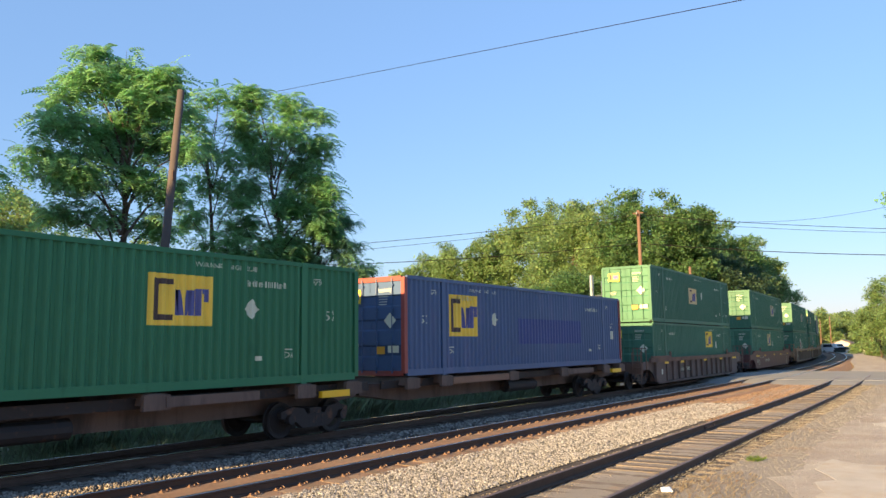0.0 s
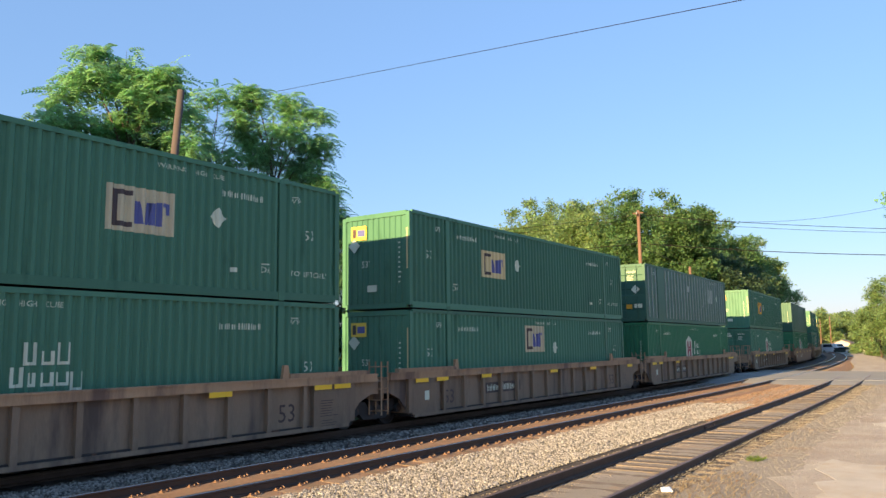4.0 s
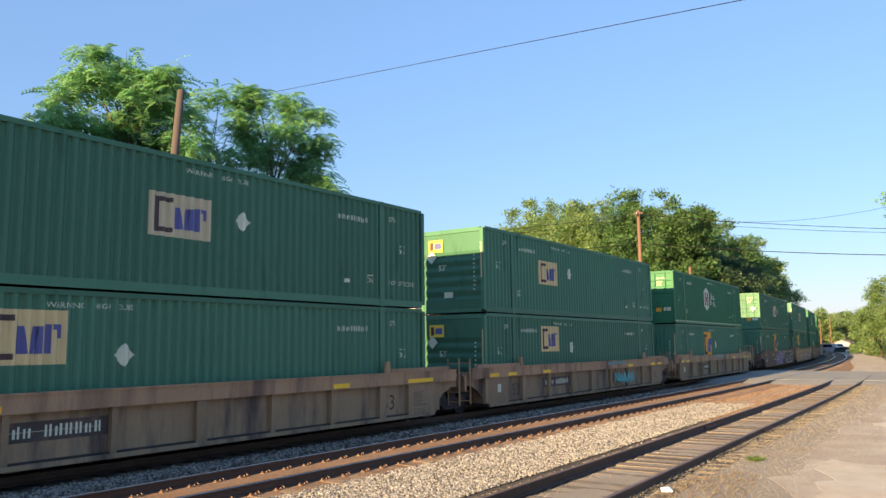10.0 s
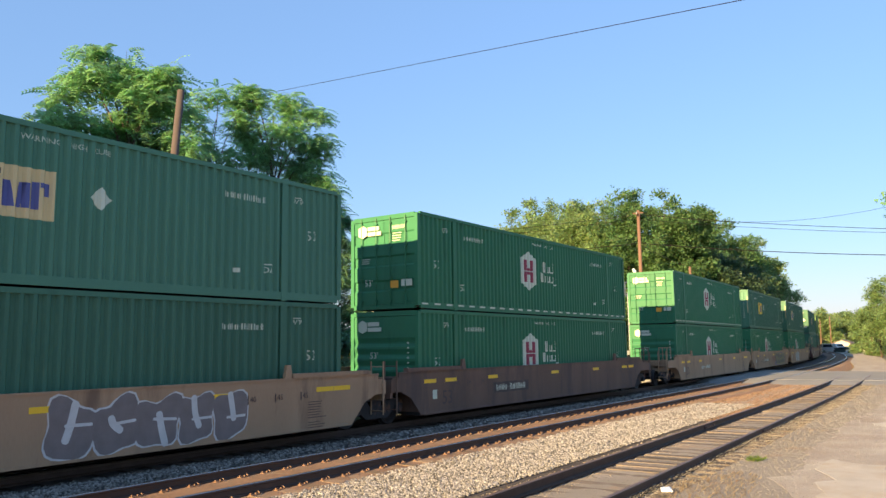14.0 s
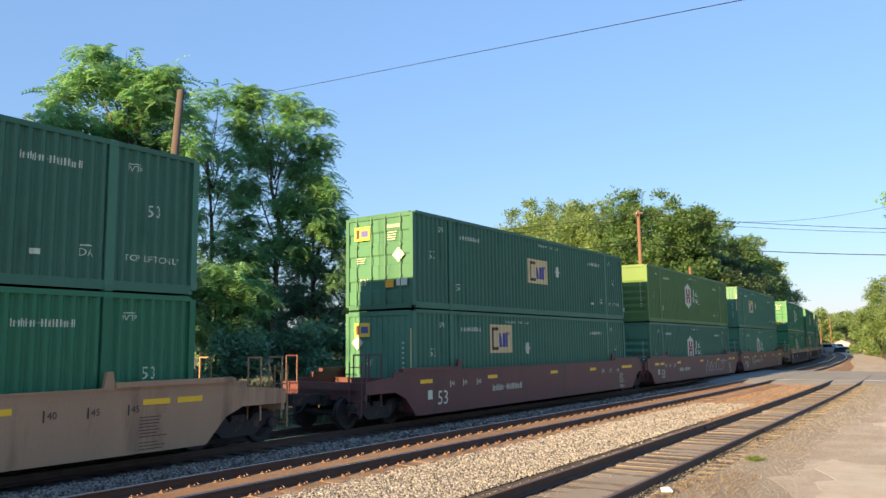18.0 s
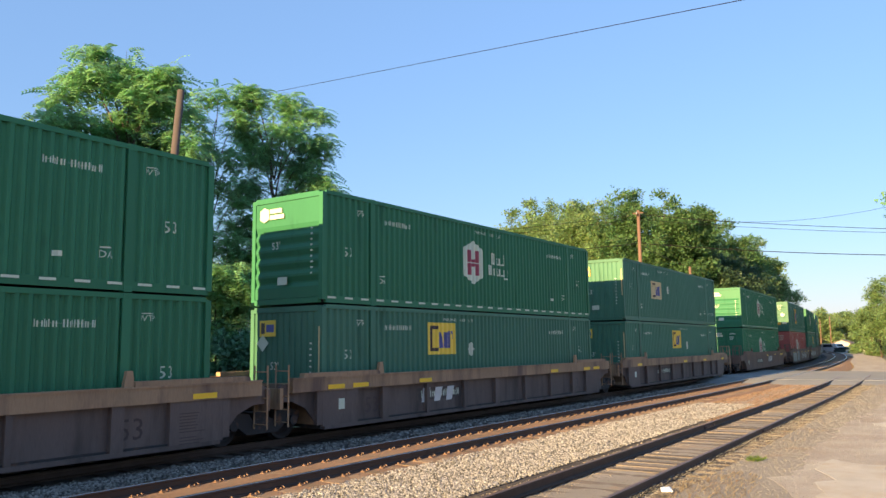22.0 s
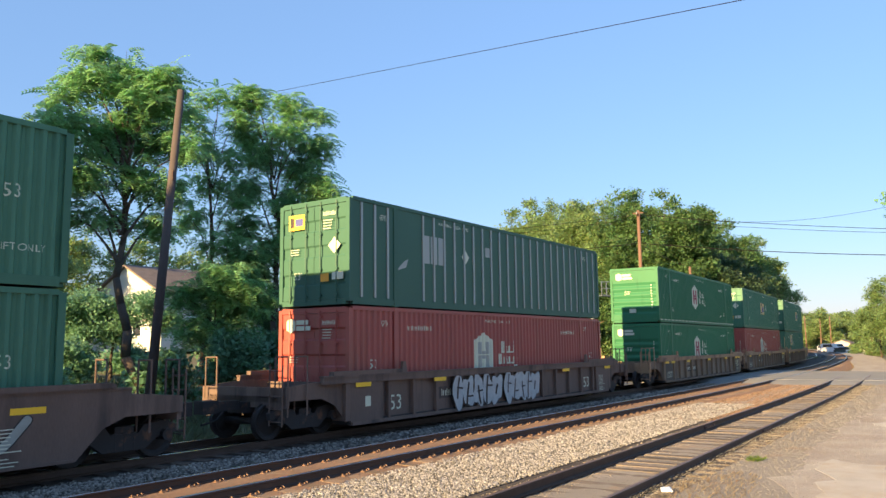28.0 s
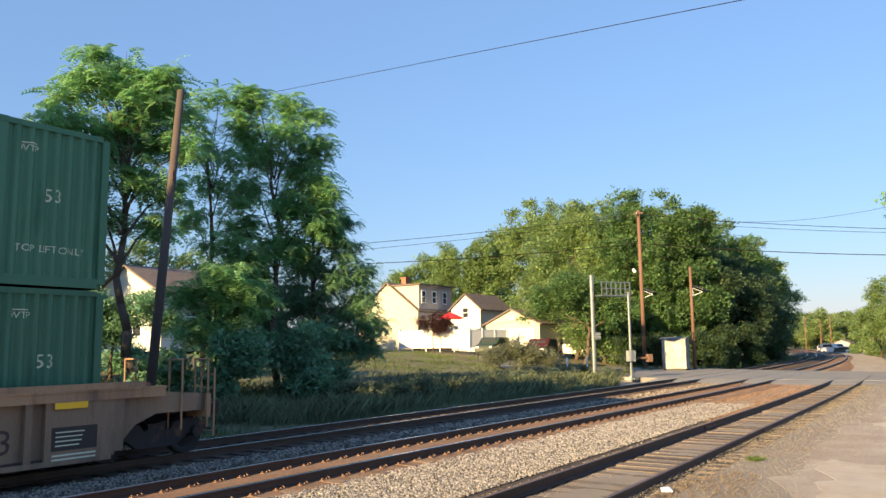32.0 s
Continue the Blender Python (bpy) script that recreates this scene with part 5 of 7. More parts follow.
tree("small dark-leaved tree in front of the white house", 23.0, 36.4, [(-2.2, 3.6, 0.9), (-0.6, 3.9, 1.0), (0.9, 3.5, 0.9), (-1.4, 2.7, 1.0), (0.2, 2.6, 1.0), (-3.0, 2.9, 0.8), (1.8, 4.2, 0.8), (2.6, 3.1, 0.8)], 0.12, leaf="leaf_dark", kind="broad", size=0.45, sprays=3600, seed=77, fork=0.3, shell=0.3)
rw = random.Random(11)
# the row goes on behind the camera's shoulder and throws its shade along the main track
for x, y, h, w in ((-4, 21.6, 12.0, 2.5), (-10, 21.4, 14.0, 2.7), (-18, 21.8, 16.0, 2.9), (-28, 22.6, 18.0, 3.1), (-40, 23.5, 19.5, 3.3), (-12, 27.0, 13.5, 3.0), (-24, 27.5, 15.5, 3.2)):
    tree("leafy tree of the trackside row", x, y, crown_lobes(rw, h, w, 0.05, n=14), 0.25, kind="broad", size=1.3, sprays=2800, seed=rw.randrange(999))
# trees behind the white house
for x, y, h, w in ((28.5, 60.5, 12.5, 4.2), (33.0, 66.0, 14.5, 4.6), (39.0, 70.0, 13.0, 4.6), (45.5, 68.0, 11.5, 4.4), (52.0, 66.5, 11.0, 4.2), (58.0, 66.0, 10.5, 4.2), (23.0, 58.0, 12.0, 4.4)):
    tree("sunlit leafy tree behind the houses", x, y, crown_lobes(rw, h, w, 0.06, 12), 0.22, leaf="leaf_light", kind="broad", size=0.9, sprays=2200, seed=rw.randrange(9999), fork=0.3, shell=0.4)
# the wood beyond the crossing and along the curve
# leaf_mid and leaf_wood paint the shaded flank darker than the sunlit left
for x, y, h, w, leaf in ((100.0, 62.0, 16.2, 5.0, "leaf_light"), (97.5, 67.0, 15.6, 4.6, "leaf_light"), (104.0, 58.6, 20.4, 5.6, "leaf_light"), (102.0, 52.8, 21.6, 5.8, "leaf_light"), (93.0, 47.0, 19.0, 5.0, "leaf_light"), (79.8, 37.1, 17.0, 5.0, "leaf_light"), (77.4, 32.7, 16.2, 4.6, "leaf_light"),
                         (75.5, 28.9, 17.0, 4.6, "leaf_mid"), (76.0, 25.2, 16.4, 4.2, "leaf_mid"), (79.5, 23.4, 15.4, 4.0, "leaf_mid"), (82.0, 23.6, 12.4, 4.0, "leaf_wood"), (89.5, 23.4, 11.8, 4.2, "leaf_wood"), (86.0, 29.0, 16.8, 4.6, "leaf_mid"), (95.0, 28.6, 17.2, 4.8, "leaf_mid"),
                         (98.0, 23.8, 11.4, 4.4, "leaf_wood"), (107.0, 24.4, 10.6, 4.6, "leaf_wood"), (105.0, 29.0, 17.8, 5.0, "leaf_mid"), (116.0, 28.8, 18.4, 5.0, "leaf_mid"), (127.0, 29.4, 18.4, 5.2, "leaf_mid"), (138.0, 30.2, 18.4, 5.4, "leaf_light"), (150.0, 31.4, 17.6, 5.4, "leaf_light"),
                         (88.0, 33.0, 18.0, 5.0, "leaf_mid"), (92.0, 42.0, 18.0, 5.4, "leaf_light"), (104.0, 34.0, 18.5, 5.4, "leaf_mid"),
                         (106.0, 74.8, 15.6, 5.6, "leaf_light"), (101.0, 77.5, 12.8, 5.0, "leaf_light"), (112.0, 68.0, 15.5, 5.6, "leaf_light"), (118.0, 84.0, 13.0, 6.0, "leaf_light")):
    near = x < 100
    tree("tall leafy maple of the dense wood", x, y, crown_lobes(rw, h * 1.1, w, n=14), 0.24, leaf=leaf, kind="broad", size=0.85 if near else 1.1, sprays=4600 if near else 3000, seed=rw.randrange(9999), fork=0.3, shell=0.45)
# undergrowth: its shade is coloured into the leaves
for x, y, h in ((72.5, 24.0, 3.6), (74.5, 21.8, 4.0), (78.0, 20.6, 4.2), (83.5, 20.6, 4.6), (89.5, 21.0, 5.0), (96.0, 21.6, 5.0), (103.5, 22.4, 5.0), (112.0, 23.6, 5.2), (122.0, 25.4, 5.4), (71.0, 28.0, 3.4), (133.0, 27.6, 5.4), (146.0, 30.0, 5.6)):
    tree("undergrowth bush at the foot of the wood, darkened for shade", x, y, crown_lobes(rw, h, 2.6, 0.05, 6), 0.07, leaf="leaf_wood", kind="broad", size=0.6, sprays=1500, seed=rw.randrange(9999), fork=0.15, shell=0.3, name="bush")
# trees along the dirt path, and far ones closing the view
tree("tall tree overhanging the dirt path", 64.0, -0.6, [(-3.6, 12.0, 1.6), (-2.6, 9.8, 1.5), (-0.5, 13.5, 2.6), (0.5, 9.0, 2.8), (-2.0, 7.4, 1.6), (1.5, 11.5, 2.2)], 0.3, leaf="leaf", kind="broad", size=0.8, sprays=3000, seed=31, fork=0.4)
for x, y, h, w in ((98, 3.6, 10.4, 3.6), (106, 5.0, 10.6, 3.6), (117.0, 8.0, 13.0, 4.2), (129.0, 10.4, 12.2, 3.8), (141.0, 13.0, 10.6, 3.6), (154, 15.6, 8.8, 3.4), (88, 0.6, 11.5, 3.6), (168, 18.0, 8.0, 3.6)):
    tree("leafy tree beside the dirt path", x, y, crown_lobes(rw, h, w, 0.06, 9), 0.2, leaf="leaf_light", kind="broad", size=0.85, sprays=1900, seed=rw.randrange(9999), fork=0.3, shell=0.4)
for x, y, h in ((300, 46, 14), (316, 52, 14), (325, 59, 14), (338, 66, 15), (352, 57, 14), (345, 49, 15), (372, 62, 15), (310, 40.5, 13), (330, 44, 14), (360, 52, 15), (330, 76, 13), (300, 74, 14), (282, 64, 14), (262, 60, 14), (240, 55, 14), (318, 40, 13), (350, 34, 13)):
    tree("distant pale green tree beyond the curve", x, y, crown_lobes(rw, h, 6.5, 0.05, 8), 0.3, leaf="leaf_far", kind="broad", size=2.0, sprays=1100, seed=rw.randrange(9999), fork=0.3)
tree("grey-green shrub in front of the parked cars", 56.5, 31.0, [(-2.2, 1.2, 1.1), (-0.6, 1.7, 1.2), (1.0, 1.4, 1.2), (2.4, 1.0, 1.0), (0.2, 0.8, 1.1)], 0.06, leaf="leaf_sage", kind="broad", size=0.4, sprays=2600, seed=41, fork=0.15, shell=0.3, name="bush")
tree("small plum tree with dark red leaves by the fence", 66.5, 47.2, [(-0.7, 3.2, 0.9), (0.6, 3.4, 1.0), (0.0, 2.6, 1.0), (1.4, 2.9, 0.7)], 0.07, leaf="leaf_plum", kind="broad", size=0.4, sprays=1100, seed=43, fork=0.35)
tree("green tree with a crooked stem beside the road", 66.6, 30.2, [(-2.6, 6.6, 1.6), (-0.8, 7.4, 1.8), (1.4, 7.0, 1.7), (3.0, 6.0, 1.4), (-3.4, 5.4, 1.2), (0.0, 5.6, 1.5), (2.6, 4.6, 1.2), (4.0, 5.0, 1.1)], 0.2, leaf="leaf_mid", kind="broad", size=0.7, sprays=3600, seed=45, fork=0.45, lean=(0.3, -0.5))


# ---- weeds and grass along the bank ----
def blades(name, label, n, area, height, width, material, seed, category="grass"):
    rs = np.random.RandomState(seed)
    x0, x1, y0, y1 = area
    x, y = x0 + (x1 - x0) * rs.rand(n), y0 + (y1 - y0) * rs.rand(n)
    patch = np.sin(x * 0.9 + 2 * np.sin(y * 0.7)) * np.sin(y * 1.1 + x * 0.3)
    keep = patch + rs.rand(n) > 0.15
    x, y = x[keep], y[keep]
    n = len(x)
    z = ground_height(x, y) - 0.02
    h = height * (0.4 + rs.rand(n)) * (0.8 + 0.4 * np.sin(x * 0.5 + y * 0.8))
    a = rs.rand(n) * np.pi
    dx, dy = np.cos(a) * width, np.sin(a) * width
    lx, ly = rs.randn(n) * 0.25 * h, rs.randn(n) * 0.25 * h
    q = np.stack([np.stack([x - dx, y - dy, z], -1), np.stack([x + dx, y + dy, z], -1),
                  np.stack([x + lx * 0.6 + dx * 0.8, y + ly * 0.6 + dy * 0.8, z + 0.6 * h], -1), np.stack([x + lx * 1.4, y + ly * 1.4, z + h], -1)], 1)
    return tagged(new(name, soup(name, q, material)), label, category, kind="stuff")


blades("tall_grass", "tall green weeds and grass on the shaded bank", 52000, (10, 46.5, 18.6, 27.5), 0.62, 0.014, "grass", 51)
blades("tall_grass", "rank weeds along the edge of the ballast", 14000, (8, 45, 17.6, 19.4), 0.2, 0.010, "grass", 52)
blades("tall_grass", "rough grass between the trees and the houses", 26000, (16, 58, 27.2, 41), 0.26, 0.016, "grass", 56)
for k in range(22):
    rb = random.Random(500 + k)
    x = 25 + 1.3 * k + rb.uniform(-0.6, 0.6)
    tree("rank leafy weeds on the shaded bank", x, 20.6 + 0.05 * k + rb.uniform(-0.6, 3.2), [(rb.uniform(-0.9, 0.9), rb.uniform(0.25, 0.8), rb.uniform(0.35, 0.6)) for _ in range(5)], 0.02, leaf="leaf_weed", kind="broad", size=0.32, sprays=420, seed=600 + k, fork=0.3, shell=0.2, name="bush")
blades("lawn", "mown sunlit lawn in front of the yellow house", 15000, (44, 67, 34, 51), 0.14, 0.02, "lawn", 53)
blades("tall_grass", "weeds under the edge of the wood", 9000, (64, 130, 19.5, 24), 0.5, 0.03, "grass", 54)
blades("tall_grass", "weeds beside the dirt path", 6000, (64, 140, -2, 5), 0.45, 0.03, "straw", 55)


def straw(n, cx, cy, rx, ry, height, material, seed, label):
    rs = np.random.RandomState(seed)
    r, a = np.sqrt(rs.rand(n)), rs.rand(n) * 2 * np.pi
    x, y = cx + rx * r * np.cos(a), cy + ry * r * np.sin(a)
    z = np.full(n, -0.125)
    h, b = height * (0.4 + rs.rand(n)), rs.rand(n) * np.pi
    dx, dy = np.cos(b) * 0.006, np.sin(b) * 0.006
    lx, ly = rs.randn(n) * 0.9 * h, rs.randn(n) * 0.9 * h
    q = np.stack([np.stack([x - dx, y - dy, z], -1), np.stack([x + dx, y + dy, z], -1), np.stack([x + lx * 0.6 + dx, y + ly * 0.6 + dy, z + 0.7 * h], -1), np.stack([x + lx, y + ly, z + h], -1)], 1)
    tagged(new("dry_grass", soup("dry_grass", q, material)), label, "grass", kind="stuff")


straw(900, 12.4, 3.6, 1.9, 0.6, 0.06, "straw", 61, "flattened dry straw grass on the dirt verge")
straw(160, 15.9, 3.75, 0.25, 0.15, 0.08, "lawn", 62, "small green tuft among the dry grass")
straw(260, 20.0, 3.9, 5.0, 0.5, 0.05, "straw", 63, "thin dry grass along the siding")


def rag(bm):
    rnd = random.Random(9)
    n = 11
    g = [[bm.verts.new((i * 0.05 - 0.25, j * 0.03 - 0.15, 0.02 + rnd.uniform(0, 0.055) * (1 if 0 < i < n - 1 and 0 < j < n - 1 else 0.2))) for j in range(n)] for i in range(n)]
    for i in range(n - 1):
        for j in range(n - 1):
            bm.faces.new((g[i][j], g[i + 1][j], g[i + 1][j + 1], g[i][j + 1]))
    r = bmesh.ops.extrude_face_region(bm, geom=bm.faces[:])
    for v in r["geom"]:
        if isinstance(v, bmesh.types.BMVert):
            v.co.z -= 0.02


bag = tagged(new("plastic_bag", shared("plastic_bag", rag, "trim_white", True)), "crumpled white plastic bag lying on the dirt verge", "litter")
bag.scale = (0.62, 0.55, 0.6)
bag.location, bag.rotation_euler = (12.0, 4.15, -0.115), (0, 0, 0.4)


# ---- poles, wires and crossing gear ----
def utility_pole(x, y, h, r, label, tilt=(0.0, 0.0), base=None, wood="pole"):
    z0 = float(ground_height(x, y)) if base is None else base
    p = thing("utility_pole", label, "utility pole", at=(x, y, z0 - 0.05))
    key = ("pole", h, tilt)
    part("shaft", key, lambda bm: rod(bm, (0, 0, 0), (tilt[0], tilt[1], h), r, 14, r * 0.72), wood, p, smooth=True)
    return p


left_pole = utility_pole(14.62, 21.15, 11.05, 0.16, "leaning weathered wooden utility pole without wires", (0.75, -0.18), wood="pole_grey")
part("patch", "pole_patch", lambda bm: box(bm, -0.04, 0.04, -0.171, -0.15, 8.0, 8.3), "pole", left_pole, (0.5, -0.1, 0))
pole_a = utility_pole(67.9, 24.9, 14.4, 0.2, "tall wooden utility pole with a crossarm and bracket", base=0.0)
part("crossarm", "crossarm", lambda bm: (box(bm, -0.5, 0.5, -0.06, 0.06, 13.9, 14.02), box(bm, -0.06, 0.06, -0.5, 0.5, 14.1, 14.2)), "pole", pole_a)
for dx in (-0.42, 0.42):
    part("insulator", "insulator", lambda bm: rod(bm, (0, 0, 14.02), (0, 0, 14.2), 0.06, 8), "alu", pole_a, (dx, 0, 0))
pole_b = utility_pole(65.6, 19.75, 8.65, 0.15, "shorter wooden pole with a bracket panel", base=0.0)


def bracket(bm):
    rod(bm, (0, 0, 0.3), (0.95, -0.55, 0.0), 0.035, 6)
    rod(bm, (0, 0, -0.35), (0.95, -0.55, 0.0), 0.035, 6)
    rod(bm, (0, 0, -0.35), (0, 0, 0.3), 0.04, 6)


def bracket_panel(bm):
    slab(bm, [(0.05, 0.42), (1.45, -0.02), (1.45, 0.02), (0.05, 0.46)], -0.5, 0.3)


for p, z in ((pole_a, 6.7), (pole_b, 6.55)):
    part("bracket", "bracket", bracket, "trim_white", p, (0.1, -0.1, z))
    part("solar_panel", "bracket_panel", bracket_panel, "panel", p, (0.1, -0.1, z), -0.5)
lamp = part("lamp_arm", "lamp_arm", lambda bm: rod(bm, (0, 0, 0), (-0.9, 0.3, 0.35), 0.03, 6), "alu", pole_a, (0, 0, 8.5))
part("lamp_head", "lamp_head", lambda bm: rod(bm, (-0.85, 0.28, 0.2), (-1.0, 0.33, 0.45), 0.16, 10, 0.08), "trim_white", pole_a, (0, 0, 8.5))


def wire(points, r, label, sag=0.0):
    cu = bpy.data.curves.new("cable", "CURVE")
    cu.dimensions, cu.bevel_depth, cu.bevel_resolution = "3D", r, 1
    sp = cu.splines.new("POLY")
    out = []
    for a, b in zip(points, points[1:]):
        for i in range(16):
            t = i / 16
            v = Vector(a).lerp(Vector(b), t)
            v.z -= sag * 4 * t * (1 - t)
            out.append(v)
    out.append(Vector(points[-1]))
    sp.points.add(len(out) - 1)
    for q, v in zip(sp.points, out):
        q.co = (*v, 1)
    cu.materials.append(M["wire"])
    tagged(new("overhead_wire", cu), label, "cable")


wire([(38.1, 64.6, 22.2), (28.8, 34.57, 16.46), (19.48, 4.52, 10.67), (15.7, -7.6, 8.4)], 0.011, "single black cable slung high across the tracks")
wire([(49.0, 56.1, 11.2), (67.9, 24.9, 13.95), (74.0, 0.0, 10.8)], 0.024, "black power line crossing the tracks at the road", 0.25)
wire([(49.0, 56.6, 10.6), (67.9, 25.3, 13.6), (74.0, 0.4, 10.6)], 0.018, "thin power line beside the heavier one", 0.3)
wire([(67.9, 24.9, 14.2), (74.8, 5.65, 13.45), (79.0, -6.0, 13.9)], 0.015, "thin line rising from the tall pole across the road", 1.1)
wire([(52.0, 52.0, 9.9), (67.9, 24.9, 11.3), (73.4, -2.0, 8.6)], 0.034, "thick telephone cable crossing the tracks at the road", 0.35)
wire([(67.9, 24.9, 11.2), (65.6, 19.75, 8.5)], 0.02, "service wire between the two roadside poles", 0.1)


def mast_column(h, r):
    return lambda bm: (rod(bm, (0, 0, 0), (0, 0, h), r, 12), rod(bm, (0, 0, 0), (0, 0, 0.12), r * 2.4, 12), box(bm, -0.35, 0.35, -0.35, 0.35, -0.15, 0.02))


gate = thing("crossing_signal", "aluminium crossing signal mast with a walkway and lamps", "crossing signal", at=(51.0, 22.35, -0.02))
part("mast", "mast_a", mast_column(7.05, 0.15), "alu", gate, smooth=False)
part("walkway", "walkway", lambda bm: (box(bm, 0.2, 2.6, -0.9, 0.0, 5.55, 5.62), *[box(bm, 0.2 + 0.4 * k, 0.26 + 0.4 * k, -0.9, -0.84, 5.6, 6.55) for k in range(7)], box(bm, 0.2, 2.66, -0.91, -0.83, 6.5, 6.56), box(bm, 0.2, 2.66, -0.91, -0.83, 6.05, 6.1)), "alu", gate, turn=-0.55)
for z in (2.75, 2.95):
    part("lamp_hood", "lamp_hood", lambda bm: rod(bm, (-0.42, 0, 0), (-0.42, -0.3, 0), 0.17, 10), "alu", gate, (0.0, -0.1, z - 0.1), 0.6)
    part("lamp_hood", "lamp_hood_b", lambda bm: rod(bm, (0.42, 0, 0), (0.42, -0.3, 0), 0.17, 10), "alu", gate, (0.0, -0.1, z - 0.1), 0.6)
part("lamp_bar", "lamp_bar", lambda bm: box(bm, -0.6, 0.6, -0.04, 0.04, -0.04, 0.04), "alu", gate, (0, -0.1, 2.75), 0.6)
gate_b = thing("crossing_signal", "slim aluminium crossing mast with a white control box", "crossing signal", at=(49.0, 18.9, -0.02))
part("mast", "mast_b", mast_column(5.4, 0.085), "alu", gate_b)
part("control_box", "control_box", lambda bm: box(bm, -0.35, 0.35, -0.3, 0.3, 1.05, 1.75), "alu", gate_b, turn=0.4)
part("gate_arm_stub", "gate_arm_stub", lambda bm: (box(bm, 0.3, 1.5, -0.05, 0.05, 1.2, 1.32), box(bm, 1.3, 1.6, -0.16, 0.16, 1.0, 1.5)), "pole", gate_b, turn=-0.6)
part("bell", "bell", lambda bm: rod(bm, (0, 0, 5.4), (0, 0, 5.6), 0.12, 10, 0.05), "alu", gate_b)
cab = thing("signal_cabinet", "tall silver aluminium signal cabinet beside the crossing", "signal cabinet", at=(63.9, 20.75, -0.02), turn=0.1)
part("body", "cab_body", lambda bm: box(bm, -0.75, 0.75, -0.95, 0.95, 0.12, 2.55), "cabinet", cab)
part("roof", "cab_roof", lambda bm: slab(bm, [(-0.85, 2.55), (0.85, 2.55), (0.8, 2.63), (0.0, 2.72), (-0.8, 2.63)], -1.05, 1.05), "cabinet", cab)
part("door", "cab_door", lambda bm: box(bm, -0.785, -0.755, -0.85, 0.85, 0.2, 2.45), "cabinet", cab)
part("handle", "cab_handle", lambda bm: box(bm, -0.83, -0.79, 0.6, 0.66, 1.2, 1.5), "steel_dark", cab)
part("plinth", "cab_plinth", lambda bm: box(bm, -0.7, 0.7, -0.9, 0.9, -0.1, 0.12), "steel_dark", cab)
part("lifting_eye", "cab_eye", lambda bm: rod(bm, (0, 0, 2.7), (0, 0, 2.8), 0.06, 8), "alu", cab)
for x, y, h in ((101.0, 19.9, 1.1), (62.2, 24.2, 1.2), (55.2, 24.8, 1.3), (54.0, 25.9, 1.3)):
    post = tagged(new("marker_post", shared(("marker_post", h), lambda bm: rod(bm, (0, 0, -0.3), (0, 0, h), 0.06, 8), "trim_white" if h > 1.2 else "pole")), "short marker post standing beside the track" if h < 1.2 else "white marker post beside the road", "post")
    post.location = (x, y, max(-0.1, float(ground_height(x, y))))


# ---- houses behind the lawn ----
def gable_wall(w, eave, ridge, t=0.15):
    """A gable end in y and z, t thick in x, its near corner at y = 0."""
    def build(bm):
        pts = [(0, 0), (w, 0), (w, eave), (w / 2, ridge), (0, eave)]
        a = [bm.verts.new((0, y, z)) for y, z in pts]
        b = [bm.verts.new((t, y, z)) for y, z in pts]
        bm.faces.new(a)
        bm.faces.new(b[::-1])
        for i in range(5):
            j = (i + 1) % 5
            bm.faces.new((a[j], a[i], b[i], b[j]))
    return build


def siding_board(w):
    return lambda bm: box(bm, -0.014, 0.0, 0.02, w - 0.02, 0.0, 0.035)


def window_on(h, face, a, z, w, tall, wall_len=0):
    """A window on the -x gable (face g) or on the -y side (face s)."""
    turn = 0 if face == "s" else -math.pi / 2
    at = (a, -0.03, z) if face == "s" else (-0.03, a, z)
    win = part("window", ("window_frame", w, tall), lambda bm: (box(bm, -w / 2 - 0.08, w / 2 + 0.08, -0.04, 0.02, tall, tall + 0.09), box(bm, -w / 2 - 0.08, w / 2 + 0.08, -0.06, 0.02, -0.09, 0.0), box(bm, -w / 2 - 0.08, -w / 2, -0.04, 0.02, 0, tall), box(bm, w / 2, w / 2 + 0.08, -0.04, 0.02, 0, tall), box(bm, -w / 2, w / 2, -0.03, 0.0, tall / 2 - 0.03, tall / 2 + 0.03)), "trim_white", h, at, turn)
    for k in (0, 1):
        part("pane", ("pane", w, tall), lambda bm: box(bm, -w / 2, w / 2, -0.012, 0.01, 0.0, tall / 2 - 0.03), "glass", win, (0, 0, k * (tall / 2 + 0.03)))


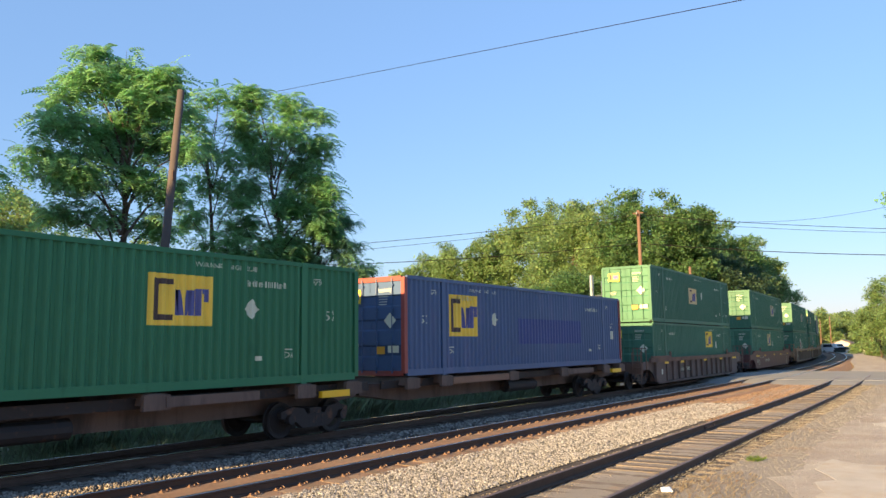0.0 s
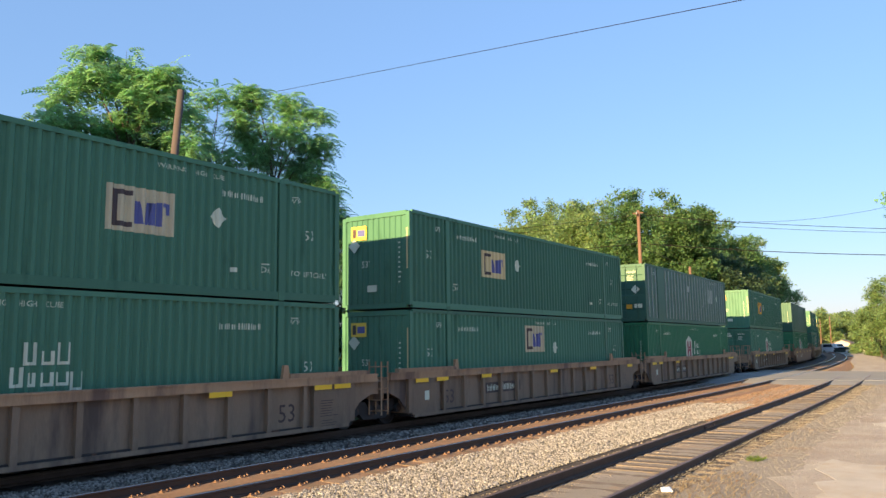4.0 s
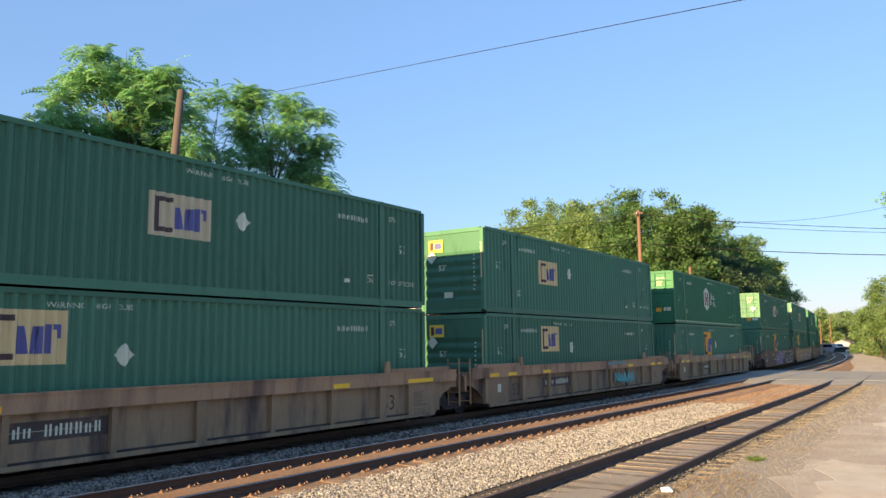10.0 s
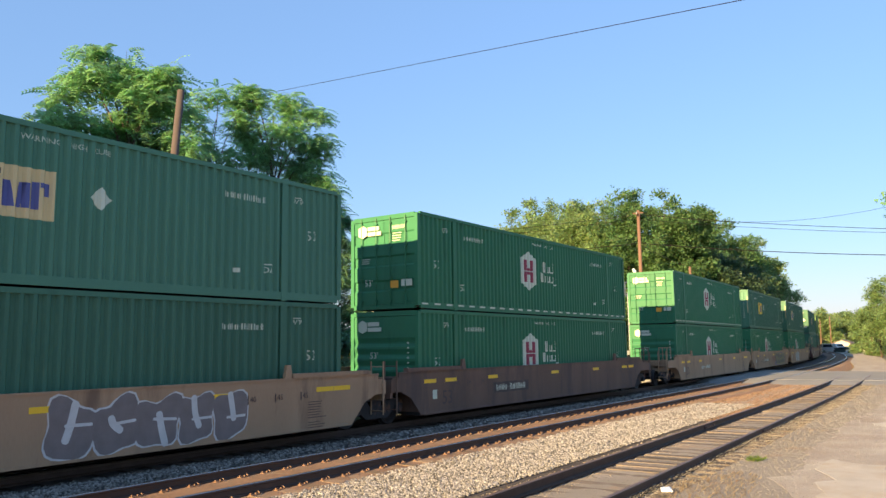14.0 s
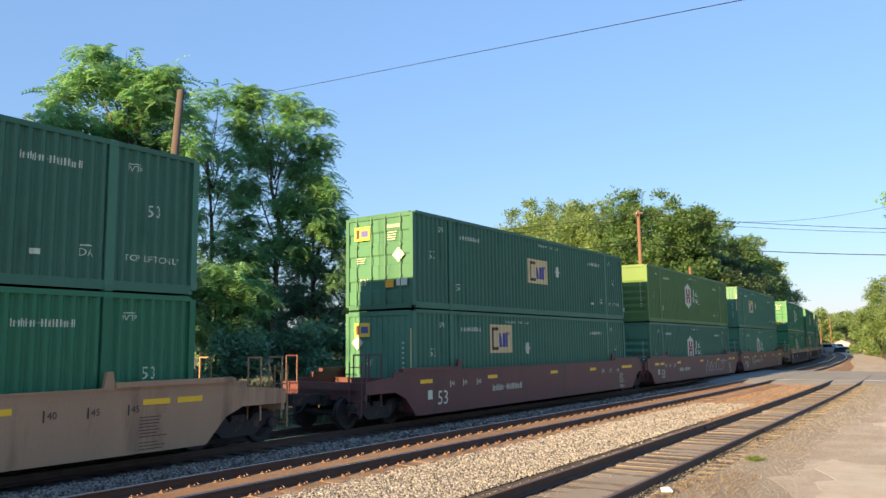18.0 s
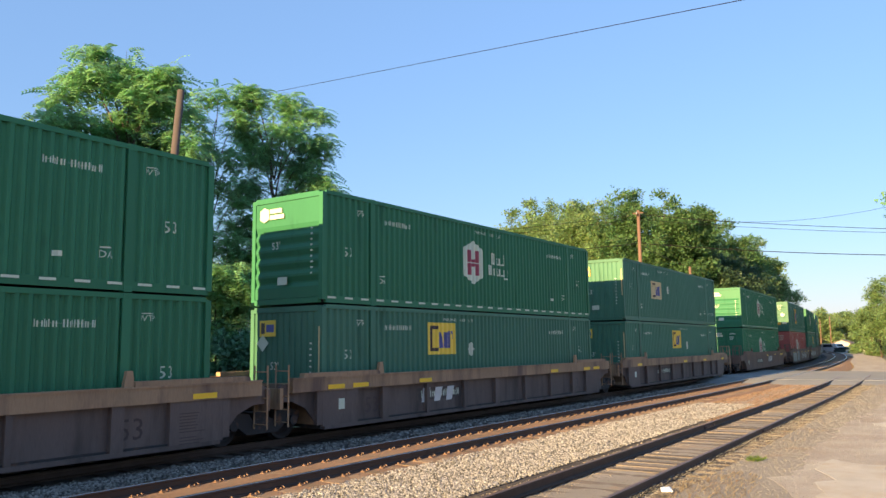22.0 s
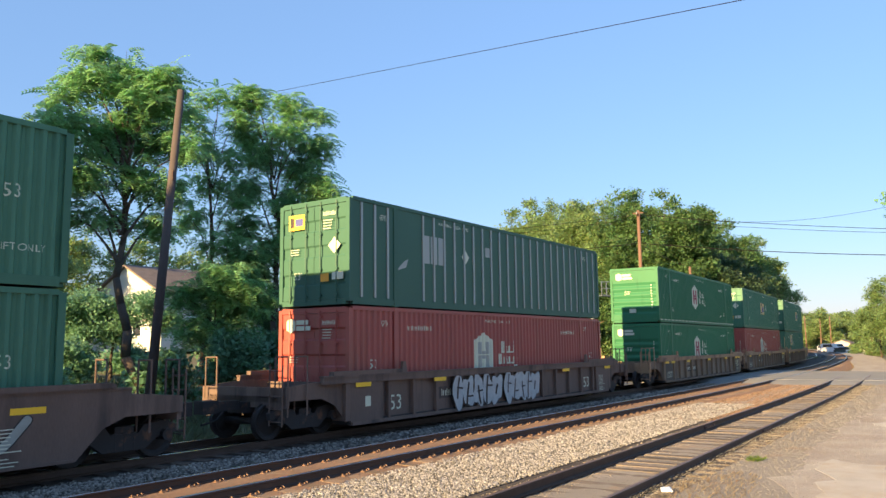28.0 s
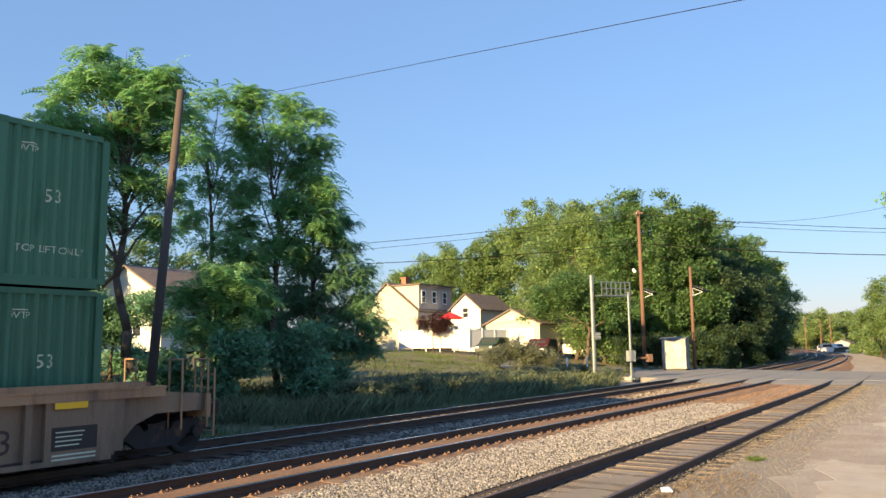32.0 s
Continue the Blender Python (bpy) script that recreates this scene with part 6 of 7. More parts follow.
def house(x, y, length, width, eave, ridge, z, wall, side, label, boards=True, name="house"):
    """A gabled house: its gable looks to -x, its long side to -y; the near corner stands at x, y."""
    h = thing(name, label, "house", at=(x, y, z))
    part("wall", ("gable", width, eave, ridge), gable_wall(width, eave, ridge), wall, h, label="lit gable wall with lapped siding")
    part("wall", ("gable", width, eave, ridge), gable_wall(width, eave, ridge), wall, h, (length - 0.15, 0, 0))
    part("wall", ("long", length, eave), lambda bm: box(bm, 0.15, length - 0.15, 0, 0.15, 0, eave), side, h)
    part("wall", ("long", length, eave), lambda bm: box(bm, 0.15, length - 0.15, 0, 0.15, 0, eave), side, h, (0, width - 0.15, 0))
    slope = math.hypot(width / 2, ridge - eave)
    for s, name_r in ((1, "roof_a"), (-1, "roof_b")):
        def build(bm, s=s):
            e = 0.35
            k = (ridge - eave) / (width / 2)
            y0, y1 = (-e, width / 2) if s > 0 else (width + e, width / 2)
            z0 = eave - e * k
            pts = [(y0, z0), (y1, ridge), (y1, ridge + 0.16), (y0, z0 + 0.16)]
            a = [bm.verts.new((-0.3, yy, zz + 0.01)) for yy, zz in pts]
            b = [bm.verts.new((length + 0.3, yy, zz + 0.01)) for yy, zz in pts]
            bm.faces.new(a)
            bm.faces.new(b[::-1])
            for i in range(4):
                bm.faces.new((a[(i + 1) % 4], a[i], b[i], b[(i + 1) % 4]))
        part("roof", (name_r, length, width, eave, ridge), build, "shingle", h)
    if boards:
        n = int(eave / 0.3)
        for k in range(n):
            part("siding_board", ("board", width), siding_board(width), wall, h, (0, 0, 0.3 + 0.3 * k))
    return h


# long walls and dormer face away from the sun; siding_grey holds that shade
home = house(71.6, 52.9, 7.4, 8.8, 4.4, 7.7, 1.95, "siding", "siding_grey", "pale yellow two-storey house with a dormer greyed for shade")
part("dormer", "dormer", lambda bm: box(bm, 0.25, 7.0, 0.0, 4.2, 4.4, 7.35), "siding_grey", home, (0, 0.02, 0), label="dormer with shade put into its grey siding")
part("dormer_roof", "dormer_roof", lambda bm: (box(bm, 0.0, 7.3, -0.35, 4.5, 7.35, 7.5)), "shingle", home)
for a in (1.1, 3.2, 5.4):
    window_on(home, "s", a, 5.35, 0.7, 1.3)
window_on(home, "g", 6.2, 1.6, 1.6, 1.3)
part("chimney", "chimney", lambda bm: (box(bm, 3.4, 4.1, 4.3, 5.0, 6.5, 8.7), box(bm, 3.32, 4.18, 4.22, 5.08, 8.55, 8.7)), "brick", home)
part("awning", "awning", lambda bm: slab(bm, [(0.0, 3.3), (2.4, 3.3), (2.4, 3.4), (0.0, 3.4)], -1.7, 0.0), "trim_white", home)
part("porch_door", "porch_door", lambda bm: box(bm, 4.9, 5.9, -0.04, 0.0, 0.4, 2.5), "glass", home)
for a in (0.1, 2.3):
    part("awning_post", "awning_post", lambda bm: box(bm, -0.05, 0.05, -1.65, -1.55, 0.0, 3.3), "trim_white", home, (a, 0, 0))
part("foundation", "foundation", lambda bm: box(bm, 0.03, 7.35, 0.03, 8.75, -1.0, 0.05), "brick", home)
cottage = house(77.0, 47.8, 7.0, 4.1, 5.1, 6.8, 1.45, "siding_white", "siding_white", "small white gabled cottage behind the fence")
window_on(cottage, "g", 2.05, 4.1, 0.75, 1.1)
window_on(cottage, "g", 2.05, 1.6, 0.9, 1.2)
shed = house(76.0, 39.6, 7.0, 6.9, 2.6, 4.2, 1.95, "siding", "siding", "pale yellow garage with a wide white door", name="garage")
part("garage_door", "garage_door", lambda bm: box(bm, -0.05, 0.0, 0.5, 5.4, 0.0, 2.2), "siding", shed, (-0.012, 0, 0))
for k in range(4):
    part("door_panel", "door_panel", lambda bm: box(bm, -0.02, 0.0, 0.55, 5.35, 0.05, 0.5), "siding_white", shed, (-0.065, 0, 0.54 * k))
part("vent", "vent", lambda bm: box(bm, -0.03, 0.0, -0.25, 0.25, 0.0, 0.4), "trim_white", shed, (-0.01, 3.45, 3.1))
far_home = house(36.0, 50.6, 10.0, 9.4, 4.4, 6.7, 2.05, "siding_white", "siding_white", "white gabled house behind the walnut trees")
window_on(far_home, "g", 3.0, 1.2, 1.0, 1.4)
window_on(far_home, "g", 6.4, 1.2, 1.0, 1.4)
window_on(far_home, "s", 3.0, 1.2, 1.0, 1.4)
window_on(far_home, "s", 6.5, 1.2, 1.0, 1.4)


def fence(x0, y0, x1, y1, z, label):
    f = thing("fence", label, "fence", at=(x0, y0, z), turn=math.atan2(y1 - y0, x1 - x0))
    ln = math.hypot(x1 - x0, y1 - y0)
    n = max(1, round(ln / 1.8))
    for k in range(n + 1):
        part("post", "fence_post", lambda bm: (box(bm, -0.06, 0.06, -0.06, 0.06, -0.4, 2.0), box(bm, -0.08, 0.08, -0.08, 0.08, 2.0, 2.06)), "vinyl", f, (k * ln / n, 0, 0))
        if k < n:
            part("panel", ("fence_panel", round(ln / n, 2)), lambda bm: (box(bm, 0.06, ln / n - 0.06, -0.02, 0.02, 0.05, 1.75), box(bm, 0.06, ln / n - 0.06, -0.035, 0.035, 1.75, 1.9), box(bm, 0.06, ln / n - 0.06, -0.035, 0.035, 0.0, 0.12)), "vinyl", f, (k * ln / n, 0, 0))


fence(68.0, 52.8, 68.0, 43.7, 2.0, "white vinyl panel fence around the yellow house's yard")
fence(68.0, 43.6, 73.5, 42.3, 2.0, "white vinyl side fence beside the driveway")
fence(71.6, 52.4, 68.2, 52.8, 2.0, "short white vinyl fence joining the house")
shade = thing("parasol", "open red parasol over the terrace", "parasol", at=(71.0, 48.0, 2.0))
part("pole", "parasol_pole", lambda bm: rod(bm, (0, 0, 0), (0, 0, 3.9), 0.03, 8), "trim_white", shade)


def parasol_cloth(bm):
    tip = bm.verts.new((0, 0, 3.95))
    rim = [bm.verts.new((1.5 * math.cos(a), 1.5 * math.sin(a), 3.3)) for a in np.linspace(0, 2 * math.pi, 9)[:-1]]
    low = [bm.verts.new((v.co.x, v.co.y, 3.2)) for v in rim]
    for i in range(8):
        j = (i + 1) % 8
        bm.faces.new((rim[i], rim[j], tip))
        bm.faces.new((low[i], low[j], rim[j], rim[i]))


part("canopy", "parasol_cloth", parasol_cloth, "umbrella", shade)
laid("road_shoulder", "shaded grey gravelly shoulder beside the crossing", [(45.4, 18.0), (46.6, 20.5), (48.6, 24.0), (52.0, 28.0)], [(49.2, 17.4), (52.2, 22.8), (55.5, 26.2), (60.0, 29.5)], "road", "shoulder")
laid("driveway", "grey asphalt driveway in front of the garage", [(57.5, 28.0), (61.0, 31.0), (65.0, 35.0), (70.0, 37.8), (75.9, 40.0)], [(54.5, 31.0), (58.5, 35.0), (63.0, 39.5), (69.0, 43.0), (75.9, 45.0)], "road", "driveway")


# ---- parked vehicles ----
def car_body(ln, w, h, style):
    def build(bm):
        k = ln / 2
        if style == "van":
            out = [(-k, 0.35), (k, 0.35), (k, h * 0.95), (k - 0.15, h), (-k + 1.1, h), (-k + 0.35, h * 0.62), (-k, h * 0.55)]
        elif style == "suv":
            out = [(-k, 0.35), (k, 0.35), (k, h * 0.55), (k - 0.1, h * 0.62), (k - 0.35, h * 0.97), (k - 0.6, h), (-k + 1.75, h), (-k + 1.1, h * 0.63), (-k + 0.1, h * 0.56), (-k, h * 0.45)]
        else:
            out = [(-k, 0.3), (k, 0.3), (k, h * 0.55), (k - 0.5, h * 0.62), (k - 1.2, h * 0.98), (k - 1.5, h), (-k + 1.9, h), (-k + 1.2, h * 0.64), (-k + 0.1, h * 0.56), (-k, h * 0.42)]
        slab(bm, out, -w / 2, w / 2)
        bmesh.ops.bevel(bm, geom=bm.edges[:], offset=0.06, segments=2, affect="EDGES")
    return build


def vehicle(name, x, y, turn, paint, style, label, z=None):
    ln, w, h = {"van": (5.4, 2.0, 2.2), "suv": (4.7, 1.9, 1.75), "sedan": (4.6, 1.8, 1.45)}[style]
    v = thing(name, label, "car", at=(x, y, float(ground_height(x, y)) if z is None else z), turn=turn)
    part("body", ("car_body", style), car_body(ln, w, h, style), paint, v, smooth=False)
    for s in (-1, 1):
        part("side_window", ("side_window", style), lambda bm: slab(bm, [(-ln * 0.2, h * 0.64), (ln * 0.38, h * 0.64), (ln * 0.34, h * 0.92), (-ln * 0.1, h * 0.92)], -0.01, 0.01), "glass", v, (0, s * (w / 2 + 0.004), 0))
        for e in (-1, 1):
            wh = part("wheel", "car_tyre", lambda bm: rod(bm, (0, -0.11, 0), (0, 0.11, 0), 0.34, 16), "rubber", v, (e * ln * 0.31, s * (w / 2 - 0.06), 0.34))
            part("rim", "car_rim", lambda bm: rod(bm, (0, -0.125, 0), (0, 0.125, 0), 0.2, 12), "alu", wh)
    part("rear_window", ("rear_window", style), lambda bm: box(bm, ln / 2 - 0.25, ln / 2 + 0.005, -w * 0.36, w * 0.36, h * 0.66, h * 0.88), "glass", v)
    part("windscreen", ("windscreen", style), lambda bm: box(bm, -ln / 2 + (0.5 if style == "van" else 1.35), -ln / 2 + (0.62 if style == "van" else 1.5), -w * 0.38, w * 0.38, h * 0.68, h * 0.9), "glass", v)
    for s in (-1, 1):
        part("tail_lamp", ("tail_lamp", style), lambda bm: box(bm, ln / 2 - 0.05, ln / 2 + 0.012, -0.1, 0.1, h * 0.48, h * 0.58), "umbrella", v, (0, s * w * 0.4, 0))
        part("head_lamp", ("head_lamp", style), lambda bm: box(bm, -ln / 2 - 0.012, -ln / 2 + 0.05, -0.15, 0.15, h * 0.42, h * 0.5), "trim_white", v, (0, s * w * 0.36, 0))
    return v


vehicle("parked_car", 66.0, 39.6, 0.15, "car_dark", "suv", "dark green car parked in front of the garage", 1.25)
vehicle("parked_car", 63.6, 33.0, 0.2, "car_red", "suv", "dark red sport utility car parked beside the shrub", 1.0)
vehicle("parked_van", 81.5, 37.6, 1.3, "car_white", "van", "white van parked beside the garage", 0.85)
for x, y, turn, paint, style in ((205, 30.5, 0.6, "car_white", "suv"), (196, 27.6, 0.9, "car_white", "van"), (188, 24.0, 1.2, "car_dark", "sedan"), (214, 27.4, 0.4, "car_dark", "sedan"), (224, 24.2, 1.0, "car_dark", "suv"), (183, 21.0, 1.3, "car_white", "sedan")):
    vehicle("parked_car", x, y, turn, paint, style, {"car_white": "white car parked far beyond the curve", "car_dark": "dark car parked far beyond the curve"}[paint])
for x, y in ((232, 33.0), (262, 40.0), (216, 36.5)):
    utility_pole(x, y, 9.5, 0.16, "distant wooden utility pole beyond the curve")
depot = house(232, 28.5, 8, 4, 2.2, 3.0, -0.4, "siding_grey", "siding_grey", "low grey shed far beyond the curve", False, "shed")


# ---- the train, in order of passing: distance of the leading end, upper box, lower box, car ----
# box: paint, front, logo; logo: b (panel with blocks) or h (hexagon), metres from the leading end, colour, size
SMALL, WIDE, BIG = (1.5, 0.9), (1.45, 0.95), (1.7, 1.5)
TRAIN = []


def load(s, upper, lower, car):
    TRAIN.append((s, upper, lower, car))


load(37.88, ("green", "door", "b", 7.68, "cream"), ("green", "door", "b", 10.59, "yellow"), ("brown_car", 1.05, "c", "c", ""))
load(61.22, ("green", "door", "b", 10.46, "white"), ("green", "door", "b", 7.8, "cream"), ("maroon_car", 0, "c", "c", "dark"))
load(84.73, ("green", "door", "b", 10.51, "white"), ("green", "door", "h", 7.04, "crimson"), ("tan_car", 1.05, "c", "a", ""))
load(103.90, ("green", "front", "b", 4.74, "cream"), ("green", "front", "b", 7.57, "white"), ("tan_car", 1.05, "a", "a", ""))
load(123.24, ("slate", "door", "b", 12.17, "white"), ("bright", "front", "h", 7.2, "crimson"), ("tan_car", 1.05, "a", "c", ""))
load(146.94, ("green", "front", "b", 4.78, "amber"), ("green", "door", "h", 7.04, "crimson"), ("tan_car", 1.05, "c", "c", ""))
load(170.51, ("smooth", "front", "", 0, ""), ("bright", "louver", "h", 7.15, "crimson"), ("orange_car", 0, "c", "c", ""))
load(194.05, ("green", "front", "b", 7.5, "cream"), ("green", "door", "b", 10.45, "white"), ("tan_car", 1.95, "c", "c", ""))
load(217.69, ("green", "front", "b", 7.5, "white"), ("green", "front", "b", 4.65, "cream"), ("tan_car", 1.95, "c", "a", ""))
load(237.16, ("green", "louver", "b", 4.83, "cream"), ("green", "louver", "b", 4.85, "cream"), ("tan_car", 1.95, "a", "a", ""))
load(256.99, ("bright", "door", "h", 6.99, "crimson"), ("green", "front", "B", 6.77, "amber"), ("tan_car", 1.95, "a", "c", ""))
load(280.59, ("green", "door", "b", 7.82, "cream"), ("green", "front", "B", 6.8, "amber"), ("brown_car", 0, "c", "a", "violet"))
load(300.17, ("moss", "front", "b", 7.78, "cream"), ("green", "louver", "b", 5.01, "yellow"), ("gold_car", 0, "a", "a", "silver"))
load(319.65, ("bright", "door", "h", 7.0, "crimson"), ("bright", "louver", "h", 7.0, "crimson"), ("brown_car", 0, "a", "c", ""))
load(343.14, ("bright", "door", "h", 6.9, "crimson"), ("bright", "louver", "h", 6.96, "crimson"), ("gold_car", 0, "c", "a", ""))
load(362.24, ("green", "front", "b", 4.95, "yellow"), ("bright", "louver", "h", 7.0, "crimson"), ("gold_car", 0, "a", "a", "lime"))
load(381.84, ("green", "front", "b", 4.96, "cream"), ("bright", "louver", "h", 7.02, "crimson"), ("gold_car", 0, "a", "c", "silver2"))
load(405.56, ("green", "door", "b", 7.8, "cream"), ("green", "front", "b", 5.08, "cream"), ("maroon_car", 0, "c", "a", "maroon"))
load(425.04, ("olive", "louver", "h", 7.1, "crimson"), ("green", "louver", "h", 7.18, "crimson"), ("maroon_car", 0, "a", "a", "maroon"))
load(444.52, ("green", "front", "b", 5.13, "cream"), ("green", "louver", "h", 7.13, "crimson"), ("maroon_car", 0, "a", "c", "maroon"))
load(468.38, ("bright", "door", "h", 7.11, "crimson"), ("bright", "louver", "h", 7.11, "crimson"), ("tan_car", 1.95, "c", "a", "shade_toned"))
load(487.92, ("bright", "louver", "h", 7.12, "crimson"), ("green", "front", "b", 5.21, "yellow"), ("tan_car", 1.95, "a", "a", "shade_toned"))
load(507.92, ("green", "front", "b", 4.83, "cream"), ("green", "front", "b", 7.9, "yellow"), ("tan_car", 1.95, "a", "c", "shade_toned"))
load(531.70, ("bright", "louver", "h", 7.16, "crimson"), ("bright", "door", "h", 7.14, "crimson"), ("brown_car", 0, "c", "c", ""))
load(555.44, ("green", "door", "B", 6.68, "amber"), ("red", "door", "h", 6.7, "silver_rib"), ("dark_car", 0, "c", "a", "grey"))
load(574.96, ("bright", "door", "h", 6.9, "crimson"), ("green", "door", "b", 10.72, "yellow"), ("dark_car", 0, "a", "a", "grey2"))
load(594.41, ("green", "door", "b", 7.74, "yellow"), ("green", "door", "b", 10.66, "cream"), ("dark_car", 0, "a", "c", "silver3"))
load(618.15, ("slate", "door", "b", 3.88, "white"), ("red", "door", "h", 6.57, "silver_rib"), ("dark_car", 1.05, "c", "c", "silver4"))
load(642.04, ("bright", "louver", "h", 6.96, "crimson"), ("bright", "louver", "h", 7.0, "crimson"), ("tan_car", 1.05, "c", "a", "black_panel"))
load(661.70, ("green", "door", "b", 8.05, "cream"), ("red", "front", "h", 6.98, "silver_rib"), ("tan_car", 1.05, "a", "a", "black_panel"))
load(681.27, ("green", "door", "b", 10.82, "cream"), ("green", "front", "b", 5.1, "cream"), ("tan_car", 1.05, "a", "c", "black_panel"))

PAINT_WORDS = {"green": "dark green corrugated", "bright": "fresh green corrugated", "moss": "lighter green corrugated", "olive": "faded olive green corrugated", "slate": "grey-green panelled", "smooth": "smooth grey-green", "red": "faded red corrugated", "blue": "worn blue corrugated"}
LOGO_WORDS = {"b": "with {} logo panel", "B": "with large {} logo panel", "h": "with white hexagon logo", "": "with painted-over logo"}
FRONT_WORDS = {"door": "barred doors", "front": "plain end", "louver": "louvred end"}
ROLLING, CARS = [], []


def make_box(spec, upper):
    paint, front, kind, u, colour = spec
    logo = None
    if kind in ("b", "B"):
        size = BIG if kind == "B" else SMALL if upper else WIDE
        z = (1.62 if upper else 2.05) if kind == "b" else (1.6 if upper else 1.75)
        logo = ("block", u, z, size, colour)
    elif kind == "h":
        logo = ("hex", u, 1.6 if upper else 1.54, colour)
    shape = {"slate": "panel", "smooth": "smooth"}.get(paint, "corrugated")
    label = "{} container {}, {}".format(PAINT_WORDS[paint], LOGO_WORDS[kind].format({"cream": "pale yellow"}.get(colour, colour)), FRONT_WORDS[front])
    return container(shape, "slate" if paint == "smooth" else paint, front, logo, label)


CAR_WORDS = {"tan_car": "weathered tan well car", "brown_car": "weathered brown well car", "orange_car": "orange-brown well car", "gold_car": "weathered golden-tan well car", "maroon_car": "dark maroon well car", "dark_car": "grimy dark brown well car"}
for i, (s, upper, lower, (paint, rib, lead, trail, look_of)) in enumerate(TRAIN):
    words = CAR_WORDS[paint] + (" with ribbed sides" if rib else " with smooth sides")
    sprayed = look_of not in ("", "shade_toned", "dark", "maroon", "black_panel")
    car = well_car(paint, rib, lead, trail, look_of, i, words + (" and sprayed graffiti" if sprayed else ""))
    mid = s + LONG / 2
    CARS.append(car)
    ROLLING.append((car, mid, 0.0))
    ROLLING.append((make_box(lower, False), mid, 0.32))
    ROLLING.append((make_box(upper, True), mid, 3.245))


# spray-painted pieces: car in order of passing, from and to in metres behind the leading end, colours
for i, u0, u1, z0, z1, fill, outline in ((18, 9.4, 13.6, 0.4, 1.15, "maroon_car", "spray_white"), (25, 0.7, 9.8, 0.35, 1.15, "spray_grey", "dark_car"),
                                         (26, 9.2, 15.2, 0.4, 1.25, "spray_grey", "stencil_black"), (24, 8.2, 13.4, 0.3, 1.2, "spray_grey", "dark_car"),
                                         (9, 10.5, 12.5, 0.4, 1.0, "spray_cyan", "spray_dim"), (9, 9.6, 11.6, 1.26, 1.42, "spray_cyan", "tan_car"), (10, 7.2, 9.2, 1.26, 1.42, "spray_cyan", "tan_car"), (19, 3.0, 3.9, 0.5, 1.2, "maroon_car", "spray_white"), (19, 6.3, 7.3, 0.7, 1.2, "maroon_car", "spray_white")):
    spray(CARS[i], u0 - LONG / 2, u1 - LONG / 2, z0, z1, fill, outline, 100 + i)
for i, u0, u1, z0, z1, fill, outline, n, behind in ((11, 5.5, 9.3, 0.24, 1.36, "spray_violet", "spray_white", 4, None), (11, 9.4, 11.1, 0.72, 1.34, "spray_coal", "spray_white", 3, "spray_silver"), (11, 11.1, 15.7, 0.32, 1.34, "spray_coal", "spray_white", 5, "spray_silver"),
                                                    (12, 8.5, 12.9, 0.26, 1.26, "spray_smoke", "spray_white", 5, None), (15, 9.4, 14.4, 0.30, 1.26, "spray_dark", "spray_lime", 7, "spray_mauve"), (16, 3.4, 6.6, 0.34, 1.16, "spray_grey", "spray_white", 6, None),
                                                    (24, 0.1, 3.0, 0.3, 1.15, "spray_grey", "spray_dim", 4, "spray_dim"), (24, 3.8, 6.0, 0.3, 1.25, "spray_dim", "spray_grey", 3, None), (27, 4.4, 7.3, 0.28, 1.22, "spray_pale", "stencil_black", 5, None), (27, 7.5, 9.9, 0.30, 1.22, "spray_pale", "spray_dark", 5, None)):
    spray_blocks(CARS[i], u0 - LONG / 2, u1 - LONG / 2, z0, z1, fill, outline, n, 100 * i + n, ground=behind)
spray_dots(CARS[15], 9.6 - LONG / 2, 14.3 - LONG / 2, 0.4, 1.15, 26, "spray_lime", 71)
# a quick black scrawl and a faded maker's panel
scrawl = curve_through([(-2.2, -0.12), (-1.7, 0.1), (-1.5, -0.14), (-0.9, 0.02), (-0.6, 0.42), (-0.75, -0.1), (-0.2, 0.1), (0.0, 0.55), (0.25, 0.0), (-0.1, -0.06), (1.9, 0.1)], 4)
part("spray_scrawl", "spray_scrawl", lambda bm: ribbon_stroke(bm, scrawl, 0.045), "stencil_black", CARS[15], (4.6 - LONG / 2, -1.527, 0.72), label="black hand-sprayed scrawl")


def maker_panel(car, u, z, panel, ink):
    """The car owner's mark: three slanted shapes on a worn panel."""
    face = -1.527 if not car["ribbed"] else -1.418
    x = u - LONG / 2
    if panel:
        part("maker_panel", "maker_panel", lambda bm: plate(bm, -1.05, 1.05, -0.28, 0.28), panel, car, (x, face, z))
    for k, dx in enumerate((-0.62, 0.0, 0.62)):
        part("maker_mark", "maker_mark", lambda bm: poly(bm, [(-0.2, -0.2), (0.1, -0.2), (0.24, 0.2), (-0.12, 0.2)]), ink, car, (x + dx, face - 0.004, z))


maker_panel(CARS[23], 9.6, 0.86, "stencil_faded", "spray_white")
maker_panel(CARS[5], 12.0, 0.75, None, "spray_white")
maker_panel(CARS[21], 4.8, 0.75, None, "spray_white")
maker_panel(CARS[15], 8.6, 0.80, None, "brick")


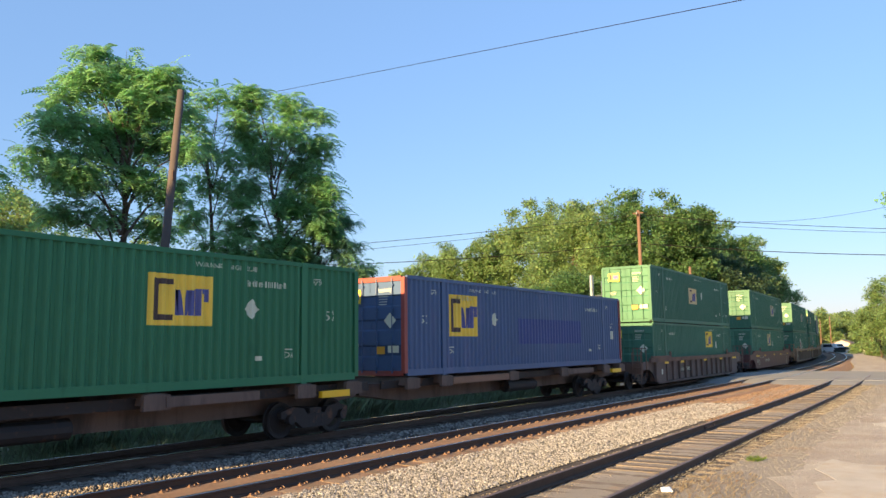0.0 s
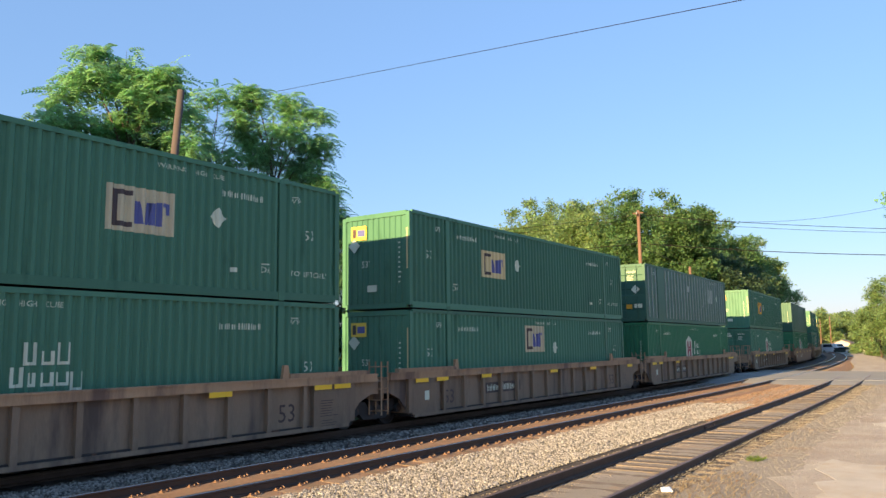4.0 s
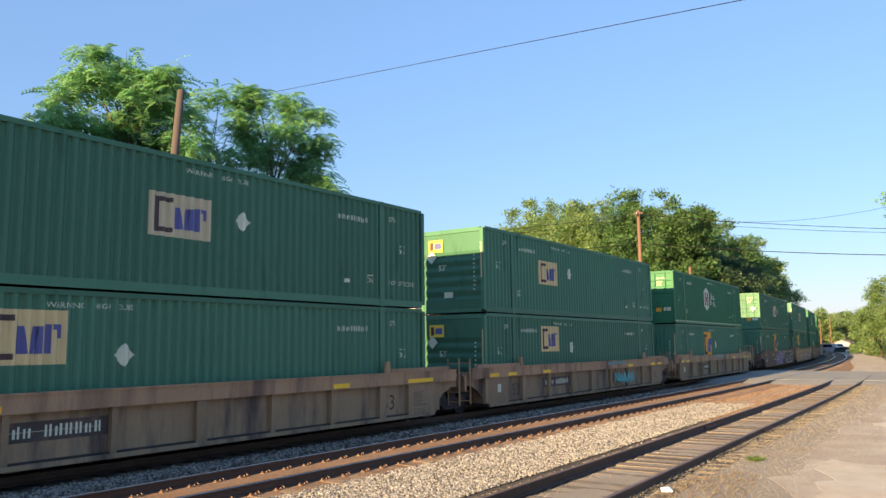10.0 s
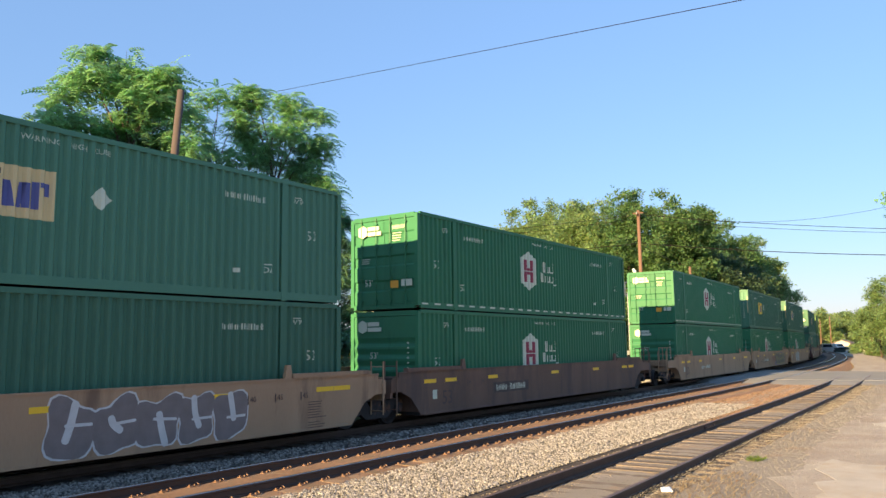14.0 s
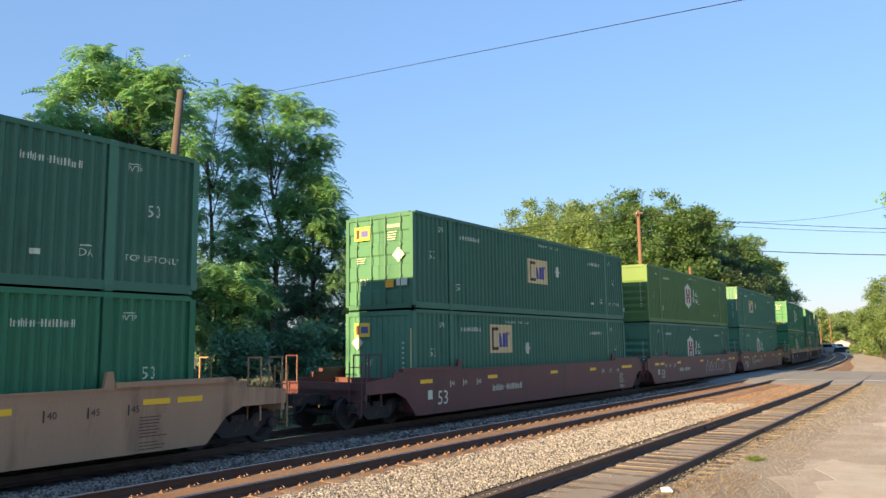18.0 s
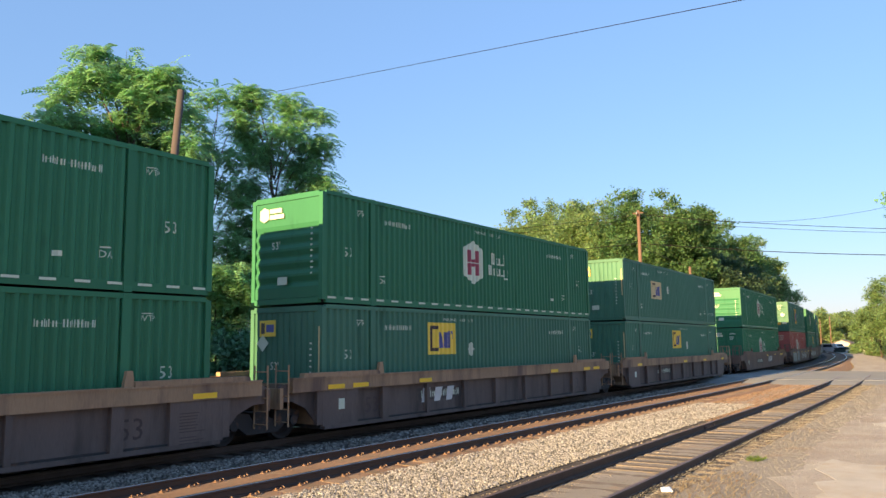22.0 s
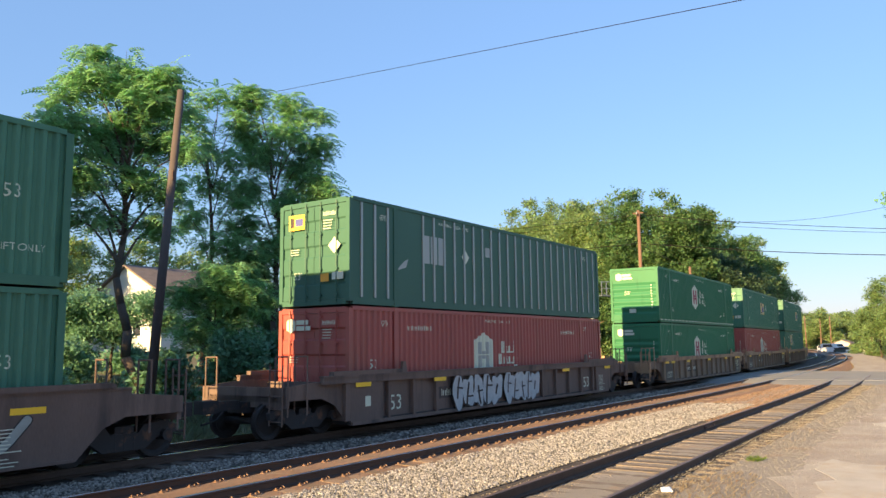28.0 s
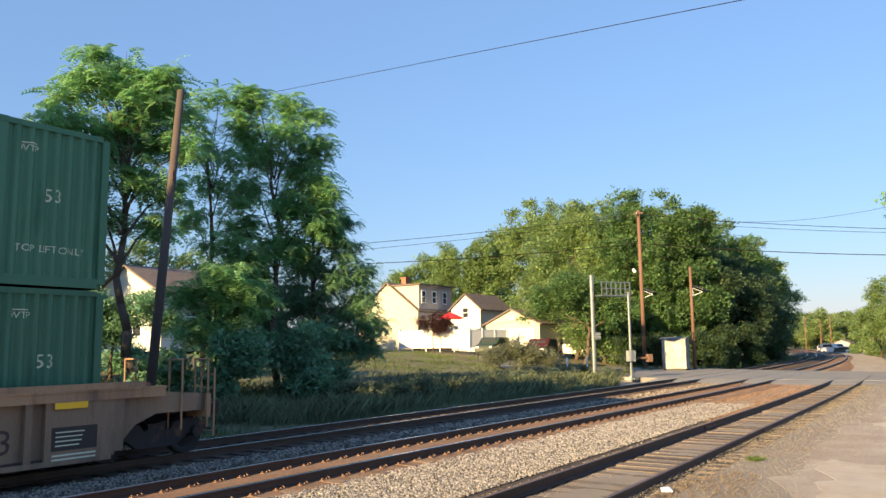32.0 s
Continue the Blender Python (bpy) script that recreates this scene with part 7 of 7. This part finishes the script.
def spine_car(lead, label):
    """A low open car: one heavy centre beam with outriggers, for a single container."""
    car = thing("spine_car", label, "railway car", "cars of the train")
    part("center_beam", "spine_beam", lambda bm: slab(bm, [(-8.6, 0.75), (-7.0, 0.55), (7.0, 0.55), (8.6, 0.75), (9.0, 0.8), (9.0, 1.1), (-9.0, 1.1), (-9.0, 0.8)], -0.4, 0.4), "dark_car", car)
    for x in (-7.8, -6.1, -2.0, 2.0, 6.1, 7.8):
        part("outrigger", "outrigger", lambda bm: (slab(bm, [(-0.25, 1.05), (0.25, 1.05), (0.2, 1.28), (-0.2, 1.28)], -1.35, 1.35), box(bm, -0.3, 0.3, -1.4, -1.3, 0.95, 1.25)), "dark_car", car, (x, 0, 0))
    for y in (-1.0, 1.0):
        part("side_sill", "spine_sill", lambda bm: slab(bm, [(-8.8, 0.98), (8.8, 0.98), (8.8, 1.2), (-8.8, 1.2)], -0.03, 0.03), "steel_dark", car, (0, y, 0))
    for x0, x1, paint in ((-5.8, -2.4, "orange_car"), (2.2, 4.6, "dark_car")):
        part("side_step", ("side_step", x0), lambda bm: box(bm, x0, x1, -1.42, -1.3, 1.0, 1.2), paint, car)
    part("end_stripe", "end_stripe", lambda bm: box(bm, 6.6, 7.6, -1.425, -1.3, 0.92, 1.08), "safety", car)
    part("air_tank", "air_tank", lambda bm: rod(bm, (-1.5, -0.7, 0.7), (0.6, -0.7, 0.7), 0.2, 12), "steel_dark", car)
    truck(car, 6.7 if lead else 5.4)
    if lead:
        truck(car, -8.9)
    return car


for k, (s, paint, front, u, colour) in enumerate(((-0.65, "bright", "front", 10.75, "yellow"), (17.5, "blue", "door", 3.2, "yellow"))):
    ROLLING.append((spine_car(k == 0, "low grimy spine car carrying one container"), s + LONG / 2, 0.0))
    label = "{} container {}, {}".format(PAINT_WORDS[paint], LOGO_WORDS["b"].format(colour), FRONT_WORDS[front])
    c = container("corrugated", paint, front, ("block", u, 1.85 if k == 0 else 1.8, (1.55, 1.05) if k == 0 else (1.7, 1.3), colour), label)
    ROLLING.append((c, s + LONG / 2, 1.29))
    if k == 1:
        mark("overpaint", ("overpaint",), lambda bm: plate(bm, -2.6, 2.6, -0.45, 0.45), "blue_dark", c, 1.2, 1.35, label="darker blue overpainted patch")
        mark("weight_panel", ("weight_panel",), lambda bm: plate(bm, -0.2, 0.2, -0.18, 0.18), "white", c, LONG / 2 - 0.95, 1.25)


# ---- the train runs: steady speed, every piece on the line of the track ----
SPEED = 21.536


def motions():
    for ob, s0, z in ROLLING:
        rows = []
        for t in range(0, 33):
            x, y, a = along(s0 - SPEED * t)
            rows.append((float(t), pose(x, y, z, 0, 0, math.degrees(a))))
        walk(ob, rows)


motions()
